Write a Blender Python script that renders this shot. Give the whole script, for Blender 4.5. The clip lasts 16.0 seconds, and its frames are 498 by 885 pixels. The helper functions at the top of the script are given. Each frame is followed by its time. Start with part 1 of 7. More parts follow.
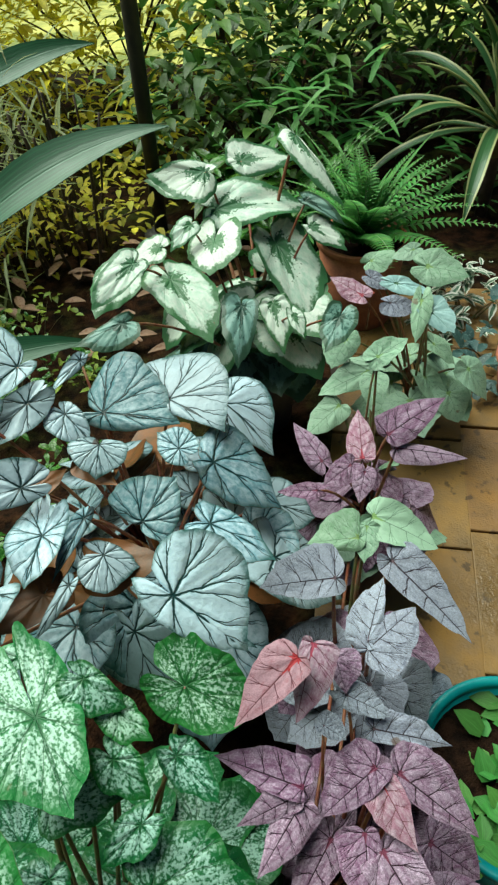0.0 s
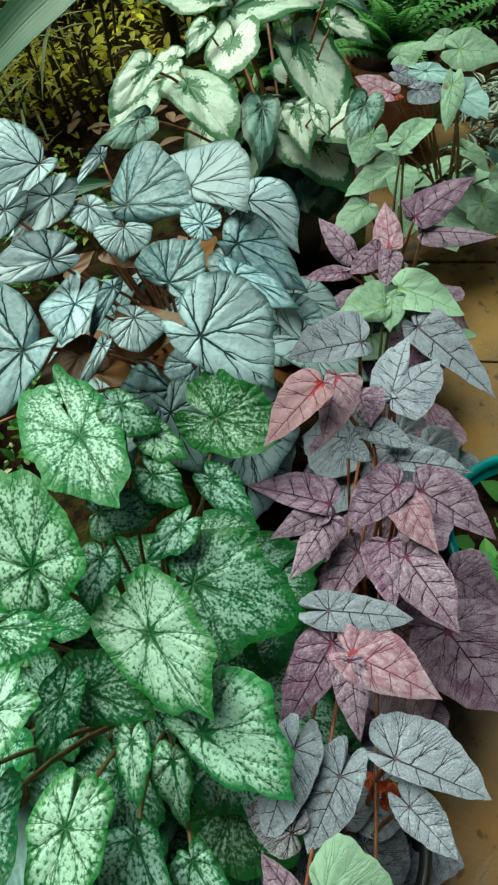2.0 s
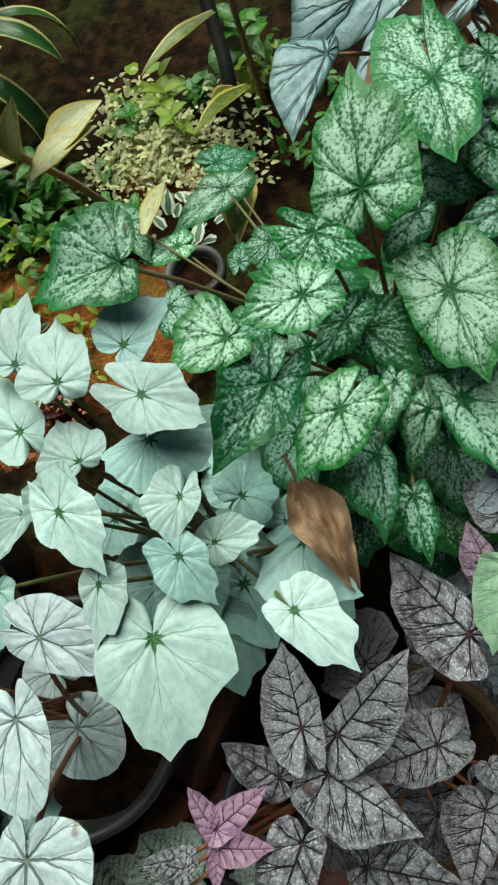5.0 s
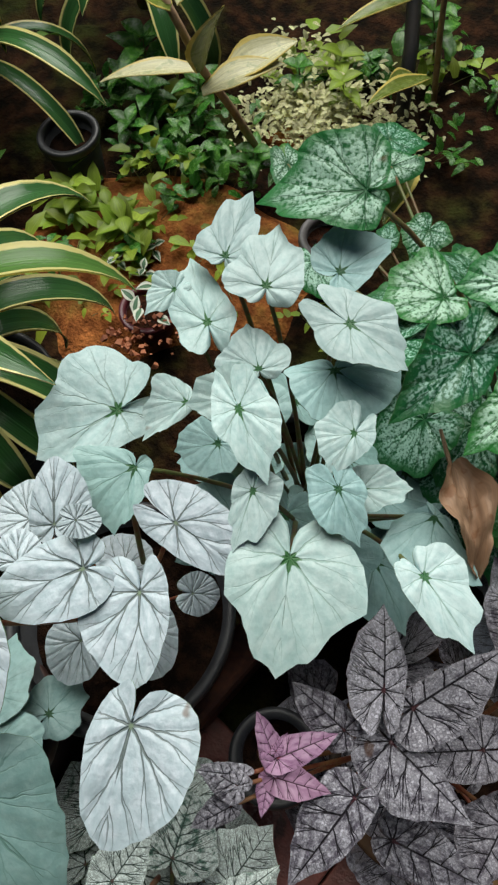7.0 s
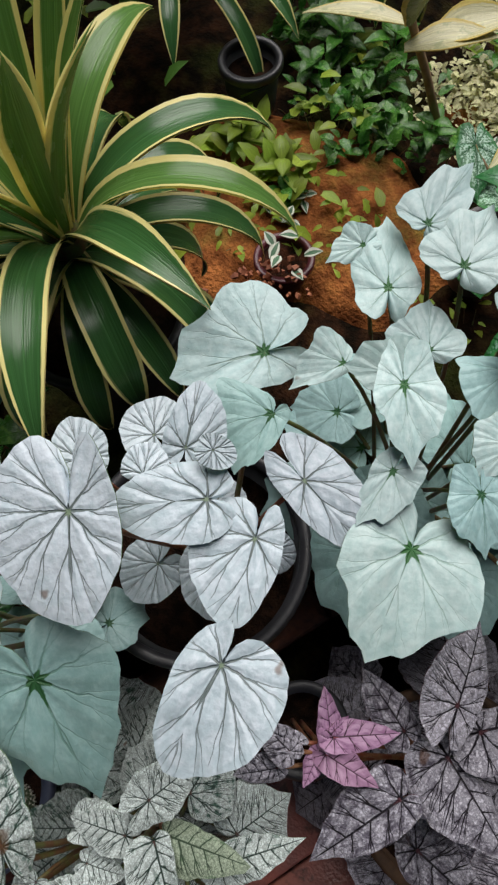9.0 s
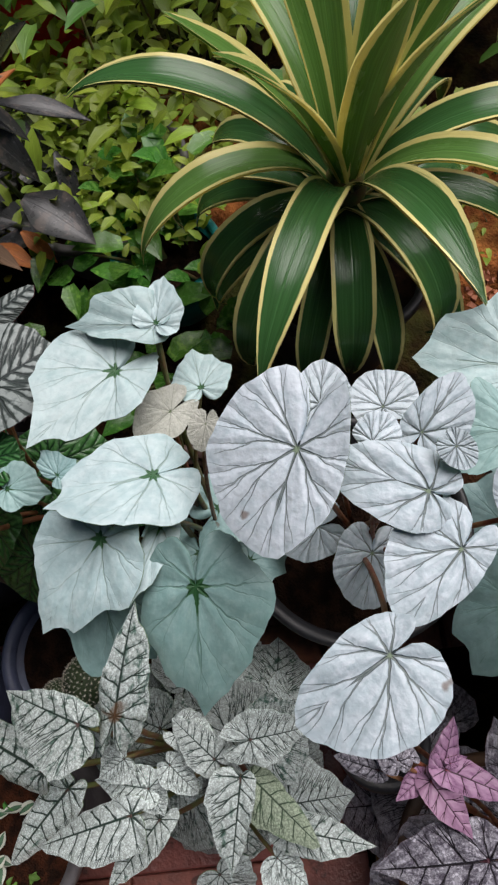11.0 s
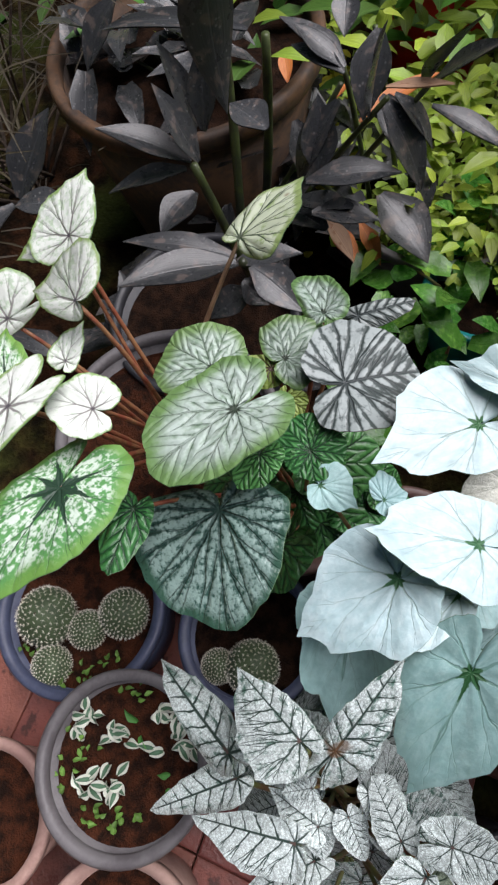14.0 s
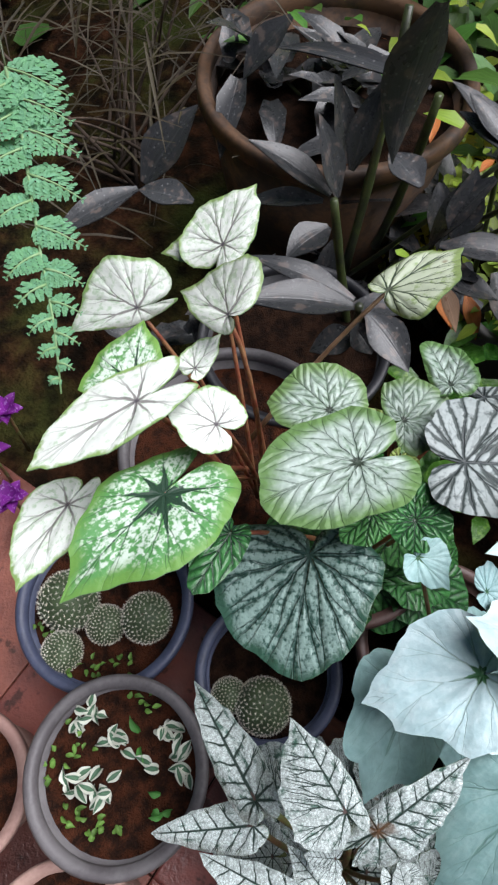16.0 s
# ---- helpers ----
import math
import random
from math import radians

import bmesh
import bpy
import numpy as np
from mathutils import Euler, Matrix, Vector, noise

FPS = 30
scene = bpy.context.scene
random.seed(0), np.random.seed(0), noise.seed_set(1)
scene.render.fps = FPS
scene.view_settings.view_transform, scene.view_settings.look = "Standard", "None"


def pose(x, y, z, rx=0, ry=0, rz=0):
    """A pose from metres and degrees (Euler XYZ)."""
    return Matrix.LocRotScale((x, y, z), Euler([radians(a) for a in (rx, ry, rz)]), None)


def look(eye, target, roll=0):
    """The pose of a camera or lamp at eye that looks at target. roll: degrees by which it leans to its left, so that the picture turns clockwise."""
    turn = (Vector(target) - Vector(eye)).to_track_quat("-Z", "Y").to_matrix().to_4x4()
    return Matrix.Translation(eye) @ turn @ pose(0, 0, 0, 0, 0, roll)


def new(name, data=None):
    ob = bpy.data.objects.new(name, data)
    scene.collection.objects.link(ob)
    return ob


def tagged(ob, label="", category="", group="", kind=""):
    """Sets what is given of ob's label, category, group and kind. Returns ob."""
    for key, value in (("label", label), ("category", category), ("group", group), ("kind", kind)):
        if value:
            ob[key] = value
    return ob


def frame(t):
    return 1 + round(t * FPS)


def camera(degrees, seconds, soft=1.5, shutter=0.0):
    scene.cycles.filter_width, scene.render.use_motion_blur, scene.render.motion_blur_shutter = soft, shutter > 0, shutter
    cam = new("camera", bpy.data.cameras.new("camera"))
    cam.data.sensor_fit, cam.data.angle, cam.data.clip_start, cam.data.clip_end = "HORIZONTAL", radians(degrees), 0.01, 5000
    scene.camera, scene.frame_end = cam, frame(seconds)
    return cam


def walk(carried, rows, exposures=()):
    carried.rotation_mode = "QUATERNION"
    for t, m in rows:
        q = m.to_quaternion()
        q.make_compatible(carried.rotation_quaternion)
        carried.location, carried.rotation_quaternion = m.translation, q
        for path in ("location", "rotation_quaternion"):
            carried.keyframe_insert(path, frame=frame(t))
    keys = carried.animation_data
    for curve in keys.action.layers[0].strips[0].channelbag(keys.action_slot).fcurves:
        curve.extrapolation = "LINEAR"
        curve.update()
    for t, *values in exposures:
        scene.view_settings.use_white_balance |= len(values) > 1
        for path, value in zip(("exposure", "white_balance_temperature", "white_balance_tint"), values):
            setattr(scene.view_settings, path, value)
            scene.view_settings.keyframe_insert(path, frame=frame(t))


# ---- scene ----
cam = camera(43.59, 16.0, soft=2.3)
PATH = [
    (0, (-0.0039, -0.0021, 1.0286), (-0.0958, 1.3914, -0.4030), -5.09),
    (0.5, (0.0025, -0.0247, 1.0095), (-0.1951, 1.3518, -0.4279), -11.23),
    (1, (0.0034, -0.0546, 0.9893), (-0.1953, 1.2486, -0.5147), -11.40),
    (1.5, (0.0061, -0.0939, 0.9675), (-0.2170, 1.1890, -0.5506), -11.90),
    (2, (0.0021, -0.1416, 0.9353), (-0.2290, 1.0279, -0.6705), -13.07),
    (2.5, (-0.0136, -0.1772, 0.9243), (-0.3764, 0.9001, -0.7212), -16.89),
    (3, (-0.0286, -0.2048, 0.9270), (-0.4898, 0.7696, -0.7576), -19.99),
    (3.5, (-0.0439, -0.2278, 0.9203), (-0.5352, 0.6254, -0.8206), -21.89),
    (4, (-0.0598, -0.2469, 0.9143), (-0.5797, 0.4931, -0.8695), -22.72),
    (4.5, (-0.0701, -0.2605, 0.9054), (-0.6714, 0.3454, -0.9033), -28.04),
    (5, (-0.0826, -0.2715, 0.9008), (-0.7306, 0.2302, -0.9236), -28.90),
    (5.2, (-0.0891, -0.2748, 0.8996), (-0.7485, 0.1960, -0.9289), -28.83),
    (7.3, (-0.1853, -0.3905, 0.9026), (-0.7874, 0.0961, -0.9415), -6.66),
    (7.5, (-0.1902, -0.3954, 0.9014), (-0.7994, 0.0613, -0.9480), -6.83),
    (8, (-0.1989, -0.4019, 0.8986), (-0.8189, -0.0053, -0.9610), -7.48),
    (8.2, (-0.2034, -0.4044, 0.8940), (-0.8193, -0.0304, -0.9717), -7.42),
    (10.3, (-0.2343, -0.4721, 0.8856), (-0.8809, -0.4274, -1.0065), -12.01),
    (10.5, (-0.2374, -0.4767, 0.8799), (-0.8835, -0.4920, -1.0129), -14.71),
    (11, (-0.2395, -0.5016, 0.8842), (-0.9094, -0.5772, -0.9987), -13.82),
    (11.5, (-0.2426, -0.5274, 0.8871), (-0.9141, -0.6472, -0.9930), -12.56),
    (12, (-0.2460, -0.5554, 0.8842), (-0.9045, -0.7614, -0.9931), -14.00),
    (12.5, (-0.2467, -0.5806, 0.8897), (-0.8926, -0.9079, -0.9746), -17.39),
    (13, (-0.2554, -0.6044, 0.8846), (-0.8863, -0.9798, -0.9758), -17.89),
    (13.5, (-0.2554, -0.6270, 0.8933), (-0.8806, -1.0673, -0.9547), -17.95),
    (14, (-0.2514, -0.6502, 0.8927), (-0.8628, -1.1332, -0.9493), -18.25),
    (14.5, (-0.2454, -0.6693, 0.8994), (-0.8751, -1.2125, -0.9195), -17.14),
    (15, (-0.2416, -0.6956, 0.9014), (-0.8594, -1.2394, -0.9213), -13.41),
    (15.5, (-0.2353, -0.7225, 0.8971), (-0.8764, -1.2252, -0.9294), -6.72),
    (16, (-0.2259, -0.7403, 0.8998), (-0.8890, -1.2168, -0.9259), -1.15),
]
walk(cam, [(t, look(eye, target, roll)) for t, eye, target, roll in PATH], [(0.0, 0.12, 6280, -8), (2.0, -0.08, 6420, -17), (4.5, -0.28, 6480, -14), (7.5, -0.47, 6420, 7), (10.5, -0.52, 6400, 14), (12.5, -0.2, 6300, 19), (16.0, 0.18, 5950, 14)])

# ---- light ----
world = bpy.data.worlds.new("world")
scene.world = world
world.use_nodes = True
sky = world.node_tree.nodes.new("ShaderNodeTexSky")
sky.sky_type, sky.sun_disc = "NISHITA", False
sky.sun_elevation, sky.sun_rotation = radians(60.5), radians(-47.4)
sky.air_density, sky.dust_density = 1.0, 3.0
world.node_tree.nodes["Background"].inputs[1].default_value = 0.02
world.node_tree.links.new(sky.outputs[0], world.node_tree.nodes["Background"].inputs[0])
sun = new("sun", bpy.data.lights.new("sun", "SUN"))
sun.data.energy, sun.data.angle, sun.data.color = 5.3, radians(55), (1.0, 0.96, 0.90)
sun.matrix_world = look((-1.25, 1.15, 3.0), (0, 0, 0))


# ---- node helpers ----
class Nodes:
    def __init__(self, name):
        self.mat = bpy.data.materials.new(name)
        self.mat.use_nodes = True
        self.tree = self.mat.node_tree
        self.tree.nodes.clear()

    def add(self, kind, **values):
        node = self.tree.nodes.new("ShaderNode" + kind)
        for key, value in values.items():
            self.put(node.inputs[int(key[1:])] if key[0] == "i" and key[1:].isdigit() else node.inputs[key], value)
        return node

    def put(self, socket, value):
        if isinstance(value, bpy.types.NodeSocket):
            self.tree.links.new(value, socket)
        elif isinstance(value, tuple) and len(value) == 3 and socket.type == "RGBA":
            socket.default_value = (*value, 1)
        else:
            socket.default_value = value

    def math(self, op, a, b=0.0, c=0.0, clamp=False):
        node = self.tree.nodes.new("ShaderNodeMath")
        node.operation, node.use_clamp = op, clamp
        for socket, value in zip(node.inputs, (a, b, c)):
            self.put(socket, value)
        return node.outputs[0]

    def step(self, x, low, high):
        """0 at low, 1 at high, smooth between."""
        node = self.tree.nodes.new("ShaderNodeMapRange")
        node.interpolation_type = "SMOOTHSTEP"
        for socket, value in zip(node.inputs, (x, low, high, 0.0, 1.0)):
            self.put(socket, value)
        return node.outputs[0]

    def mix(self, factor, a, b):
        node = self.tree.nodes.new("ShaderNodeMix")
        node.data_type = "RGBA"
        for socket, value in zip((node.inputs[0], node.inputs[6], node.inputs[7]), (factor, a, b)):
            self.put(socket, value)
        return node.outputs[2]

    def noise(self, scale, detail=3.0, vector=None, rough=0.55):
        node = self.add("TexNoise", Scale=scale, Detail=detail, Roughness=rough)
        if vector is not None:
            self.put(node.inputs["Vector"], vector)
        return node.outputs[0]

    def join(self, x, y, z=0.0):
        return self.add("CombineXYZ", X=x, Y=y, Z=z).outputs[0]

    def bump(self, height, strength, distance=0.002):
        return self.add("Bump", Strength=strength, Distance=distance, Height=height).outputs[0]

    def finish(self, shader):
        out = self.add("OutputMaterial")
        self.tree.links.new(shader, out.inputs[0])
        return self.mat


def coloured(n, colour, hue=0.02, light=0.25):
    """Colour varied a little from object to object."""
    rnd = n.add("ObjectInfo").outputs["Random"]
    h = n.math("MULTIPLY_ADD", rnd, hue, 0.5 - hue / 2)
    v = n.math("MULTIPLY_ADD", n.math("FRACT", n.math("MULTIPLY", rnd, 7.31)), light, 1 - light / 2)
    return n.add("HueSaturation", Hue=h, Value=v, Color=colour).outputs[0]


def plain(name, colour, second=None, scale=30.0, rough=0.6, bump=0.3, metal=0.0, distance=0.002, vary=0.0, shine=0.5):
    """A surface of two mottled tones with fine grain."""
    n = Nodes(name)
    pos = n.add("NewGeometry").outputs["Position"]
    second = second or tuple(c * 0.6 for c in colour)
    coarse, fine = n.noise(scale, 4.0, pos), n.noise(scale * 9, 2.0, pos)
    tone = n.mix(n.step(n.math("ADD", coarse, n.math("MULTIPLY_ADD", fine, 0.3, -0.15)), 0.35, 0.65), second, colour)
    if vary:
        tone = coloured(n, tone, 0.02, vary)
    shader = n.add("BsdfPrincipled", Roughness=rough, Metallic=metal)
    n.put(shader.inputs["Base Color"], tone)
    n.put(shader.inputs["Roughness"], n.math("MULTIPLY_ADD", coarse, 0.3, rough - 0.15))
    n.put(shader.inputs["Normal"], n.bump(n.math("ADD", coarse, n.math("MULTIPLY", fine, 0.6)), bump, distance))
    shader.inputs["Specular IOR Level"].default_value = shine
    return n.finish(shader.outputs[0])


def leafy(name, ground, patch=None, vein=(0.02, 0.05, 0.03), margin=None, centre=None, width=0.014, strength=1.0, spread=0.5, hard=0.12,
          net=0.0, halo=0.04, rim=0.84, star=0.12, gloss=0.42, pucker=0.5, mesh=480.0, rays=10.0, light=0.3, slope=0.75, gap=0.2, grain=0.24, fork=1.0, shift=0.16, ring=0.0, along=6.0, rayed=0.9, palm=0.0, speck=190.0, fade=0.0, teeth=0.0, feather=0.05):
    """A patterned begonia leaf: a midrib with slanting side veins, fanned veins in the lobes, patches between them, an own margin and centre."""
    n = Nodes(name)
    m = n.math
    polar, flat, form = n.add("UVMap"), n.add("UVMap"), n.add("UVMap")
    polar.uv_map, flat.uv_map, form.uv_map = "polar", "flat", "form"
    rnd = n.add("ObjectInfo").outputs["Random"]
    other = m("FRACT", m("MULTIPLY", rnd, 13.7))
    sep = n.add("SeparateXYZ", i0=polar.outputs[0])
    place = n.add("VectorMath", i0=flat.outputs[0], i1=n.join(m("MULTIPLY", rnd, 37.0), m("MULTIPLY", rnd, 91.0))).outputs[0]
    wob, fine, tone = n.noise(26.0, 2.0, place), n.noise(speck, 3.0, place), n.noise(45.0, 3.0, place)
    rho = sep.outputs[1]
    xy = n.add("SeparateXYZ", i0=form.outputs[0])
    drift = n.noise(75.0, 3.0, place)
    x = m("ADD", xy.outputs[0], m("MULTIPLY_ADD", drift, 0.06, -0.03))
    y = m("ABSOLUTE", m("ADD", xy.outputs[1], m("MULTIPLY", m("MULTIPLY_ADD", n.noise(60.0, 3.0, n.add("VectorMath", i0=place, i1=(3.1, 7.7, 0.0)).outputs[0]), 0.09, -0.045), m("ABSOLUTE", xy.outputs[1]))))
    reach = m("SQRT", m("ADD", m("MULTIPLY", x, x), m("MULTIPLY", y, y)))
    sway = m("MULTIPLY_ADD", wob, 0.09, -0.045)
    c = m("ADD", m("SUBTRACT", x, m("MULTIPLY", m("POWER", y, 1.12), slope)), m("MULTIPLY", sway, n.step(reach, 0.0, 0.3)))
    c = m("ADD", c, m("MULTIPLY", m("MULTIPLY", m("GREATER_THAN", xy.outputs[1], 0.0), gap * 0.3), n.step(c, 0.02, 0.12)))
    ribs = m("MULTIPLY", m("MULTIPLY", m("ABSOLUTE", m("SUBTRACT", m("DIVIDE", c, gap), m("ROUND", m("DIVIDE", c, gap)))), gap), 1 / math.sqrt(1 + slope ** 2))
    if palm:
        q = m("ADD", m("DIVIDE", m("ARCTAN2", y, x), palm), m("MULTIPLY", sway, 3.2))
        off = m("MULTIPLY", m("SUBTRACT", q, m("ROUND", q)), palm)
        ahead, d1 = m("MULTIPLY", reach, m("COSINE", off)), m("MULTIPLY", reach, m("ABSOLUTE", m("SINE", off)))
        d0 = d1
        if teeth:
            beat = m("ADD", m("SUBTRACT", ahead, m("MULTIPLY", d1, 1.3)), m("MULTIPLY", m("GREATER_THAN", off, 0.0), teeth * 0.45))
            beat = m("ADD", beat, sway)
            d2 = m("MULTIPLY", m("ABSOLUTE", m("SUBTRACT", m("DIVIDE", beat, teeth), m("ROUND", m("DIVIDE", beat, teeth)))), teeth * 0.6)
            d3, run = m("ADD", d2, 1.0), m("SUBTRACT", beat, teeth * 0.5)
        else:
            late = m("MULTIPLY", m("GREATER_THAN", off, 0.0), 0.12)
            run, second = m("SUBTRACT", m("SUBTRACT", ahead, 0.17), late), m("SUBTRACT", ahead, m("ADD", 0.40, late))
            d2 = m("ABSOLUTE", m("SUBTRACT", d1, m("MULTIPLY", m("MAXIMUM", run, 0.0), 0.36)))
            outer = m("MULTIPLY_ADD", m("MAXIMUM", second, 0.0), 0.68, 0.083)
            inner = m("MULTIPLY", m("MAXIMUM", m("SUBTRACT", second, 0.08), 0.0), 0.2)
            d3 = m("MINIMUM", m("ABSOLUTE", m("SUBTRACT", d1, outer)), m("ABSOLUTE", m("SUBTRACT", d1, inner)))
            d3 = m("ADD", d3, m("LESS_THAN", second, 0.0))
    else:
        first, turn = math.atan2(1.0, slope), 0.72
        q = m("ADD", m("DIVIDE", m("SUBTRACT", m("ARCTAN2", y, x), first), turn), m("MULTIPLY", sway, 2.5))
        fans = m("MULTIPLY", m("MULTIPLY", m("ABSOLUTE", m("SUBTRACT", q, m("ROUND", q))), turn), reach)
        pinnate = m("GREATER_THAN", c, 0.0)
        d1 = m("ADD", m("MULTIPLY", ribs, pinnate), m("MULTIPLY", fans, m("SUBTRACT", 1.0, pinnate)))
        d0 = m("ADD", y, m("MULTIPLY", m("LESS_THAN", x, 0.0), 1.0))
        run = m("ADD", m("MULTIPLY", m("SUBTRACT", y, 0.1), pinnate), m("MULTIPLY", m("SUBTRACT", reach, 0.2), m("SUBTRACT", 1.0, pinnate)))
        d2 = m("ABSOLUTE", m("SUBTRACT", d1, m("MULTIPLY", m("MAXIMUM", run, 0.0), 0.3)))
        d3 = m("ABSOLUTE", m("SUBTRACT", d2, m("MULTIPLY", m("MAXIMUM", m("SUBTRACT", run, 0.12), 0.0), 0.36)))

    def line(distance, w0):
        w = m("MULTIPLY_ADD", rho, -0.65 * w0, w0)
        return m("SUBTRACT", 1.0, n.step(m("DIVIDE", distance, w), 0.35, 1.0))
    lines = m("MAXIMUM", line(d0, width * 1.15), line(d1, width))
    if fork:
        lines = m("MAXIMUM", lines, m("MULTIPLY", m("MAXIMUM", m("MULTIPLY", line(d2, width * (0.85 if palm else 0.75)), n.step(run, 0.0, 0.02)), m("MULTIPLY", line(d3, width * (0.72 if palm else 0.55)), n.step(run, 0.12, 0.14))), fork))
    lines = m("MULTIPLY", lines, m("SUBTRACT", 1.0, m("MULTIPLY", n.step(rho, 0.86, 0.99), 0.7)))
    if fade:
        lines = m("MULTIPLY", lines, m("SUBTRACT", 1.0, m("MULTIPLY", n.step(rho, 0.2, 0.95), fade)))
    near = m("MINIMUM", d0, m("MINIMUM", d1, d2))
    between = n.step(m("DIVIDE", near, gap), 0.0, 0.26)
    colour = ground
    streak = n.noise(1.0, 6.0, n.join(m("MULTIPLY", sep.outputs[0], rays * 2.5), m("MULTIPLY", rho, along), m("MULTIPLY", rnd, 50.0)), 0.66)
    if patch:
        level = m("ADD", m("ADD", streak, m("MULTIPLY_ADD", fine, grain, -grain / 2)), m("MULTIPLY_ADD", between, halo, -halo * 0.6))
        level = m("ADD", level, m("MULTIPLY_ADD", other, shift, -shift / 2))
        if ring:
            level = m("SUBTRACT", level, m("MULTIPLY", m("ADD", n.step(rho, 0.62, 1.0), m("SUBTRACT", 1.0, n.step(rho, 0.04, 0.34))), ring))
        colour = n.mix(n.step(level, 1 - spread - hard / 2, 1 - spread + hard / 2), ground, patch)
    colour = n.add("HueSaturation", Hue=0.5, Saturation=1.0, Value=m("MULTIPLY_ADD", tone, 0.4, 0.8), Color=colour).outputs[0]
    height = m("MULTIPLY", lines, -1.0)
    if net:
        cells = n.add("TexVoronoi", Scale=mesh)
        cells.feature = "DISTANCE_TO_EDGE"
        n.put(cells.inputs["Vector"], n.add("VectorMath", i0=place, i1=n.join(m("MULTIPLY_ADD", n.noise(700.0, 2.0, place), 0.004, -0.002), m("MULTIPLY_ADD", n.noise(620.0, 2.0, place), 0.004, -0.002))).outputs[0])
        web = m("SUBTRACT", 1.0, n.step(m("ADD", cells.outputs[0], m("MULTIPLY_ADD", fine, 0.5, -0.25)), 0.0, 0.24))
        colour = n.mix(m("MULTIPLY", web, net), colour, vein)
        height = m("MULTIPLY_ADD", web, -0.4, height)
    if margin:
        edge = m("ADD", rho, m("ADD", m("MULTIPLY_ADD", wob, 0.3, -0.15), m("ADD", m("MULTIPLY_ADD", streak, 0.12, -0.06), m("MULTIPLY_ADD", fine, 0.22, -0.11))))
        colour = n.mix(n.step(edge, rim - feather, rim + feather), colour, margin)
    colour = n.mix(m("MULTIPLY", lines, strength), colour, vein)
    if centre:
        ray = m("SUBTRACT", 1.0, n.step(m("MINIMUM", d0, d1), 0.0, 0.035))
        heart = m("ADD", m("MULTIPLY_ADD", ray, star * rayed, star * 0.7), m("MULTIPLY_ADD", m("ADD", fine, streak), star * 1.3, -star * 1.3))
        colour = n.mix(n.step(m("SUBTRACT", heart, rho), 0.0, 0.05), colour, centre)
    blot = n.noise(24.0, 3.0, n.add("VectorMath", i0=place, i1=(5.3, 2.1, 0.0)).outputs[0])
    colour = n.mix(m("MULTIPLY", n.step(blot, 0.70, 0.74), 0.7), colour, (0.16, 0.075, 0.03))
    colour = coloured(n, colour, 0.02, light)
    height = m("ADD", height, m("ADD", m("MULTIPLY", tone, 1.2), m("MULTIPLY", fine, 0.4)))
    height = m("ADD", height, m("MULTIPLY", between, 0.4))
    shader = n.add("BsdfPrincipled")
    n.put(shader.inputs["Base Color"], colour)
    n.put(shader.inputs["Roughness"], m("MULTIPLY_ADD", fine, 0.25, gloss - 0.12))
    n.put(shader.inputs["Normal"], n.bump(height, pucker, 0.0022))
    shine = n.add("BsdfTranslucent", Color=colour)
    both = n.add("MixShader", Fac=0.16, i1=shader.outputs[0], i2=shine.outputs[0])
    return n.finish(both.outputs[0])


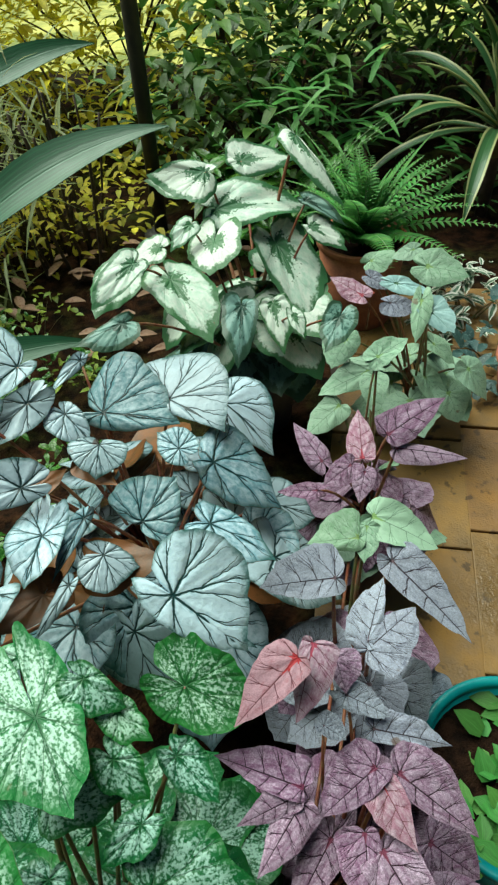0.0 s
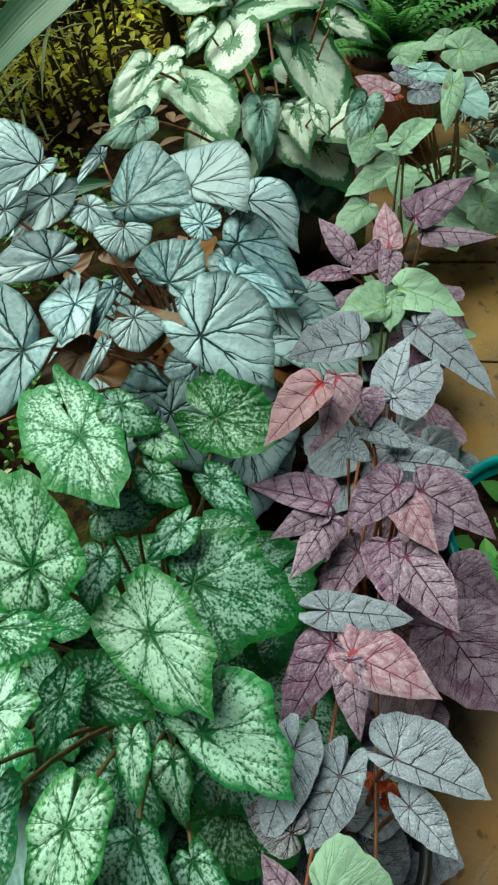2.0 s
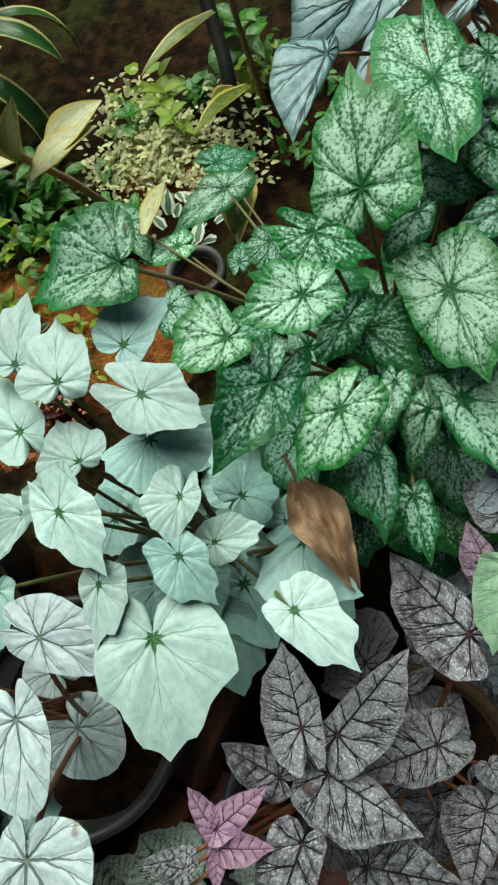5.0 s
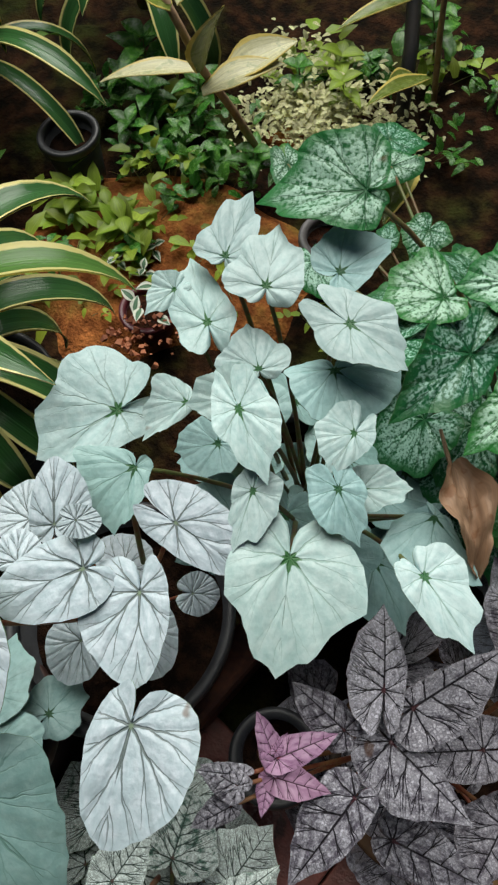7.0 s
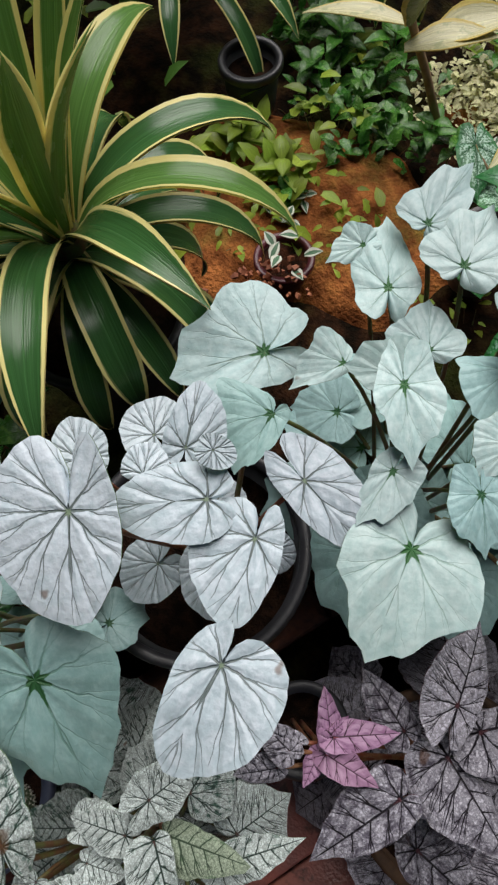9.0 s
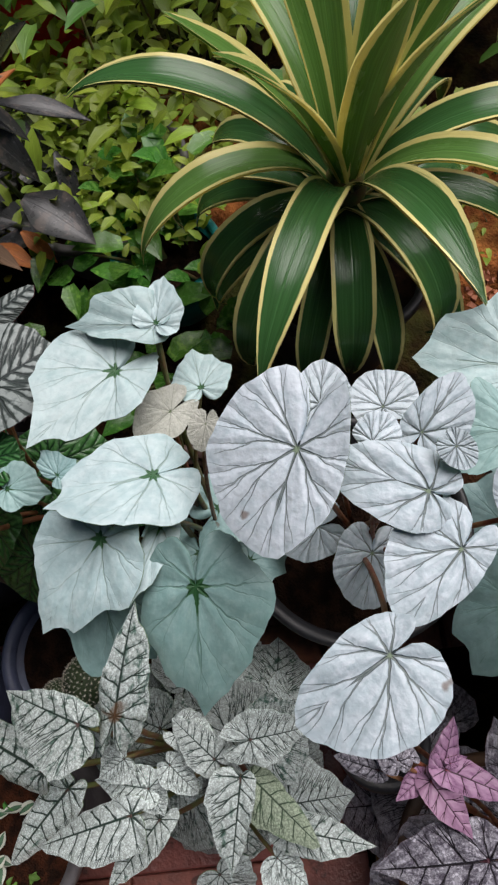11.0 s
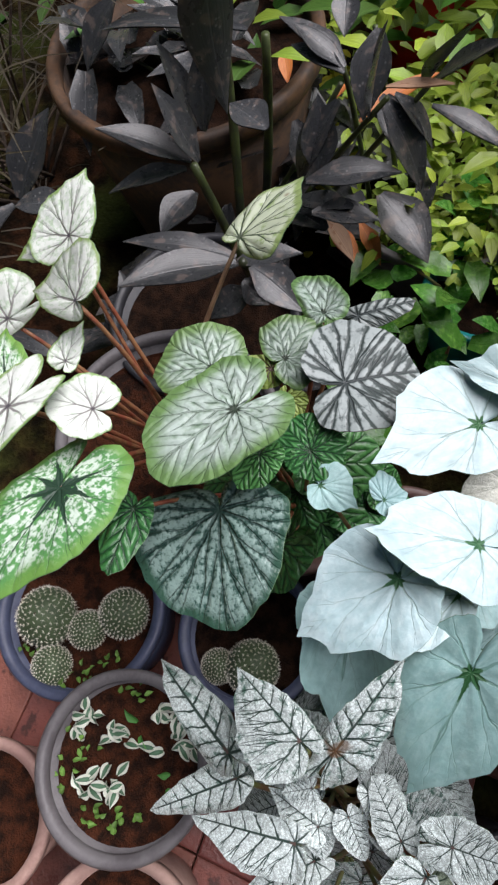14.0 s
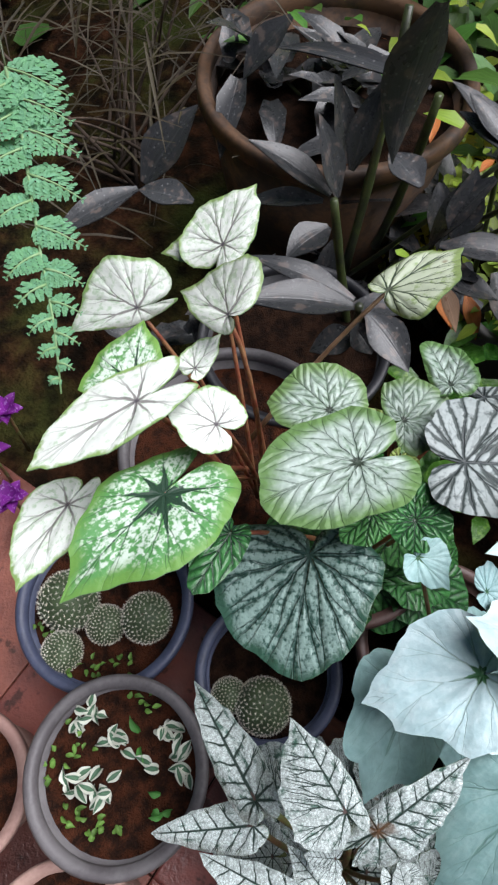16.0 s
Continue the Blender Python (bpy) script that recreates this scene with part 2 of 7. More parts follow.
def blade(name, inner, outer=None, border=0.72, gloss=0.35, relief=0.35, specks=0.0, stripes=0.0, spots=None, vary=0.3, see=0.15):
    """A simple or strap-shaped leaf with a midrib, fine long fibres and an own border."""
    n = Nodes(name)
    uv = n.add("UVMap")
    uv.uv_map = "polar"
    sep = n.add("SeparateXYZ", i0=uv.outputs[0])
    rnd = n.add("ObjectInfo").outputs["Random"]
    isle = n.add("NewGeometry").outputs["Random Per Island"]
    across = n.math("ABSOLUTE", n.math("MULTIPLY_ADD", sep.outputs[0], 2.0, -1.0))
    fibre = n.noise(1.0, 3.0, n.join(n.math("MULTIPLY", sep.outputs[0], 26.0), n.math("MULTIPLY", sep.outputs[1], 3.0), n.math("MULTIPLY", rnd, 40.0)))
    blot = n.noise(1.0, 3.0, n.join(n.math("MULTIPLY", sep.outputs[0], 3.0), n.math("MULTIPLY", sep.outputs[1], 7.0), n.math("ADD", n.math("MULTIPLY", rnd, 60.0), n.math("MULTIPLY", isle, 30.0))))
    colour = n.mix(n.step(fibre, 0.3, 0.75), tuple(c * 0.72 for c in inner), inner)
    if spots:
        colour = n.mix(n.step(blot, 0.55, 0.66), colour, spots)
    if stripes:
        colour = n.mix(n.math("MULTIPLY", n.step(n.math("SINE", n.math("MULTIPLY", sep.outputs[0], 70.0)), 0.3, 0.9), stripes), colour, tuple(min(1, c * 2.2) for c in inner))
    if outer:
        colour = n.mix(n.step(n.math("ADD", across, n.math("MULTIPLY_ADD", fibre, 0.22, -0.11)), border - 0.03, border + 0.03), colour, outer)
    if specks:
        dots = n.add("TexVoronoi", Scale=130.0)
        n.put(dots.inputs["Vector"], n.add("NewGeometry").outputs["Position"])
        colour = n.mix(n.math("MULTIPLY", n.math("SUBTRACT", 1.0, n.step(dots.outputs[0], 0.10, 0.22)), specks), colour, (0.5, 0.5, 0.5))
    rib = n.math("SUBTRACT", 1.0, n.step(across, 0.0, 0.07))
    colour = n.mix(n.math("MULTIPLY", rib, 0.35), colour, tuple(min(1, c * 1.5 + 0.02) for c in inner))
    value = n.math("MULTIPLY_ADD", n.math("FRACT", n.math("ADD", n.math("MULTIPLY", rnd, 5.3), isle)), vary, 1 - vary / 2)
    colour = n.add("HueSaturation", Hue=n.math("MULTIPLY_ADD", isle, 0.03, 0.485), Value=value, Color=colour).outputs[0]
    shader = n.add("BsdfPrincipled")
    n.put(shader.inputs["Base Color"], colour)
    n.put(shader.inputs["Roughness"], n.math("MULTIPLY_ADD", blot, 0.25, gloss - 0.1))
    n.put(shader.inputs["Normal"], n.bump(n.math("ADD", fibre, n.math("MULTIPLY", rib, -1.0)), relief, 0.0015))
    shine = n.add("BsdfTranslucent", Color=colour)
    return n.finish(n.add("MixShader", Fac=see, i1=shader.outputs[0], i2=shine.outputs[0]).outputs[0])


# ---- materials ----
LEAF = {
    "rexpale": leafy("rex_pale", (0.46, 0.70, 0.54), (0.78, 0.88, 0.76), (0.20, 0.38, 0.22), (0.06, 0.19, 0.07), (0.06, 0.19, 0.075), strength=0.08, spread=0.6, hard=0.4, rim=0.85, star=0.52, width=0.010, halo=0.0, light=0.25, rayed=0.2, rays=14.0, palm=0.8, gap=0.22),
    "rexteal": leafy("rex_teal", (0.05, 0.15, 0.12), (0.22, 0.40, 0.34), (0.04, 0.12, 0.08), (0.05, 0.12, 0.07), (0.03, 0.09, 0.06), strength=0.3, spread=0.6, rim=0.8, star=0.45, width=0.012, rayed=0.2, palm=0.8, gap=0.22),
    "silver": leafy("silver_net", (0.15, 0.34, 0.4), (0.56, 0.73, 0.81), (0.01, 0.045, 0.045), (0.06, 0.16, 0.15), None, width=0.017, spread=0.66, hard=0.55, halo=0.14, pucker=0.8, light=0.5, slope=0.8, gap=0.2, shift=0.5, gloss=0.36, strength=1.0, fork=1.0, palm=0.86, grain=0.5, fade=0.0, rim=0.95, feather=0.1),
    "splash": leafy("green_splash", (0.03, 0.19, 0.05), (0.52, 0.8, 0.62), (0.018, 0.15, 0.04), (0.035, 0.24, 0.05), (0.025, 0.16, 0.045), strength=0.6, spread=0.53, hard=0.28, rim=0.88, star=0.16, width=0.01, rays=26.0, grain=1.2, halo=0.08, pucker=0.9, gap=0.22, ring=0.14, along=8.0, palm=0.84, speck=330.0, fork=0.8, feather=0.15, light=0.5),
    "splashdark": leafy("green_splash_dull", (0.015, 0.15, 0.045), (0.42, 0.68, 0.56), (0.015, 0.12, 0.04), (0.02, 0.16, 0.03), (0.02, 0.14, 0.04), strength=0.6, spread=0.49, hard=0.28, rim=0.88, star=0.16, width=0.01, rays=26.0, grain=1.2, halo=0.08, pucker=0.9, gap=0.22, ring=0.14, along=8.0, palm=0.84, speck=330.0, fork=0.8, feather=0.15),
    "purple": leafy("purple_net", (0.32, 0.15, 0.28), (0.68, 0.51, 0.68), (0.045, 0.018, 0.032), None, (0.26, 0.06, 0.12), net=0.3, spread=0.5, hard=0.4, width=0.0105, star=0.1, mesh=520.0, pucker=0.8, gap=0.21, light=0.35, speck=420.0),
    "lilac": leafy("lilac_net", (0.3, 0.34, 0.45), (0.56, 0.62, 0.75), (0.05, 0.035, 0.05), None, (0.2, 0.13, 0.16), net=0.3, spread=0.6, hard=0.3, width=0.0105, mesh=560.0, pucker=0.7, gap=0.22, star=0.06, speck=420.0),
    "pink": leafy("pink_net", (0.42, 0.2, 0.3), (0.62, 0.46, 0.56), (0.16, 0.04, 0.06), None, (0.42, 0.06, 0.10), net=0.28, spread=0.55, hard=0.3, width=0.011, mesh=560.0, star=0.14, gap=0.22),
    "red": leafy("red_net", (0.48, 0.16, 0.22), (0.58, 0.34, 0.42), (0.14, 0.03, 0.05), None, (0.46, 0.03, 0.06), net=0.2, spread=0.55, hard=0.3, width=0.011, mesh=560.0, star=0.18, gap=0.22),
    "palegreen": leafy("pale_green", (0.22, 0.42, 0.24), (0.38, 0.57, 0.40), (0.07, 0.15, 0.08), None, (0.24, 0.40, 0.12), net=0.03, strength=0.7, spread=0.6, hard=0.4, width=0.010, mesh=560.0, star=0.12, gap=0.24, pucker=0.4, halo=0.0),
    "lattice": leafy("dark_lattice", (0.17, 0.15, 0.2), (0.66, 0.64, 0.74), (0.016, 0.012, 0.018), None, (0.09, 0.03, 0.04), net=0.42, spread=0.55, hard=0.28, width=0.014, mesh=430.0, star=0.06, pucker=0.9, gap=0.2, light=0.5, speck=270.0),
    "pinkvein": leafy("pink_leaf", (0.28, 0.12, 0.25), (0.46, 0.26, 0.42), (0.05, 0.012, 0.03), None, (0.25, 0.04, 0.07), spread=0.6, hard=0.3, width=0.014, star=0.06, gap=0.2),
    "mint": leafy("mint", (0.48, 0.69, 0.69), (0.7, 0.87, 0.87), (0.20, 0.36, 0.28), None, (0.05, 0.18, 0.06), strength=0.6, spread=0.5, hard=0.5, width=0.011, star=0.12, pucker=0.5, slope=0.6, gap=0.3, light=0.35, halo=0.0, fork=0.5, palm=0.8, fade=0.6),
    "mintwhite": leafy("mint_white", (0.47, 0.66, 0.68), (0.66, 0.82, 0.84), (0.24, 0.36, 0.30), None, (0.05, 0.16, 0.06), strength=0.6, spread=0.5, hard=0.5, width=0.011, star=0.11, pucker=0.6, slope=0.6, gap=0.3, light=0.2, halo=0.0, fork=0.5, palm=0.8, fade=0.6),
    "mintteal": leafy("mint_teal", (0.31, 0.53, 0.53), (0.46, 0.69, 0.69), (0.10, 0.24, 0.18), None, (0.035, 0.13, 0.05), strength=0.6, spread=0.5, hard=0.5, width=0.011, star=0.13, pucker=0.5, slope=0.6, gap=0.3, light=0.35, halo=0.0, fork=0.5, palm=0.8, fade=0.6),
    "cream": leafy("cream_white", (0.60, 0.62, 0.54), (0.74, 0.75, 0.68), (0.24, 0.26, 0.2), None, (0.2, 0.26, 0.14), strength=0.6, net=0.12, mesh=300.0, spread=0.5, hard=0.4, width=0.009, star=0.05, pucker=0.5, gap=0.24, halo=0.0, fork=0.5, palm=0.8),
    "silverw": leafy("silver_white", (0.54, 0.66, 0.73), (0.74, 0.83, 0.92), (0.13, 0.17, 0.16), None, (0.22, 0.30, 0.2), strength=0.9, spread=0.5, hard=0.4, width=0.014, star=0.045, pucker=0.9, gap=0.23, slope=0.8, light=0.2, halo=0.0, fork=0.9, palm=0.8, fade=0.45),
    "angel": leafy("angel", (0.08, 0.2, 0.15), (0.84, 0.94, 0.93), (0.02, 0.045, 0.035), None, (0.10, 0.06, 0.05), net=0.5, spread=0.63, hard=0.2, width=0.015, mesh=560.0, star=0.05, gap=0.15, slope=0.9, light=0.4, halo=0.06, strength=1.0, speck=300.0),
    "angelgreen": leafy("angel_green", (0.12, 0.26, 0.12), (0.54, 0.64, 0.48), (0.05, 0.09, 0.05), None, (0.16, 0.10, 0.04), net=0.55, spread=0.62, hard=0.2, width=0.014, mesh=560.0, star=0.05, gap=0.15, slope=0.9, halo=0.06, speck=500.0),
    "striped": leafy("striped", (0.17, 0.27, 0.17), (0.5, 0.6, 0.54), (0.04, 0.07, 0.04), (0.15, 0.27, 0.09), (0.05, 0.07, 0.05), spread=0.62, hard=0.6, halo=0.1, width=0.015, rim=0.8, star=0.08, pucker=0.9, gap=0.2, strength=0.22, palm=0.62, teeth=0.17, grain=0.8, feather=0.14, light=0.45),
    "dkstriped": leafy("dark_striped", (0.035, 0.085, 0.07), (0.25, 0.36, 0.33), (0.02, 0.045, 0.04), (0.04, 0.10, 0.07), (0.03, 0.06, 0.05), spread=0.52, hard=0.3, halo=0.16, width=0.02, rim=0.92, star=0.05, gloss=0.3, pucker=1.0, gap=0.2, slope=0.9, grain=1.0, strength=0.65, palm=0.56, speck=300.0, teeth=0.0, fork=0.7),
    "zebra": leafy("zebra", (0.07, 0.09, 0.085), (0.36, 0.41, 0.4), (0.05, 0.06, 0.065), None, None, spread=0.5, hard=0.34, halo=0.42, width=0.022, pucker=0.7, gap=0.17, slope=1.0, fork=0.3, strength=0.6, grain=0.8),
    "yellowgreen": leafy("yellow_green", (0.20, 0.30, 0.05), (0.36, 0.48, 0.14), (0.10, 0.06, 0.03), None, (0.10, 0.06, 0.04), spread=0.5, hard=0.3, width=0.014, star=0.08, halo=0.25, pucker=1.0, palm=0.62, gap=0.2, teeth=0.2),
    "dkgreen": leafy("deep_green", (0.03, 0.12, 0.03), (0.08, 0.25, 0.07), (0.012, 0.04, 0.02), None, (0.02, 0.05, 0.02), spread=0.5, hard=0.3, width=0.014, star=0.08, gloss=0.3, pucker=1.0, halo=0.25, palm=0.62, gap=0.2, teeth=0.2),
    "stalkleaf": leafy("stalk_leaf", (0.36, 0.46, 0.2), (0.64, 0.7, 0.52), (0.07, 0.1, 0.06), (0.30, 0.38, 0.14), (0.1, 0.12, 0.08), spread=0.6, hard=0.15, width=0.016, star=0.08, rim=0.9, palm=0.62, gap=0.2),
    "rexstar": leafy("rex_star", (0.12, 0.32, 0.1), (0.68, 0.8, 0.68), (0.03, 0.07, 0.04), (0.17, 0.34, 0.07), (0.025, 0.06, 0.035), spread=0.55, hard=0.2, width=0.013, rim=0.86, star=0.36, rays=18.0, grain=1.0, strength=0.8, ring=0.14, palm=0.8, gap=0.22, fade=0.5, feather=0.12, speck=260.0),
    "rexwhite": leafy("rex_white", (0.50, 0.62, 0.46), (0.78, 0.82, 0.76), (0.08, 0.05, 0.06), (0.26, 0.40, 0.13), (0.08, 0.07, 0.08), spread=0.6, hard=0.2, width=0.018, rim=0.95, star=0.05, rays=12.0, strength=0.75, grain=0.5, palm=0.8, gap=0.22, fade=0.75),
}
BACK_RUST = plain("leaf_back_rust", (0.20, 0.075, 0.018), (0.12, 0.055, 0.014), 40, 0.5, 0.2)
BACK_WINE = plain("leaf_back_wine", (0.15, 0.045, 0.05), (0.08, 0.03, 0.035), 40, 0.5, 0.2)
BACK_GREEN = plain("leaf_back_green", (0.16, 0.26, 0.13), (0.10, 0.18, 0.08), 40, 0.55, 0.2)
STALK_RED = plain("stalk_red", (0.22, 0.055, 0.03), (0.30, 0.15, 0.07), 60, 0.5, 0.4)
CANE_GREEN = plain("cane_green", (0.06, 0.08, 0.025), (0.03, 0.035, 0.02), 40, 0.4, 0.4)
STALK_GREEN = plain("stalk_green", (0.13, 0.16, 0.05), (0.16, 0.08, 0.04), 60, 0.5, 0.4)
STALK_FRESH = plain("stalk_fresh", (0.20, 0.34, 0.14), (0.26, 0.40, 0.2), 60, 0.5, 0.3)
STALK_BROWN = plain("stalk_brown", (0.42, 0.27, 0.17), (0.30, 0.18, 0.11), 60, 0.6, 0.5)
BARK = plain("bark", (0.10, 0.07, 0.05), (0.05, 0.035, 0.025), 40, 0.8, 0.8)
SOIL = plain("soil", (0.04, 0.02, 0.012), (0.012, 0.007, 0.005), 55, 0.9, 1.0, distance=0.01, shine=0.08)
SOIL_RED = plain("red_soil", (0.10, 0.032, 0.014), (0.022, 0.010, 0.006), 60, 0.85, 1.0, distance=0.012, shine=0.15)
TERRACOTTA = plain("terracotta", (0.42, 0.15, 0.07), (0.26, 0.09, 0.05), 18, 0.75, 0.3)
TERRA_DARK = plain("old_terracotta", (0.26, 0.10, 0.055), (0.13, 0.055, 0.04), 14, 0.75, 0.4)
# Old terracotta with shade put into its darker colour.
TERRA_OLD = plain("shaded_terracotta", (0.10, 0.05, 0.022), (0.03, 0.018, 0.012), 14, 0.75, 0.4)
TERRA_PINK = plain("pink_terracotta", (0.46, 0.30, 0.25), (0.34, 0.20, 0.17), 20, 0.7, 0.3)
PLASTIC_BLACK = plain("black_plastic", (0.035, 0.036, 0.042), (0.022, 0.022, 0.026), 25, 0.42, 0.15)
PLASTIC_GREY = plain("grey_plastic", (0.15, 0.14, 0.145), (0.10, 0.09, 0.095), 25, 0.5, 0.2)
PLASTIC_BLUE = plain("blue_grey_plastic", (0.085, 0.10, 0.17), (0.06, 0.07, 0.12), 25, 0.42, 0.15)
PLASTIC_TEAL = plain("teal_plastic", (0.02, 0.30, 0.30), (0.015, 0.22, 0.23), 25, 0.35, 0.1)
PLASTIC_BROWN = plain("brown_plastic", (0.12, 0.07, 0.06), (0.09, 0.05, 0.045), 25, 0.45, 0.15)
PLASTIC_MAROON = plain("maroon_plastic", (0.10, 0.015, 0.025), (0.07, 0.012, 0.02), 25, 0.4, 0.15)
PLASTIC_RED = plain("red_plastic", (0.55, 0.012, 0.012), (0.4, 0.01, 0.01), 25, 0.35, 0.1)
IRON = plain("dark_iron", (0.02, 0.02, 0.022), (0.035, 0.03, 0.028), 20, 0.5, 0.3)


# ---- shapes ----
def part(name, verts, faces, materials, parent, label="", uv=None, flat=None, slots=None, smooth=True, form=None):
    mesh = bpy.data.meshes.new(name)
    mesh.from_pydata([tuple(v) for v in verts], [], faces)
    for m in materials:
        mesh.materials.append(m)
    for key, coords in (("polar", uv), ("flat", flat), ("form", form)):
        if coords is not None:
            layer = mesh.uv_layers.new(name=key)
            index = np.empty(len(mesh.loops), dtype=np.int32)
            mesh.loops.foreach_get("vertex_index", index)
            layer.data.foreach_set("uv", np.asarray(coords, dtype=np.float32)[index].ravel())
    if slots is not None:
        mesh.polygons.foreach_set("material_index", slots)
    if smooth:
        mesh.polygons.foreach_set("use_smooth", [True] * len(mesh.polygons))
    mesh.update()
    ob = new(name, mesh)
    if parent is not None:
        ob.parent = parent
    return tagged(ob, label)


def thing(name, label, category, group="", at=(0, 0, 0), kind=""):
    ob = tagged(new(name), label, category, group, kind)
    ob.location = at
    return ob


def axes(head, dip, bank):
    """Forward, side and up of a leaf that points to head, rises by dip and is turned about its length by bank."""
    h, d, b = radians(head), radians(dip), radians(bank)
    fwd = np.array([math.cos(h) * math.cos(d), math.sin(h) * math.cos(d), math.sin(d)])
    side0 = np.array([-math.sin(h), math.cos(h), 0.0])
    up0 = np.cross(fwd, side0)
    side = math.cos(b) * side0 + math.sin(b) * up0
    return fwd, side, np.cross(fwd, side)


HALF = {
    "heart": ((1, 0), (0.93, 0.05), (0.82, 0.20), (0.66, 0.42), (0.46, 0.59), (0.22, 0.69), (0, 0.69), (-0.2, 0.61), (-0.35, 0.44), (-0.42, 0.24), (-0.33, 0.07), (-0.05, 0.0)),
    "round": ((1, 0), (0.97, 0.12), (0.88, 0.33), (0.72, 0.52), (0.5, 0.67), (0.25, 0.75), (0, 0.74), (-0.25, 0.66), (-0.42, 0.49), (-0.52, 0.27), (-0.41, 0.07), (-0.06, 0.0)),
    "broad": ((1, 0), (0.92, 0.06), (0.80, 0.24), (0.70, 0.45), (0.46, 0.61), (0.22, 0.76), (-0.04, 0.73), (-0.25, 0.59), (-0.38, 0.40), (-0.42, 0.19), (-0.3, 0.05), (-0.05, 0.0)),
    "wing": ((1, 0), (0.90, 0.075), (0.74, 0.21), (0.55, 0.33), (0.34, 0.41), (0.12, 0.43), (-0.06, 0.38), (-0.19, 0.27), (-0.23, 0.14), (-0.14, 0.03), (-0.03, 0.0)),
    "point": ((1, 0), (0.91, 0.09), (0.78, 0.27), (0.60, 0.44), (0.40, 0.55), (0.18, 0.61), (-0.04, 0.58), (-0.22, 0.47), (-0.34, 0.31), (-0.36, 0.14), (-0.2, 0.03), (-0.04, 0.0)),
}
OUTLINE = {key: (np.degrees([math.atan2(y, x) for x, y in half]), np.array([math.hypot(x, y) for x, y in half])) for key, half in HALF.items()}


def cordate(base, head, dip, bank, length, left, right, shape, jag, rng, droop=0.12, cup=0.1, rings=6, sectors=56, back=1.0, lobe=0.04):
    """Vertices, faces and coordinates of one heart-shaped leaf with a top and an under side."""
    fwd, side, up = axes(head, dip, bank)
    th = np.linspace(-math.pi, math.pi, sectors + 1)
    r = np.interp(np.degrees(np.abs(th)), *OUTLINE[shape])
    lobes = 1 + lobe * np.sin(5 * th + rng.uniform(0, 6)) * np.clip(np.abs(th), 0, 1) + lobe * 0.5 * np.sin(9 * th + rng.uniform(0, 6)) + jag * np.sin(th * 17 + rng.uniform(0, 6)) + jag * 0.7 * np.sin(th * 31 + rng.uniform(0, 6))
    r = r * lobes
    ox, oy = r * np.cos(th), r * np.sin(th)
    ox = np.where(ox < 0, ox * back, ox)
    top = np.abs(oy).max()
    oy = np.where(oy > 0, oy / top * left / length, oy / top * right / length)
    rho = np.array([0.0, 0.22, 0.42, 0.6, 0.77, 0.9, 1.0])[:rings + 1]
    fold, wave, phase, twist = rng.uniform(0.5, 1.3) * cup, rng.uniform(0.025, 0.065), rng.uniform(0, 6), rng.uniform(-0.12, 0.12)
    curl = rng.uniform(0.0, 0.07)
    veiny = 0.022 * np.cos(th * 9)
    rows, uv, flat = [], [], []
    for k in rho:
        x, y = ox * k, oy * k
        z = fold * np.abs(y) - droop * x * np.abs(x) - 0.25 * droop * y * y + wave * k * k * np.sin(3 * th + phase) + twist * x * y + veiny * k * (1.2 - k) - curl * k ** 5 * (0.6 + 0.4 * np.sin(2 * th + phase))
        rows.append(np.outer(x, fwd) + np.outer(y, side) + np.outer(z, up))
        uv.append(np.c_[th / (2 * math.pi) + 0.5, np.full_like(th, k)])
        flat.append(np.c_[x * length, y * length])
    upper = np.concatenate(rows) * length + np.array(base)
    lower = upper - up * 0.0009
    m, faces = sectors + 1, []
    for i in range(len(rho) - 1):
        for j in range(sectors):
            a = i * m + j
            faces.append((a, a + m, a + m + 1, a + 1))
    total = len(upper)
    under = [tuple(v + total for v in reversed(q)) for q in faces]
    uv, flat = np.concatenate(uv), np.concatenate(flat)
    return np.concatenate([upper, lower]), faces + under, np.concatenate([uv, uv]), np.concatenate([flat, flat]), [0] * len(faces) + [1] * len(under)


def tube(points, radii, sides=7):
    """A bent tapering rod along the points."""
    points = np.array(points, dtype=float)
    verts, faces = [], []
    for i, p in enumerate(points):
        d = points[min(i + 1, len(points) - 1)] - points[max(i - 1, 0)]
        d /= np.linalg.norm(d) + 1e-9
        a = np.cross(d, (0.3, 0.9, 0.2))
        a /= np.linalg.norm(a) + 1e-9
        b = np.cross(d, a)
        for k in range(sides):
            w = 2 * math.pi * k / sides
            verts.append(p + radii[i] * (math.cos(w) * a + math.sin(w) * b))
    for i in range(len(points) - 1):
        for k in range(sides):
            faces.append((i * sides + k, i * sides + (k + 1) % sides, (i + 1) * sides + (k + 1) % sides, (i + 1) * sides + k))
    faces.append(tuple(range(sides - 1, -1, -1)))
    faces.append(tuple(range((len(points) - 1) * sides, len(points) * sides)))
    return verts, faces


def bend(a, b, lift, steps=7, rng=None):
    """Points of a stalk that leaves a upwards and bows over to b."""
    a, b = np.array(a, float), np.array(b, float)
    mid = a * 0.45 + b * 0.55
    mid[2] = a[2] + (b[2] - a[2]) * lift
    if rng is not None:
        mid[:2] += rng.uniform(-0.012, 0.012, 2)
    t = np.linspace(0, 1, steps)[:, None]
    return (1 - t) ** 2 * a + 2 * t * (1 - t) * mid + t ** 2 * b


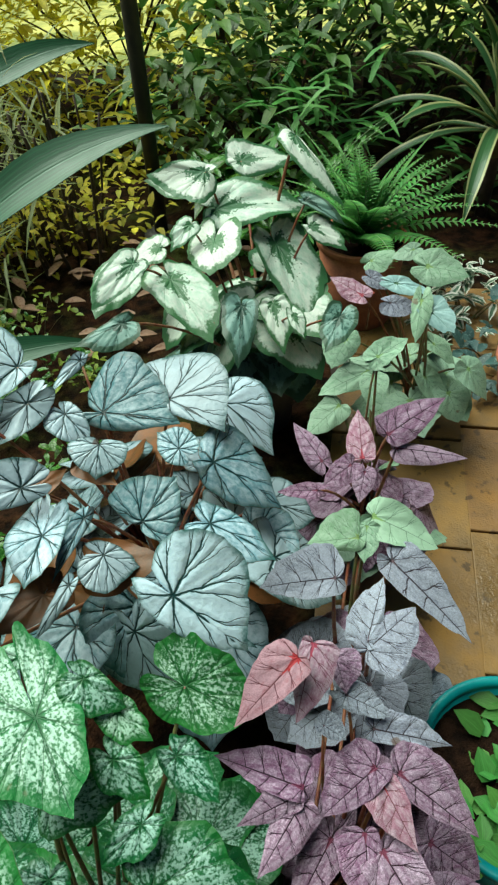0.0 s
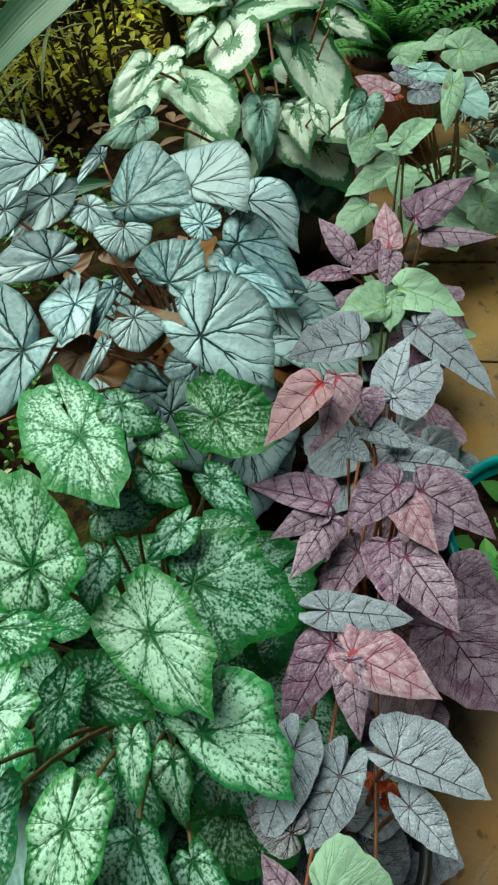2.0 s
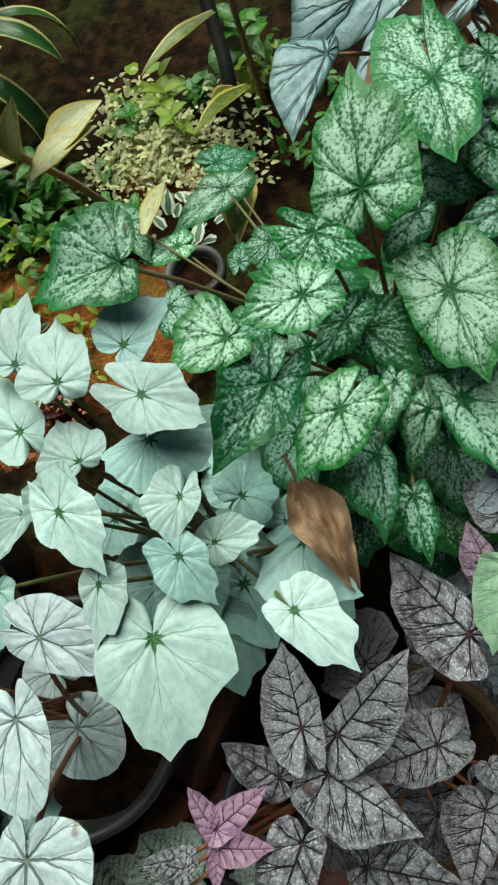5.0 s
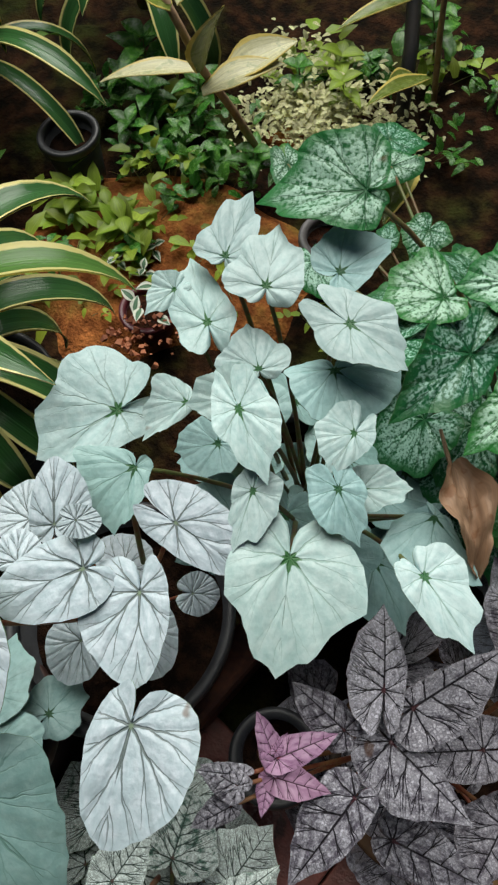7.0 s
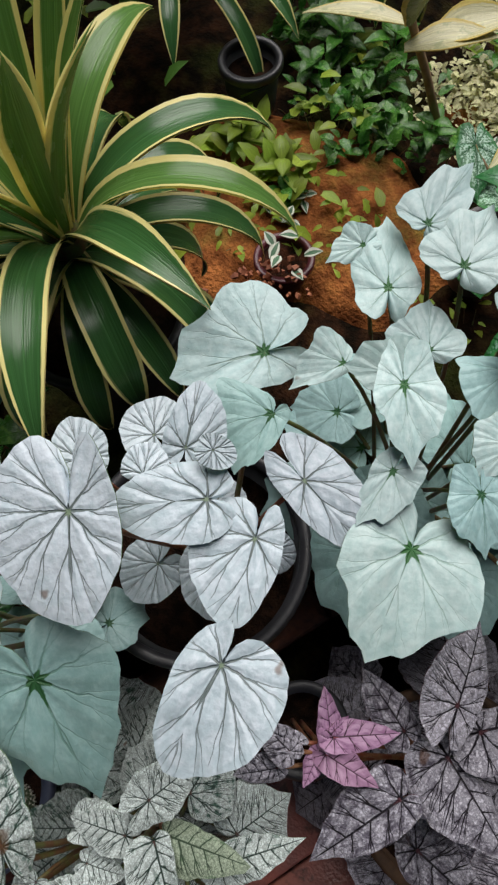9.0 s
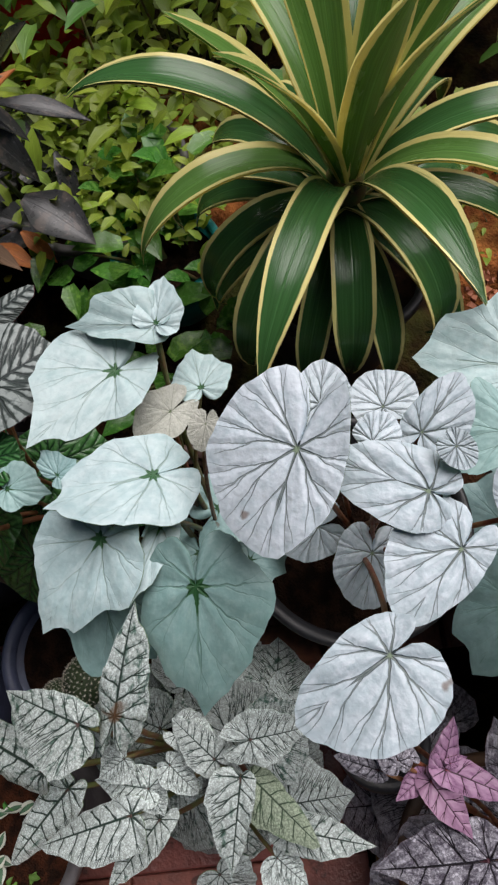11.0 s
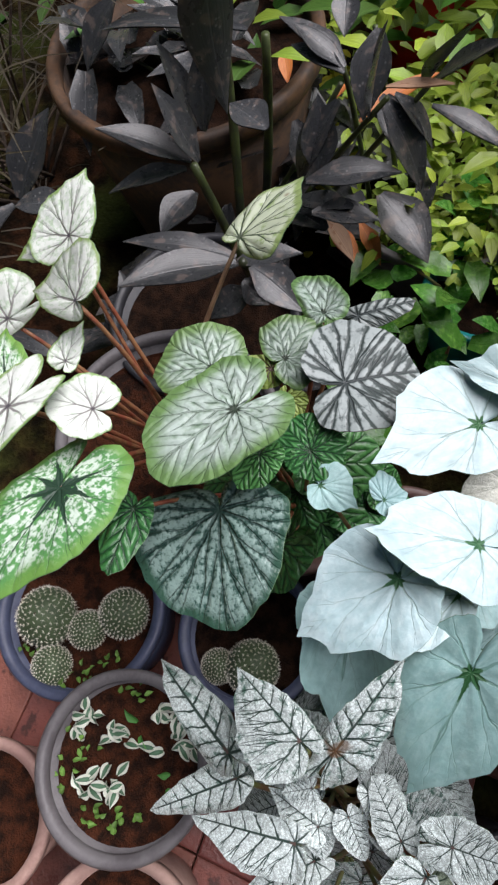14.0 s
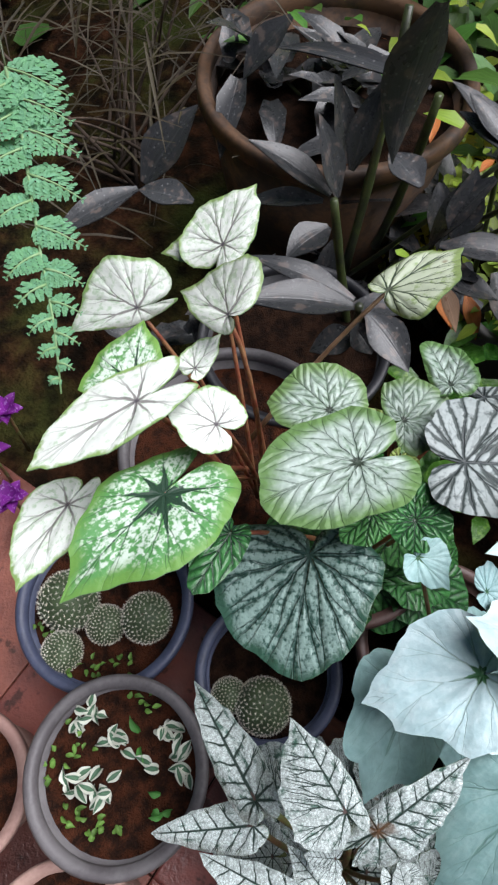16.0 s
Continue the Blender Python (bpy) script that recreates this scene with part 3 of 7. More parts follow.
def strap(base, head, rise, length, width, bow, rng, steps=12, cup=0.25, tip=0.75, twist=0.0, thick=0.0015, belly=0.35, bank=0.0):
    """A long leaf that leaves base at the angle rise and bows down by bow degrees along its length."""
    h = radians(head)
    pos, verts, uv = np.array(base, float), [], []
    side0 = np.array([-math.sin(h), math.cos(h), 0.0])
    cols = (-1, -0.5, 0, 0.5, 1)
    for i in range(steps + 1):
        t = i / steps
        a = radians(rise - bow * t ** 1.3)
        fwd = np.array([math.cos(h) * math.cos(a), math.sin(h) * math.cos(a), math.sin(a)])
        up = np.cross(fwd, side0)
        w = twist * t + bank
        side = math.cos(w) * side0 + math.sin(w) * up
        up2 = np.cross(fwd, side)
        half = width / 2 * (belly + (1 - belly) * min(1, t / 0.35)) * (1 if t < tip else max(0.02, (1 - ((t - tip) / (1 - tip)) ** 1.5)))
        for c in cols:
            verts.append(pos + side * c * half + up2 * cup * half * c * c)
            uv.append((c / 2 + 0.5, t))
        pos = pos + fwd * length / steps
    m, faces = len(cols), []
    for i in range(steps):
        for j in range(m - 1):
            a = i * m + j
            faces.append((a, a + m, a + m + 1, a + 1))
    total = len(verts)
    verts = verts + [v - np.array([0, 0, thick]) for v in verts]
    faces = faces + [tuple(v + total for v in reversed(q)) for q in faces]
    return verts, faces, uv + uv


RNG = np.random.default_rng(7)
SHAPE = {"lattice": ("wing", 0.012), "purple": ("wing", 0.010), "pink": ("wing", 0.010), "red": ("wing", 0.010), "lilac": ("point", 0.014), "palegreen": ("point", 0.014), "pinkvein": ("wing", 0.012),
         "angel": ("wing", 0.022), "angelgreen": ("wing", 0.022), "mint": ("broad", 0.014), "mintwhite": ("broad", 0.012), "mintteal": ("broad", 0.014), "cream": ("round", 0.012), "silverw": ("round", 0.008),
         "silver": ("heart", 0.008), "splash": ("heart", 0.012), "splashdark": ("heart", 0.012), "rexpale": ("heart", 0.014), "rexteal": ("heart", 0.014), "rexstar": ("heart", 0.010), "rexwhite": ("heart", 0.012),
         "striped": ("round", 0.008), "dkstriped": ("round", 0.010), "zebra": ("round", 0.010), "yellowgreen": ("heart", 0.012), "dkgreen": ("round", 0.012), "stalkleaf": ("heart", 0.008)}
STEM_KIND = {"splash": STALK_GREEN, "splashdark": STALK_GREEN, "mint": STALK_GREEN, "mintwhite": STALK_GREEN, "mintteal": STALK_GREEN, "palegreen": STALK_GREEN, "stalkleaf": STALK_BROWN, "angel": STALK_GREEN}
BACK_KIND = {"silver": BACK_RUST, "purple": BACK_WINE, "lattice": BACK_WINE, "lilac": BACK_WINE, "pink": BACK_WINE, "red": BACK_WINE, "pinkvein": BACK_WINE, "zebra": BACK_WINE}
LOBE = {"mint": 0.07, "mintwhite": 0.065, "mintteal": 0.07, "silver": 0.025, "silverw": 0.02, "splash": 0.07, "splashdark": 0.07, "rexpale": 0.05}
ROOT = {}


def leaf(plant, kind, x, y, z, head, dip, bank, length, left, right, label="", lift=0.75, droop=0.12, cup=0.1, back=1.0, root=None):
    """One leaf of a plant with the stalk that carries it."""
    shape, jag = SHAPE[kind]
    verts, faces, uv, flat, slots = cordate((x, y, z), head, dip, bank, length, left, right, shape, jag, RNG, droop, cup, back=back, lobe=LOBE.get(kind, 0.035))
    part("leaf", verts, faces, [LEAF[kind], BACK_KIND.get(kind, BACK_GREEN)], plant, label, uv, flat, slots, form=flat / length)
    foot = np.array(root if root is not None else ROOT[plant]) + np.array([*RNG.uniform(-0.02, 0.02, 2), 0])
    thick = 0.0016 + length * 0.012
    v, f = tube(bend(foot, (x, y, z - 0.0015), lift, rng=RNG), np.linspace(thick * 1.25, thick * 0.75, 7))
    part("stalk", v, f, [STEM_KIND.get(kind, STALK_RED)], plant)


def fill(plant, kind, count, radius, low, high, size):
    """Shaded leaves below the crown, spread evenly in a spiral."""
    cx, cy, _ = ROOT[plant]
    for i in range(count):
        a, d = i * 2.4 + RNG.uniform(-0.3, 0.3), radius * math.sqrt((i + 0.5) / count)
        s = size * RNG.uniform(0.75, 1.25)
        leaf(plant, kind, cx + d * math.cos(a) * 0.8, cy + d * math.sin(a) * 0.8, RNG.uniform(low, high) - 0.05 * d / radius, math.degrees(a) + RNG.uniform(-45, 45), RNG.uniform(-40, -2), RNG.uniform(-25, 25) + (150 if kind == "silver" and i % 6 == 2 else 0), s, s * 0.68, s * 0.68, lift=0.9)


def lathe(profile, segments=40):
    """A body of revolution from (radius, height) pairs."""
    verts, faces = [], []
    for r, z in profile:
        for k in range(segments):
            w = 2 * math.pi * k / segments
            verts.append((r * math.cos(w), r * math.sin(w), z))
    for i in range(len(profile) - 1):
        for k in range(segments):
            faces.append((i * segments + k, i * segments + (k + 1) % segments, (i + 1) * segments + (k + 1) % segments, (i + 1) * segments + k))
    return verts, faces


def crumbs(radius, height, count, rng, grain=0.004):
    """An uneven round bed of soil."""
    verts, faces = [], []
    rings, seg = 10, 36
    for i in range(rings + 1):
        for k in range(seg):
            r, w = radius * i / rings, 2 * math.pi * k / seg
            x, y = r * math.cos(w), r * math.sin(w)
            bump = noise.noise(Vector((x * 60 + height * 90, y * 60, 3.1))) * grain + noise.noise(Vector((x * 170, y * 170, height * 31))) * grain * 0.7
            verts.append((x, y, height + (bump if i < rings else 0)))
    for i in range(rings):
        for k in range(seg):
            faces.append((i * seg + k, (i + 1) * seg + k, (i + 1) * seg + (k + 1) % seg, i * seg + (k + 1) % seg))
    return verts, faces


def pot(name, x, y, top, radius, material, label, bottom=0.0, soil=SOIL, depth=0.03, lip=0.0068, taper=0.74, group="plant pots"):
    """A round flower pot with a rolled rim and its soil."""
    ob = thing(name, label, "plant pot", group, (x, y, bottom))
    h, r, t = top - bottom, radius, 0.006
    v, f = lathe([(r * taper * 0.3, 0.0), (r * taper, 0.0), (r * taper * 1.02, 0.004), (r - lip, h - lip * 2.2), (r - lip - t, h - lip * 2.0), (r * taper - t, 0.01), (r * taper * 0.3, 0.01)])
    part("wall", v, f, [material], ob)
    v, f = lathe([(r - lip - 0.001, h - lip * 2.3), (r - lip * 0.25, h - lip * 2.2), (r, h - lip * 1.9), (r, h - lip * 0.5), (r - lip * 0.25, h - 0.001), (r - lip * 0.6, h), (r - lip - t, h - lip * 0.3), (r - lip - t, h - lip * 2.1)], 56)
    part("rim", v, f, [material], ob)
    v, f = crumbs(r - lip - t - (0.26 * r * depth / h) + 0.003, h - depth, 0, RNG)
    part("soil", v, f, [soil], ob)
    return ob


# ---- ground ----
def sheet(name, x0, x1, y0, y1, z, step, rough, material, label, category="ground"):
    nx, ny = max(2, int((x1 - x0) / step)), max(2, int((y1 - y0) / step))
    verts, faces = [], []
    for i in range(nx + 1):
        for j in range(ny + 1):
            x, y = x0 + (x1 - x0) * i / nx, y0 + (y1 - y0) * j / ny
            verts.append((x, y, z + rough * (noise.noise(Vector((x * 9, y * 9, 1.7))) + 0.5 * noise.noise(Vector((x * 27, y * 27, 4.4))))))
    for i in range(nx):
        for j in range(ny):
            a = i * (ny + 1) + j
            faces.append((a, a + ny + 1, a + ny + 2, a + 1))
    ob = part(name, verts, faces, [material], None)
    return tagged(ob, label, category, kind="structure")


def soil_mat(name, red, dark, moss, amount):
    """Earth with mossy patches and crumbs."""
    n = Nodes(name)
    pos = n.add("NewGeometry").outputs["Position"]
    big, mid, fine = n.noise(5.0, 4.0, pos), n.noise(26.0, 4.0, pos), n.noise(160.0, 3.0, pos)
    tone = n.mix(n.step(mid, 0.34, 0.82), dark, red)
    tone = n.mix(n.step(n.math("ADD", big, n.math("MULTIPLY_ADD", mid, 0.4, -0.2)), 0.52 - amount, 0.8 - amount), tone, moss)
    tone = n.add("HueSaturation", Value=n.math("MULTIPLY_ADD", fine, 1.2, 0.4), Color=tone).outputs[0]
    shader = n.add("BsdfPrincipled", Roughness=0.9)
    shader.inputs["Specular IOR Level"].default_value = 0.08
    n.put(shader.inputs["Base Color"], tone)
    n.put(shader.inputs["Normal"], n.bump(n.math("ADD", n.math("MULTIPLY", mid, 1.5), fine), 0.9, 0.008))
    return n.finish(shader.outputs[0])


# Shade on the bed and sun on the patches are put into these earths.
BED_SHADED = soil_mat("shaded_bed_earth", (0.06, 0.024, 0.011), (0.006, 0.004, 0.002), (0.035, 0.045, 0.01), 0.06)
SUNLIT_EARTH = soil_mat("sunlit_earth", (0.62, 0.22, 0.065), (0.16, 0.05, 0.016), (0.13, 0.15, 0.03), 0.04)
# Sunlight on the far lawn is put into this bright yellow-green.
FIELD = plain("sun_tinted_ground", (0.62, 0.60, 0.16), (0.22, 0.26, 0.06), 1.6, 0.9, 0.8, distance=0.05)
sheet("ground", -60, 60, -60, 60, -0.06, 6.0, 0.0, FIELD, "grassy garden ground reaching far behind the plants")
sheet("soil_bed", -3.4, 3.0, -3.0, 4.2, -0.03, 0.045, 0.018, BED_SHADED, "dark reddish garden soil with moss, shade put into its colour")


def earth_patch(x, y, radius, height, squash, turn):
    """A low hump of red earth, coloured as if sunlit, whose ragged edge sinks into the bed."""
    verts, faces, rings, seg = [], [], 22, 60
    for i in range(rings + 1):
        for k in range(seg):
            w, q = 2 * math.pi * k / seg, i / rings
            r = radius * q * (1 + 0.28 * noise.noise(Vector((2 * math.cos(w) + x * 9, 2 * math.sin(w) + y * 9, 1.3))))
            px, py = r * math.cos(w), r * squash * math.sin(w)
            lump = noise.noise(Vector((px * 30, py * 30, 4.0))) * 0.008 + noise.noise(Vector((px * 95, py * 95, 9.0))) * 0.004
            verts.append((px, py, height * (1 - q ** 2.5) - 0.05 * q ** 6 + lump * (1 - q)))
    for i in range(rings):
        for k in range(seg):
            faces.append((i * seg + k, (i + 1) * seg + k, (i + 1) * seg + (k + 1) % seg, i * seg + (k + 1) % seg))
    ob = part("earth_patch", verts, faces, [SUNLIT_EARTH], None)
    ob.matrix_world = pose(x, y, -0.012, rz=turn)
    return tagged(ob, "reddish earth coloured as sunlit on the darkened bed", "earth", kind="structure")


# Bright earth where sun falls on the bed; the sunlight is in the colour.
earth_patch(-0.86, 0.02, 0.33, 0.022, 0.72, 35)
earth_patch(-0.80, 0.44, 0.13, 0.018, 0.6, 20)
earth_patch(-1.15, -0.55, 0.3, 0.018, 0.7, 80)


def tile_mat(name, light, dark, stain):
    n = Nodes(name)
    pos = n.add("NewGeometry").outputs["Position"]
    big, mid, fine = n.noise(6.0, 5.0, pos, 0.65), n.noise(30.0, 4.0, pos), n.noise(240.0, 2.0, pos)
    tone = n.mix(n.step(big, 0.35, 0.68), dark, light)
    tone = n.mix(n.math("MULTIPLY", n.step(mid, 0.58, 0.66), 0.75), tone, stain)
    tone = coloured(n, tone, 0.015, 0.2)
    shader = n.add("BsdfPrincipled")
    n.put(shader.inputs["Base Color"], tone)
    n.put(shader.inputs["Roughness"], n.step(n.math("ADD", big, n.math("MULTIPLY", mid, 0.3)), 0.3, 1.0))
    n.put(shader.inputs["Normal"], n.bump(n.math("ADD", n.math("MULTIPLY", mid, 1.0), n.math("MULTIPLY", fine, 0.5)), 0.7, 0.003))
    return n.finish(shader.outputs[0])


TILE_OCHRE = tile_mat("ochre_tile", (0.36, 0.19, 0.05), (0.19, 0.11, 0.04), (0.07, 0.045, 0.025))
TILE_RED = tile_mat("red_tile", (0.36, 0.125, 0.09), (0.14, 0.05, 0.04), (0.04, 0.022, 0.02))
MORTAR = plain("joint_mortar", (0.05, 0.035, 0.025), None, 40, 0.9, 0.5)
sheet("floor", -0.30, 1.44, -1.62, -0.47, -0.006, 0.2, 0.0, MORTAR, "mortar bed under the red tiles", "floor")
sheet("floor", 0.14, 1.60, -0.47, 1.50, -0.006, 0.2, 0.0, MORTAR, "mortar bed under the ochre tiles", "floor")
paving = thing("pavement", "wet stained stone tiles of the garden path", "pavement", kind="structure")


def slab(size, thick, edge):
    h = size / 2
    rows = [(h - edge * 0.2, -thick), (h, -edge), (h - edge * 0.3, -edge * 0.3), (h - edge, 0.0)]
    verts, faces = [], []
    for r, z in rows:
        verts += [(-r, -r, z), (r, -r, z), (r, r, z), (-r, r, z)]
    for i in range(3):
        for k in range(4):
            faces.append((i * 4 + k, i * 4 + (k + 1) % 4, i * 4 + 4 + (k + 1) % 4, i * 4 + 4 + k))
    return verts, faces + [(12, 13, 14, 15)]


for mat, low, high, x0 in ((TILE_RED, 0, 4, -0.16), (TILE_OCHRE, 4, 11, 0.17)):
    v, f = slab(0.2885, 0.012, 0.003)
    first = None
    for j in range(low, high):
        for i in range(6):
            if first is None:
                first = part("tile", v, f, [mat], paving, smooth=False)
                piece = first
            else:
                piece = first.copy()
                scene.collection.objects.link(piece)
            piece.location = (x0 + i * 0.29 + (0.16 * (-1.47 + j * 0.29 - 0.4) if j > 3 else 0), -1.47 + j * 0.29, 0.006 + RNG.uniform(-0.0015, 0.0015))
            piece.rotation_euler = (RNG.uniform(-0.004, 0.004), RNG.uniform(-0.004, 0.004), RNG.uniform(-0.006, 0.006) - (0.16 if j > 3 else 0))


# ---- other plants ----
AGAVE = blade("agave", (0.055, 0.16, 0.045), (0.92, 0.82, 0.34), 0.81, 0.16, vary=0.35, see=0.08)
# Upright leaves: wide cream edge, and light shining through put into the paler green.
AGAVE_PALE = blade("backlit_agave", (0.17, 0.36, 0.08), (0.95, 0.86, 0.36), 0.70, 0.22, vary=0.3, see=0.3)
BRONZE = blade("bronze_leaf", (0.046, 0.048, 0.051), None, gloss=0.27, relief=0.2, specks=0.16, spots=(0.10, 0.082, 0.075), vary=0.6, see=0.06)
DEADLEAF = blade("dry_leaf", (0.46, 0.28, 0.18), None, gloss=0.6, spots=(0.28, 0.14, 0.075))
FRESH = blade("fresh_leaf", (0.38, 0.52, 0.06), None, gloss=0.35, vary=0.9, see=0.35)
SPROUT = blade("sprout_leaf", (0.20, 0.38, 0.07), None, gloss=0.4, vary=0.8, see=0.25)
POTHOS = blade("deep_green_leaf", (0.07, 0.22, 0.03), None, gloss=0.25, spots=(0.15, 0.34, 0.05), vary=0.6)
FERN = blade("fern_leaf", (0.12, 0.38, 0.07), None, gloss=0.5, vary=0.5, see=0.25)
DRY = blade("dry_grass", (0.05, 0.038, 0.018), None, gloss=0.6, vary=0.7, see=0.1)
LACE = blade("lacy_leaf", (0.20, 0.46, 0.24), None, gloss=0.5, vary=0.3, see=0.2)
VARIEG = blade("variegated_leaf", (0.10, 0.22, 0.12), (0.76, 0.78, 0.68), 0.45, 0.4, vary=0.3)
FICUS = blade("cream_edged_leaf", (0.20, 0.26, 0.05), (0.80, 0.64, 0.18), 0.78, 0.25, spots=(0.26, 0.31, 0.08), vary=0.3)
FICUS_PALE = blade("cream_leaf", (0.78, 0.74, 0.44), (0.70, 0.55, 0.16), 0.85, 0.25, spots=(0.46, 0.48, 0.26), vary=0.2)
MOSSY = blade("tiny_white_leaf", (0.80, 0.78, 0.44), None, gloss=0.5, spots=(0.30, 0.38, 0.08), vary=0.7, see=0.2)
# Shade and sunlight are put into these two leaf colours.
SHADE_TINT = blade("shade_tinted_leaf", (0.085, 0.20, 0.03), None, gloss=0.45, vary=0.8, see=0.2)
SUN_TINT = blade("sun_tinted_leaf", (0.92, 0.86, 0.09), None, gloss=0.5, vary=0.5, see=0.6)
REED = blade("reed_leaf", (0.26, 0.32, 0.09), None, gloss=0.5, vary=0.7, see=0.3)
PALM = blade("ribbed_palm_leaf", (0.035, 0.14, 0.06), None, gloss=0.4, stripes=0.2, see=0.12)
DRAC = blade("striped_strap", (0.06, 0.16, 0.055), (0.44, 0.46, 0.2), 0.72, 0.35, vary=0.3)


def oval(plant, material, a, b, width, bow=20, name="leaf", belly=0.2, tip=0.45, cup=0.3, label="", bank=None):
    """A pointed oval leaf from its stalk end a to its tip b."""
    a, b = np.array(a, float), np.array(b, float)
    d = b - a
    length = float(np.linalg.norm(d))
    head, rise = math.degrees(math.atan2(d[1], d[0])), math.degrees(math.asin(d[2] / length))
    v, f, uv = strap(a, head, rise + bow * 0.45, length * 1.02, width, bow, RNG, 10, cup, tip, RNG.uniform(-0.3, 0.3), belly=belly, bank=bank or 0.0)
    return part(name, v, f, [material], plant, label, uv)


def gathered(pieces):
    """Joins many small meshes into one."""
    verts, faces, uv, base = [], [], [], 0
    for v, f, u in pieces:
        verts += list(v)
        uv += list(u)
        faces += [tuple(k + base for k in q) for q in f]
        base += len(v)
    return verts, faces, uv


def small_leaf(base, head, rise, length, width, bow=25, steps=3):
    """A light leaf of few faces."""
    h, pos, verts, uv = radians(head), np.array(base, float), [], []
    side = np.array([-math.sin(h), math.cos(h), 0.0])
    for i in range(steps + 1):
        t = i / steps
        a = radians(rise - bow * t)
        half = width / 2 * math.sin(math.pi * (0.12 + 0.88 * t) ** 0.8) if i < steps else 0.0004
        fold = np.array([0, 0, half * 0.35])
        verts += [pos - side * half + fold, pos, pos + side * half + fold]
        uv += [(0.0, t), (0.5, t), (1.0, t)]
        pos = pos + np.array([math.cos(h) * math.cos(a), math.sin(h) * math.cos(a), math.sin(a)]) * length / steps
    faces = []
    for i in range(steps):
        for j in range(2):
            k = i * 3 + j
            faces.append((k, k + 3, k + 4, k + 1))
    return verts, faces, uv


def shrub(name, label, category, x, y, z, rx, ry, rz, count, length, width, material, stems=7, stem_mat=BARK, bow=35, rise=(-25, 55), group="", flat=1.0, thick=0.004, dense=45):
    """A bush: bent stems and an uneven crown of single leaves with gaps."""
    ob = thing(name, label, category, group, (x, y, z))
    clumps = [np.array([RNG.uniform(-1, 1) * rx, RNG.uniform(-1, 1) * ry, RNG.uniform(0.15, 1) * rz]) for _ in range(max(5, count // dense))]
    for i in range(stems):
        end = clumps[i % len(clumps)]
        pts = bend((RNG.uniform(-0.2, 0.2) * rx, RNG.uniform(-0.2, 0.2) * ry, -0.04), end, 0.7, 8, RNG)
        v, f = tube(pts, np.linspace(thick, thick * 0.35, 8), 6)
        part("stem", v, f, [stem_mat], ob)
    pieces = []
    spread = np.array([rx, ry, rz * 0.5]) * 0.34
    for i in range(count):
        p = clumps[RNG.integers(len(clumps))] + RNG.normal(0, 1, 3) * spread
        p[2] = max(0.0, p[2] * flat)
        s = RNG.uniform(0.6, 1.25)
        pieces.append(small_leaf(p, RNG.uniform(0, 360), RNG.uniform(*rise), length * s, width * s, bow))
    v, f, u = gathered(pieces)
    tagged(part("foliage", v, f, [material], ob, uv=u), kind="stuff")
    return ob


def rosette(name, label, category, x, y, z, count, length, width, material, low, high, bow, seed, pot_name=None, group="", cup=0.35, tip=0.7):
    """A rosette of strap leaves, upright within and bowed over outside."""
    ob = thing(name, label, category, group, (x, y, z))
    rng = np.random.default_rng(seed)
    for i in range(count):
        k = i / (count - 1)
        head = i * 137.5 + rng.uniform(-9, 9)
        rise = low + (high - low) * k
        l = length * rng.uniform(0.85, 1.12) * (0.8 + 0.4 * math.sin(math.pi * min(1, k + 0.25)))
        r = 0.018 * (1 - k)
        v, f, uv = strap((r * math.cos(radians(head)), r * math.sin(radians(head)), 0.02 + 0.05 * k), head, rise + rng.uniform(-6, 6), l, width * rng.uniform(0.85, 1.1), bow * (1.2 - 0.75 * k) * rng.uniform(0.8, 1.2), rng, 16, cup, tip, rng.uniform(-0.25, 0.25), 0.0025, 0.6)
        part("leaf", v, f, [material], ob, "", uv)
    v, f = lathe([(0.004, -0.06), (0.022, -0.05), (0.026, 0.0), (0.018, 0.05), (0.003, 0.07)], 14)
    part("core", v, f, [STALK_GREEN], ob)
    return ob
RUSTY = blade("orange_leaf", (0.62, 0.20, 0.05), None, gloss=0.5, spots=(0.45, 0.12, 0.04), vary=0.5)
LEAF_TEAL = blade("teal_leaf", (0.07, 0.15, 0.14), None, gloss=0.4, spots=(0.18, 0.28, 0.27), vary=0.4)


# ---- leafy plants ----
far_rex = thing("begonia_plant", "tall rex begonia with pale mint leaves and dark margins", "begonia", "potted begonias")
ROOT[far_rex] = (-0.040, 1.090, 0.170)
leaf(far_rex, "rexpale", -0.119, 1.174, 0.552, -178, 6, -38, 0.110, 0.066, 0.025, back=0.50)
leaf(far_rex, "rexpale", -0.234, 0.943, 0.500, -131, -16, -23, 0.111, 0.026, 0.037, back=0.50)
leaf(far_rex, "rexpale", 0.053, 1.219, 0.590, -55, -25, 16, 0.161, 0.008, 0.038, back=0.50)
leaf(far_rex, "rexteal", 0.068, 1.131, 0.505, -33, -16, 29, 0.090, 0.021, 0.009, back=0.50)
leaf(far_rex, "rexpale", -0.147, 1.072, 0.499, -131, -22, -22, 0.060, 0.022, 0.025, back=0.58)
leaf(far_rex, "rexpale", 0.076, 1.098, 0.470, -36, -18, 26, 0.083, 0.033, 0.018, back=0.50)
leaf(far_rex, "rexteal", -0.225, 0.761, 0.507, -150, -6, -29, 0.076, 0.037, 0.014, back=0.70)
leaf(far_rex, "rexpale", 0.033, 0.887, 0.417, -66, -27, 12, 0.046, 0.017, 0.013)
leaf(far_rex, "rexteal", 0.104, 0.843, 0.442, -118, -27, -10, 0.063, 0.032, 0.027)
leaf(far_rex, "rexpale", -0.102, 1.141, 0.494, 12, 1, 19, 0.200, 0.068, 0.056, back=0.35)
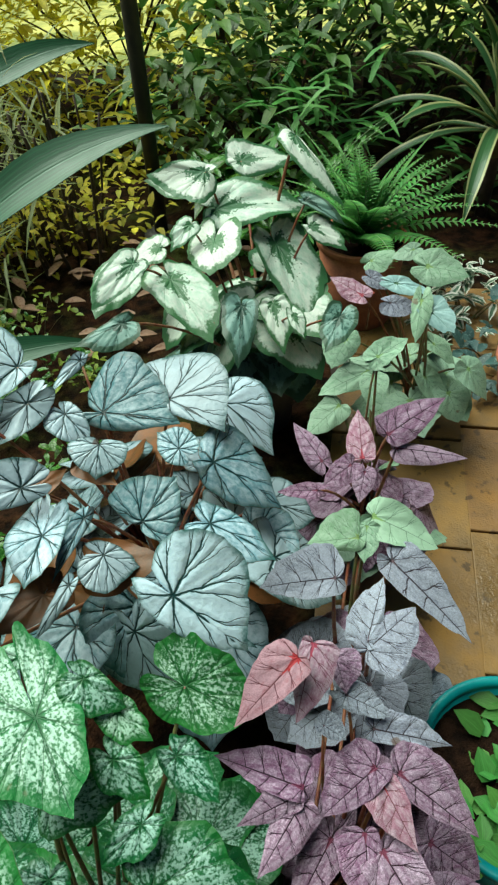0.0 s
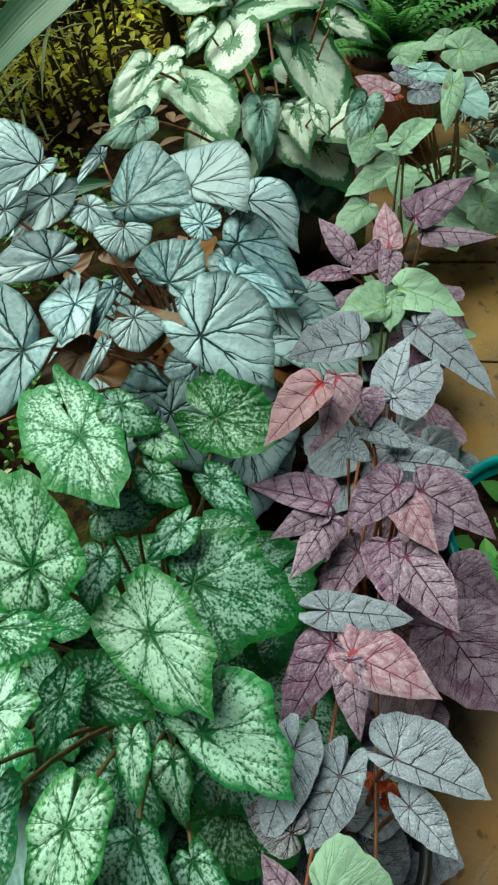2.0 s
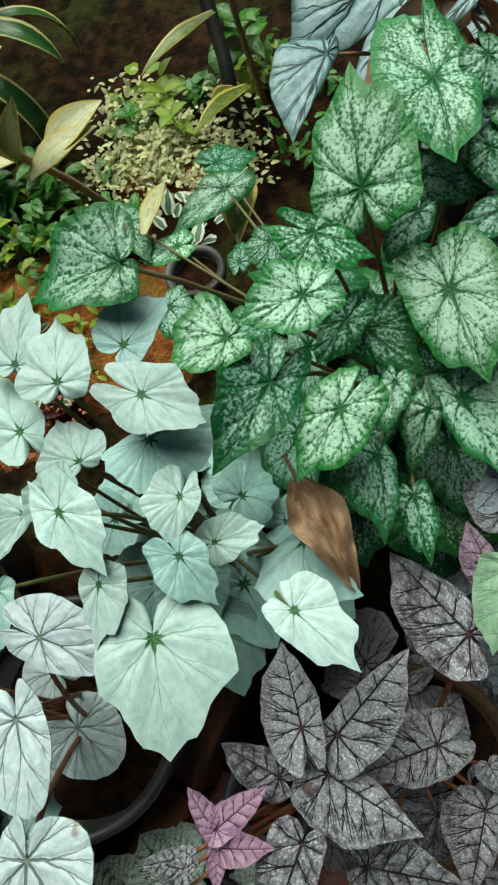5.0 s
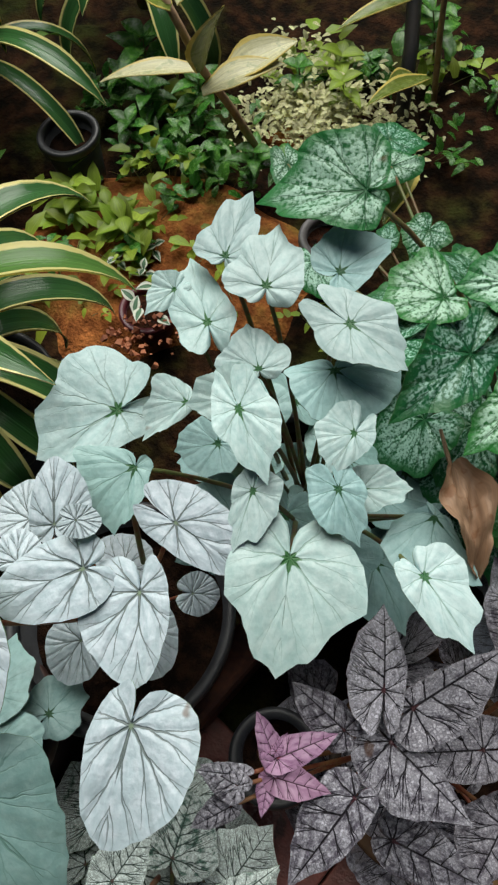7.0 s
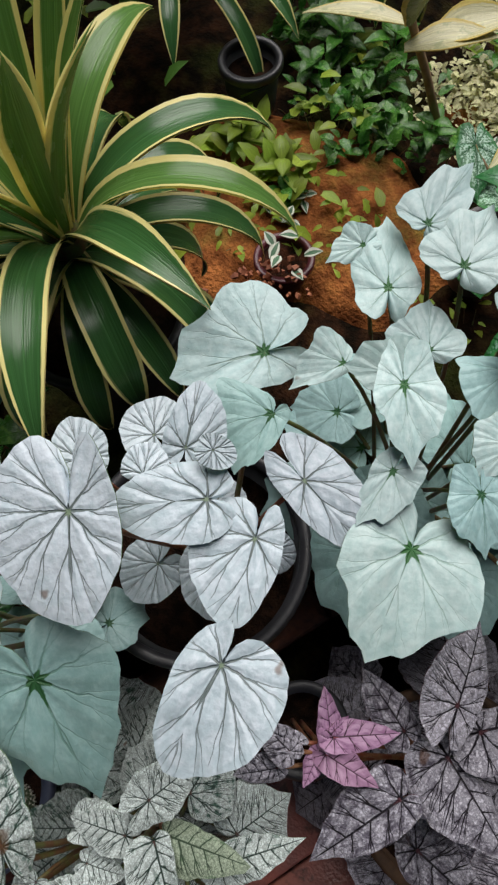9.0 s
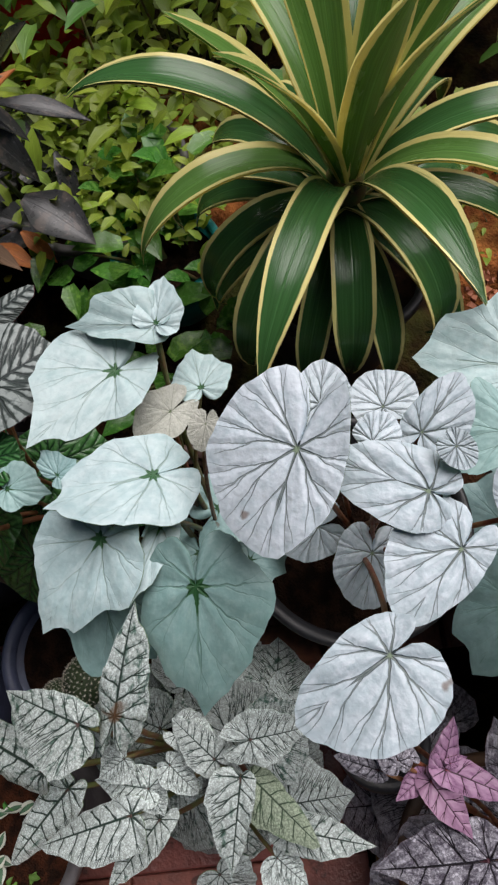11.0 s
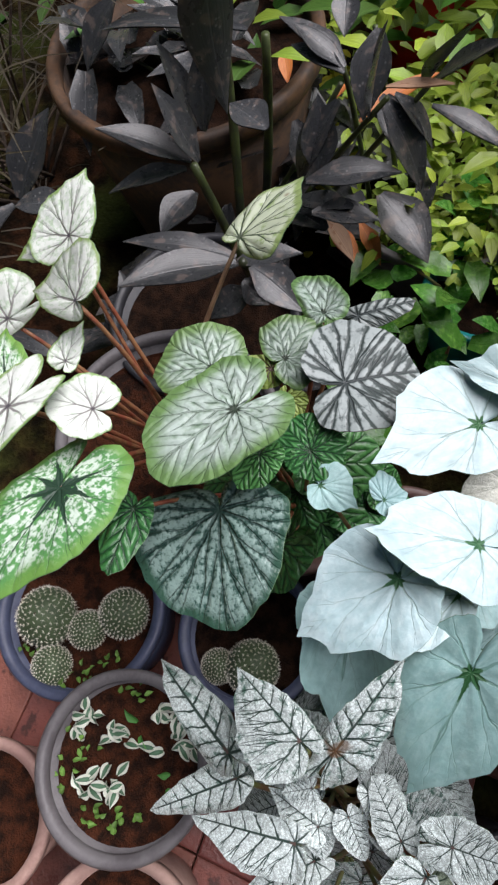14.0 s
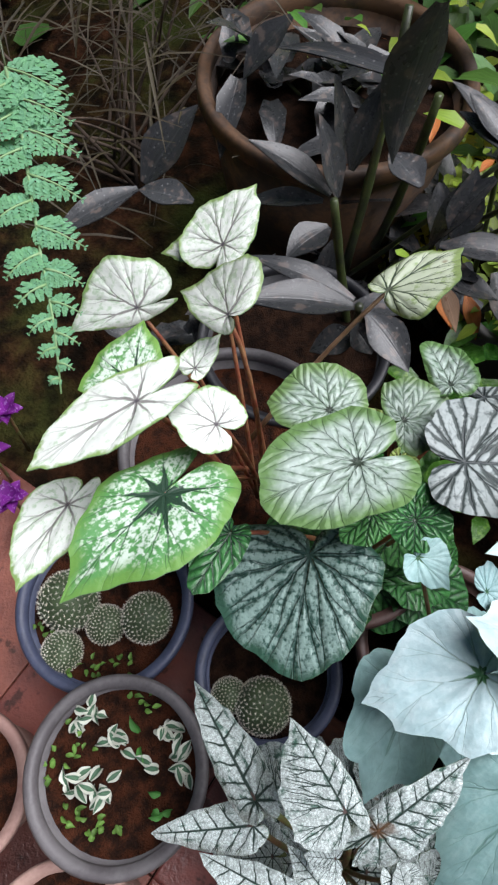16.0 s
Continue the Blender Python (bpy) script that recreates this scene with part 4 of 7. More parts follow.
leaf(far_rex, "rexpale", -0.156, 1.380, 0.438, 151, -1, -22, 0.158, 0.050, 0.062, back=0.35)
leaf(far_rex, "rexpale", -0.060, 1.424, 0.469, 15, -1, 17, 0.140, 0.065, 0.046, back=0.55)
leaf(far_rex, "rexpale", -0.105, 1.058, 0.471, -98, -13, 13, 0.079, 0.059, 0.056, back=1.87)
leaf(far_rex, "rexpale", 0.009, 1.115, 0.430, -65, -26, -5, 0.193, 0.079, 0.050, back=0.69)
leaf(far_rex, "rexpale", -0.179, 0.961, 0.455, -59, -8, -1, 0.158, 0.065, 0.051, back=0.82)
leaf(far_rex, "rexpale", -0.286, 1.080, 0.406, -108, -2, -8, 0.132, 0.048, 0.058, back=1.08)
leaf(far_rex, "rexteal", -0.056, 0.908, 0.429, -92, -16, -16, 0.124, 0.029, 0.035, back=0.47)
leaf(far_rex, "rexpale", -0.002, 0.978, 0.386, -79, -26, 7, 0.101, 0.035, 0.028, back=0.36)
leaf(far_rex, "rexpale", -0.215, 1.097, 0.443, 168, -5, -12, 0.066, 0.052, 0.038, back=0.74)
fill(far_rex, "rexpale", 14, 0.170, 0.270, 0.400, 0.120)
fill(far_rex, "rexteal", 14, 0.160, 0.220, 0.340, 0.110)

silver_begonia = thing("begonia_plant", "begonia with silver leaves and dark branching veins", "begonia", "potted begonias")
ROOT[silver_begonia] = (-0.190, 0.530, 0.170)
leaf(silver_begonia, "silver", -0.357, 0.668, 0.508, -143, -17, -33, 0.082, 0.023, 0.088, back=0.72)
leaf(silver_begonia, "silver", -0.289, 0.440, 0.517, -159, 4, -31, 0.088, 0.019, 0.036, back=0.90)
leaf(silver_begonia, "silver", -0.335, 0.234, 0.476, -89, -5, 0, 0.093, 0.009, 0.050, back=0.50)
leaf(silver_begonia, "silver", -0.196, 0.378, 0.474, -12, -16, 19, 0.041, 0.015, 0.041, back=1.31)
leaf(silver_begonia, "silver", -0.225, 0.534, 0.485, -95, -26, -9, 0.043, 0.037, 0.039, back=0.50)
leaf(silver_begonia, "silver", -0.285, 0.602, 0.477, -41, -24, 9, 0.053, 0.019, 0.033, back=0.84)
leaf(silver_begonia, "silver", -0.273, 0.681, 0.504, -130, -15, -24, 0.065, 0.008, 0.012, back=0.50)
leaf(silver_begonia, "silver", -0.124, 0.520, 0.487, 146, 22, -18, 0.035, 0.023, 0.027, back=1.42)
leaf(silver_begonia, "silver", -0.223, 0.421, 0.484, -112, -12, -14, 0.076, 0.008, 0.012, back=0.50)
leaf(silver_begonia, "silver", -0.230, 0.347, 0.466, -115, -8, -14, 0.066, 0.008, 0.009, back=0.50)
leaf(silver_begonia, "silver", -0.332, 0.633, 0.489, -133, -10, -25, 0.104, 0.012, 0.013, back=0.50)
leaf(silver_begonia, "silver", -0.383, 0.570, 0.506, -129, -15, -30, 0.088, 0.023, 0.019)
leaf(silver_begonia, "silver", -0.330, 0.604, 0.497, -134, -15, -30, 0.089, 0.031, 0.023)
leaf(silver_begonia, "silver", -0.301, 0.314, 0.500, -149, -23, -16, 0.123, 0.038, 0.112, back=0.75)
leaf(silver_begonia, "silver", -0.110, 0.308, 0.504, -30, -25, 21, 0.091, 0.075, 0.027, back=1.08)
leaf(silver_begonia, "silver", -0.153, 0.404, 0.496, 48, 27, 19, 0.062, 0.048, 0.035, back=0.37)
leaf(silver_begonia, "silver", -0.237, 0.613, 0.466, -16, 5, 27, 0.107, 0.090, 0.022, back=0.81)
leaf(silver_begonia, "silver", -0.148, 0.624, 0.475, -35, -1, 7, 0.092, 0.094, 0.016, back=2.01)
leaf(silver_begonia, "silver", -0.088, 0.538, 0.441, -14, -32, -4, 0.114, 0.078, 0.044, back=0.51)
leaf(silver_begonia, "silver", -0.081, 0.695, 0.400, -32, -29, -12, 0.109, 0.088, 0.047, back=0.66)
leaf(silver_begonia, "silver", -0.265, 0.398, 0.485, -89, 13, -12, 0.068, 0.025, 0.037, back=2.23)
leaf(silver_begonia, "silver", -0.077, 0.386, 0.512, -19, -17, -15, 0.077, 0.034, 0.041, back=0.70)
leaf(silver_begonia, "silver", -0.212, 0.382, 0.460, 1, -6, -159, 0.082, 0.040, 0.024, back=0.35)
leaf(silver_begonia, "silver", -0.248, 0.359, 0.450, -139, -8, 160, 0.069, 0.024, 0.028, back=0.35)
leaf(silver_begonia, "silver", -0.254, 0.526, 0.460, -28, -17, -162, 0.060, 0.017, 0.020, back=0.35)
leaf(silver_begonia, "silver", -0.258, 0.340, 0.460, -132, -4, 164, 0.065, 0.022, 0.024, back=0.35)
leaf(silver_begonia, "silver", -0.297, 0.479, 0.470, 36, 2, -161, 0.043, 0.016, 0.013, back=0.35)
fill(silver_begonia, "silver", 36, 0.240, 0.260, 0.380, 0.095)

splash_begonia = thing("begonia_plant", "green begonia with white-splashed heart-shaped leaves", "begonia", "potted begonias")
ROOT[splash_begonia] = (-0.190, 0.050, 0.170)
leaf(splash_begonia, "splash", -0.142, 0.028, 0.462, 92, 13, 7, 0.048, 0.037, 0.040, back=0.57)
leaf(splash_begonia, "splashdark", -0.124, 0.089, 0.404, -12, -13, 9, 0.112, 0.061, 0.069, back=0.69)
leaf(splash_begonia, "splashdark", -0.211, 0.149, 0.442, 4, -2, 24, 0.065, 0.025, 0.029, back=0.50)
leaf(splash_begonia, "splashdark", -0.212, -0.021, 0.452, -104, -13, -12, 0.045, 0.019, 0.019, back=1.31)
leaf(splash_begonia, "splash", -0.251, 0.016, 0.504, 5, -15, 16, 0.051, 0.015, 0.031, back=1.59)
leaf(splash_begonia, "splashdark", -0.192, 0.089, 0.466, -100, -15, -11, 0.049, 0.019, 0.028, back=0.61)
leaf(splash_begonia, "splashdark", -0.184, 0.231, 0.499, -28, -19, 18, 0.048, 0.014, 0.026)
leaf(splash_begonia, "splash", -0.156, 0.212, 0.474, -35, -16, 14, 0.040, 0.015, 0.022, back=0.95)
leaf(splash_begonia, "splashdark", -0.158, 0.177, 0.457, -42, -19, 12, 0.047, 0.020, 0.023)
leaf(splash_begonia, "splashdark", -0.109, 0.190, 0.422, -42, -17, 13, 0.058, 0.022, 0.019, back=0.66)
leaf(splash_begonia, "splashdark", -0.114, -0.124, 0.392, -55, -5, -0, 0.057, 0.016, 0.018, back=0.50)
leaf(splash_begonia, "splash", -0.250, 0.255, 0.493, -150, -3, -25, 0.049, 0.011, 0.017, back=0.50)
leaf(splash_begonia, "splashdark", -0.132, 0.131, 0.438, -138, -10, -17, 0.044, 0.021, 0.017)
leaf(splash_begonia, "splash", -0.219, 0.199, 0.497, -58, 3, -5, 0.087, 0.038, 0.052, back=2.60)
leaf(splash_begonia, "splash", -0.230, 0.062, 0.509, 120, 28, -24, 0.098, 0.042, 0.050, back=0.91)
leaf(splash_begonia, "splash", -0.100, 0.242, 0.454, -27, -2, 32, 0.072, 0.049, 0.038, back=1.51)
leaf(splash_begonia, "splash", -0.142, 0.021, 0.469, -52, -0, 18, 0.081, 0.044, 0.037, back=1.61)
leaf(splash_begonia, "splash", -0.233, -0.044, 0.512, -135, 8, -12, 0.052, 0.029, 0.034, back=1.27)
leaf(splash_begonia, "splashdark", -0.230, -0.113, 0.500, -95, 2, -24, 0.077, 0.028, 0.038, back=1.15)
leaf(splash_begonia, "splash", -0.178, -0.110, 0.487, -101, -8, -2, 0.059, 0.032, 0.026, back=1.42)
leaf(splash_begonia, "splash", -0.106, -0.042, 0.421, -36, -12, 21, 0.087, 0.063, 0.023, back=0.79)
leaf(splash_begonia, "splashdark", -0.149, -0.112, 0.424, -60, 8, -31, 0.070, 0.017, 0.047, back=0.47)
leaf(splash_begonia, "splash", -0.269, -0.098, 0.518, -125, 6, 3, 0.049, 0.023, 0.044, back=0.73)
leaf(splash_begonia, "splash", -0.159, -0.049, 0.429, -80, -1, 0, 0.046, 0.015, 0.013, back=0.68)
leaf(splash_begonia, "splash", -0.126, -0.062, 0.426, -86, -39, 8, 0.063, 0.012, 0.021, back=0.47)
leaf(splash_begonia, "splash", -0.355, -0.086, 0.556, -147, -8, -14, 0.083, 0.030, 0.049, back=0.49)
leaf(splash_begonia, "splashdark", -0.200, -0.012, 0.431, -20, -4, 16, 0.060, 0.040, 0.024, back=1.23)
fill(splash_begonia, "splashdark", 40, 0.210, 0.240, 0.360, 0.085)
fill(splash_begonia, "splash", 12, 0.200, 0.220, 0.320, 0.080)

purple_begonia_far = thing("begonia_plant", "cane begonia with purple and pale green leaves", "begonia", "potted begonias")
ROOT[purple_begonia_far] = (0.140, 0.640, 0.150)
leaf(purple_begonia_far, "purple", 0.060, 0.615, 0.349, 122, 21, -15, 0.078, 0.021, 0.017)
leaf(purple_begonia_far, "purple", 0.046, 0.537, 0.377, 177, -0, -25, 0.054, 0.013, 0.012)
leaf(purple_begonia_far, "purple", 0.099, 0.594, 0.362, -149, -17, -20, 0.052, 0.022, 0.019)
leaf(purple_begonia_far, "purple", 0.117, 0.582, 0.360, -106, -25, -3, 0.045, 0.017, 0.016)
leaf(purple_begonia_far, "palegreen", 0.153, 0.748, 0.432, 26, 19, 24, 0.057, 0.023, 0.018)
leaf(purple_begonia_far, "palegreen", 0.148, 0.738, 0.425, 159, 7, -29, 0.043, 0.010, 0.011)
leaf(purple_begonia_far, "purple", -0.037, -0.153, 0.356, 131, 3, -3, 0.047, 0.020, 0.011)
leaf(purple_begonia_far, "lattice", 0.013, -0.197, 0.308, 44, 3, -1, 0.052, 0.011, 0.028)
leaf(purple_begonia_far, "lattice", -0.043, -0.104, 0.356, 154, 3, -6, 0.044, 0.021, 0.025)
leaf(purple_begonia_far, "purple", 0.154, 0.627, 0.387, 29, 15, 17, 0.106, 0.033, 0.026, back=0.35)
leaf(purple_begonia_far, "purple", 0.165, 0.615, 0.371, -12, 0, 22, 0.100, 0.012, 0.023, back=0.35)
leaf(purple_begonia_far, "pink", 0.121, 0.627, 0.339, 89, 21, -3, 0.086, 0.023, 0.021, back=0.35)
leaf(purple_begonia_far, "palegreen", 0.152, 0.804, 0.359, -161, -12, -21, 0.095, 0.024, 0.031, back=0.35)
leaf(purple_begonia_far, "palegreen", 0.156, 0.784, 0.365, -92, -24, 3, 0.067, 0.025, 0.024, back=0.35)
leaf(purple_begonia_far, "palegreen", 0.101, 0.761, 0.324, -143, -16, -17, 0.078, 0.025, 0.028, back=0.35)
fill(purple_begonia_far, "purple", 14, 0.100, 0.200, 0.290, 0.070)
fill(purple_begonia_far, "palegreen", 8, 0.100, 0.200, 0.280, 0.070)

purple_begonia_mid = thing("begonia_plant", "begonia with lilac, pink and pale green leaves", "begonia", "potted begonias")
ROOT[purple_begonia_mid] = (0.090, 0.360, 0.150)
leaf(purple_begonia_mid, "purple", 0.045, 0.277, 0.428, -76, -17, 6, 0.034, 0.025, 0.010)
leaf(purple_begonia_mid, "lilac", 0.057, 0.392, 0.390, -178, -3, -18, 0.092, 0.023, 0.044, back=0.35)
leaf(purple_begonia_mid, "lilac", 0.084, 0.313, 0.391, 69, 16, 3, 0.076, 0.028, 0.012, back=0.35)
leaf(purple_begonia_mid, "lilac", 0.084, 0.305, 0.388, 36, 12, 11, 0.074, 0.019, 0.039, back=0.43)
leaf(purple_begonia_mid, "lilac", 0.129, 0.423, 0.375, -49, -12, 15, 0.126, 0.034, 0.021, back=0.35)
leaf(purple_begonia_mid, "red", 0.006, 0.254, 0.480, -138, -12, -12, 0.081, 0.018, 0.028, back=0.35)
leaf(purple_begonia_mid, "pink", 0.022, 0.275, 0.465, -107, -17, -4, 0.072, 0.027, 0.013, back=0.39)
leaf(purple_begonia_mid, "palegreen", 0.091, 0.451, 0.386, -179, -3, -19, 0.063, 0.016, 0.040, back=0.35)
leaf(purple_begonia_mid, "palegreen", 0.112, 0.478, 0.393, -28, -6, 19, 0.090, 0.030, 0.029, back=0.39)
leaf(purple_begonia_mid, "palegreen", 0.103, 0.465, 0.391, -100, -20, -0, 0.046, 0.019, 0.017, back=0.35)
fill(purple_begonia_mid, "lilac", 14, 0.110, 0.200, 0.290, 0.075)
fill(purple_begonia_mid, "purple", 10, 0.110, 0.180, 0.270, 0.070)

purple_begonia = thing("begonia_plant", "bushy begonia with pointed purple veined leaves", "begonia", "potted begonias")
ROOT[purple_begonia] = (0.050, 0.140, 0.140)
leaf(purple_begonia, "purple", 0.030, 0.136, 0.356, -125, -9, -5, 0.075, 0.019, 0.021)
leaf(purple_begonia, "lilac", -0.002, 0.062, 0.393, -6, -1, 8, 0.077, 0.018, 0.018)
leaf(purple_begonia, "lilac", 0.028, 0.214, 0.423, -31, -7, 14, 0.024, 0.015, 0.008)
leaf(purple_begonia, "lilac", 0.054, 0.248, 0.408, -26, -5, 16, 0.047, 0.017, 0.013)
leaf(purple_begonia, "purple", -0.001, 0.036, 0.384, -125, -11, -6, 0.088, 0.019, 0.028, back=0.54)
leaf(purple_begonia, "pink", 0.015, 0.025, 0.385, -26, -3, 3, 0.079, 0.037, 0.022, back=0.98)
leaf(purple_begonia, "purple", 0.013, 0.020, 0.386, -87, -15, 3, 0.064, 0.014, 0.019, back=0.35)
leaf(purple_begonia, "purple", 0.006, 0.168, 0.398, 161, 4, -12, 0.088, 0.014, 0.027, back=0.35)
leaf(purple_begonia, "purple", 0.000, 0.163, 0.392, -158, -5, -11, 0.059, 0.012, 0.017, back=0.35)
leaf(purple_begonia, "purple", 0.004, 0.158, 0.389, -127, -10, -7, 0.070, 0.022, 0.016, back=0.43)
leaf(purple_begonia, "lilac", 0.079, 0.224, 0.383, -12, -0, 14, 0.076, 0.022, 0.012, back=0.35)
leaf(purple_begonia, "purple", 0.074, 0.184, 0.398, -145, -10, -9, 0.067, 0.017, 0.032, back=0.91)
leaf(purple_begonia, "purple", 0.096, 0.180, 0.392, -38, -5, 12, 0.081, 0.036, 0.014, back=0.88)
leaf(purple_begonia, "pink", 0.078, 0.175, 0.392, -64, -10, 8, 0.061, 0.015, 0.024, back=0.64)
leaf(purple_begonia, "purple", 0.061, 0.138, 0.368, -92, -11, 2, 0.064, 0.014, 0.029, back=0.39)
leaf(purple_begonia, "purple", 0.075, 0.125, 0.364, -60, -8, 8, 0.084, 0.028, 0.026, back=0.51)
fill(purple_begonia, "purple", 26, 0.130, 0.180, 0.280, 0.080)

lilac_begonia = thing("begonia_plant", "begonia with grey-lilac and pale green serrated leaves", "begonia", "potted begonias")
ROOT[lilac_begonia] = (0.000, -0.100, 0.140)
leaf(lilac_begonia, "lilac", -0.038, -0.046, 0.372, -112, -6, -4, 0.074, 0.024, 0.021)
leaf(lilac_begonia, "lilac", 0.053, -0.084, 0.331, -48, -1, 5, 0.049, 0.021, 0.016)
leaf(lilac_begonia, "lilac", 0.044, -0.052, 0.355, -22, -0, 4, 0.080, 0.041, 0.012, back=0.92)
leaf(lilac_begonia, "lilac", -0.002, -0.064, 0.353, -119, 1, -1, 0.062, 0.021, 0.027, back=1.30)
leaf(lilac_begonia, "palegreen", -0.024, -0.148, 0.384, -84, -12, 6, 0.071, 0.014, 0.028, back=0.35)
leaf(lilac_begonia, "palegreen", -0.019, -0.143, 0.380, -19, -1, 8, 0.062, 0.041, 0.012, back=0.62)
fill(lilac_begonia, "lilac", 12, 0.100, 0.160, 0.230, 0.070)

lattice_begonia = thing("begonia_plant", "begonia with dark leaves netted in silver", "begonia", "potted begonias")
ROOT[lattice_begonia] = (-0.040, -0.330, 0.120)
leaf(lattice_begonia, "lattice", -0.046, -0.400, 0.316, 18, -0, -7, 0.073, 0.026, 0.022)
leaf(lattice_begonia, "lattice", 0.032, -0.328, 0.249, -83, 3, 5, 0.066, 0.017, 0.036)
leaf(lattice_begonia, "lattice", 0.022, -0.292, 0.260, -41, 4, 3, 0.026, 0.015, 0.015)
leaf(lattice_begonia, "lattice", -0.130, -0.365, 0.372, 180, 2, 5, 0.054, 0.020, 0.015)
leaf(lattice_begonia, "lattice", -0.167, -0.438, 0.394, -144, 9, 5, 0.035, 0.011, 0.008)
leaf(lattice_begonia, "lattice", -0.165, -0.445, 0.396, -164, 1, 5, 0.032, 0.014, 0.011)
leaf(lattice_begonia, "lattice", -0.160, -0.459, 0.389, -113, 5, 3, 0.033, 0.009, 0.012)
leaf(lattice_begonia, "lattice", -0.036, -0.205, 0.350, 156, 2, -13, 0.092, 0.043, 0.020, back=1.46)
leaf(lattice_begonia, "lattice", -0.127, -0.324, 0.391, 127, 11, 8, 0.063, 0.030, 0.018, back=2.24)
leaf(lattice_begonia, "lattice", -0.102, -0.318, 0.378, 72, 10, 0, 0.086, 0.014, 0.033, back=1.24)
leaf(lattice_begonia, "lattice", -0.098, -0.347, 0.367, -3, 11, -5, 0.074, 0.015, 0.038, back=1.31)
leaf(lattice_begonia, "lattice", -0.026, -0.295, 0.295, -136, 11, 6, 0.070, 0.026, 0.032, back=1.96)
leaf(lattice_begonia, "lattice", -0.097, -0.395, 0.381, -89, -3, 5, 0.078, 0.019, 0.027, back=0.77)
fill(lattice_begonia, "lattice", 20, 0.150, 0.120, 0.180, 0.070)

pink_begonia = thing("begonia_plant", "young begonia with bright pink dark-veined leaves", "begonia", "potted begonias")
ROOT[pink_begonia] = (-0.150, -0.430, 0.200)
leaf(pink_begonia, "pinkvein", -0.155, -0.416, 0.390, 153, 6, 8, 0.038, 0.010, 0.011)
leaf(pink_begonia, "pinkvein", -0.156, -0.413, 0.391, 63, 6, -6, 0.049, 0.012, 0.012)
leaf(pink_begonia, "pinkvein", -0.149, -0.424, 0.386, 28, 14, 4, 0.041, 0.013, 0.012)
leaf(pink_begonia, "pinkvein", -0.160, -0.410, 0.394, 95, -25, 6, 0.018, 0.004, 0.004)
leaf(pink_begonia, "pinkvein", -0.152, -0.428, 0.380, -60, 16, 4, 0.026, 0.008, 0.008)

mint_begonia = thing("begonia_plant", "begonia with plain pale mint leaves", "begonia", "potted begonias")
ROOT[mint_begonia] = (-0.300, -0.210, 0.170)
leaf(mint_begonia, "mintteal", -0.178, -0.197, 0.413, -18, 9, -9, 0.063, 0.008, 0.059, back=0.50)
leaf(mint_begonia, "mint", -0.334, -0.247, 0.495, -134, 5, -13, 0.043, 0.017, 0.029, back=0.50)
leaf(mint_begonia, "mint", -0.431, -0.216, 0.510, -99, -7, -18, 0.029, 0.011, 0.020)
leaf(mint_begonia, "mint", -0.340, -0.221, 0.497, 145, 13, 3, 0.039, 0.032, 0.026, back=0.50)
leaf(mint_begonia, "mint", -0.368, -0.272, 0.484, -98, -5, -13, 0.043, 0.008, 0.031, back=0.50)
leaf(mint_begonia, "mintteal", -0.298, -0.185, 0.497, -40, -7, -5, 0.047, 0.055, 0.039, back=0.50)
leaf(mint_begonia, "mintteal", -0.180, -0.195, 0.407, -114, -5, -10, 0.049, 0.032, 0.011, back=0.50)
leaf(mint_begonia, "mintteal", -0.370, -0.332, 0.462, -64, -8, -10, 0.054, 0.015, 0.048, back=0.50)
leaf(mint_begonia, "mint", -0.234, -0.309, 0.476, -55, -2, -8, 0.081, 0.055, 0.043, back=0.86)
leaf(mint_begonia, "mint", -0.158, -0.251, 0.449, -17, -0, -3, 0.059, 0.032, 0.021, back=0.81)
leaf(mint_begonia, "mint", -0.304, -0.164, 0.527, -1, 2, 4, 0.053, 0.029, 0.029, back=1.60)
leaf(mint_begonia, "mint", -0.255, -0.215, 0.496, -81, -1, -11, 0.035, 0.015, 0.028, back=1.39)
leaf(mint_begonia, "mintteal", -0.239, -0.252, 0.489, -26, -14, -7, 0.042, 0.019, 0.026, back=1.24)
leaf(mint_begonia, "mint", -0.231, -0.231, 0.456, 42, 1, 10, 0.040, 0.020, 0.018, back=0.73)
leaf(mint_begonia, "mint", -0.322, -0.261, 0.518, -28, -9, 6, 0.054, 0.028, 0.021, back=1.29)
leaf(mint_begonia, "mint", -0.370, -0.178, 0.527, 121, 12, 2, 0.053, 0.034, 0.029, back=0.63)
leaf(mint_begonia, "mint", -0.412, -0.177, 0.526, 112, 11, 6, 0.062, 0.027, 0.020, back=0.35)
leaf(mint_begonia, "mint", -0.394, -0.219, 0.504, 147, 12, -2, 0.060, 0.029, 0.023, back=0.95)
leaf(mint_begonia, "mintteal", -0.338, -0.133, 0.525, 78, 4, 7, 0.053, 0.033, 0.019, back=0.58)
leaf(mint_begonia, "mint", -0.282, -0.293, 0.492, -67, -8, -2, 0.044, 0.023, 0.014, back=0.95)
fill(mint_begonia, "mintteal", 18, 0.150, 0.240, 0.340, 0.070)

silver_white_begonia = thing("begonia_plant", "begonia with large round silver-white leaves", "begonia", "potted begonias")
ROOT[silver_white_begonia] = (-0.345, -0.420, 0.220)
leaf(silver_white_begonia, "silverw", -0.372, -0.402, 0.485, 136, 13, 12, 0.050, 0.017, 0.027, back=0.50)
leaf(silver_white_begonia, "silverw", -0.352, -0.389, 0.509, 39, -12, 7, 0.017, 0.011, 0.012, back=1.35)
leaf(silver_white_begonia, "silverw", -0.369, -0.436, 0.489, 137, 7, 13, 0.024, 0.016, 0.017, back=0.50)
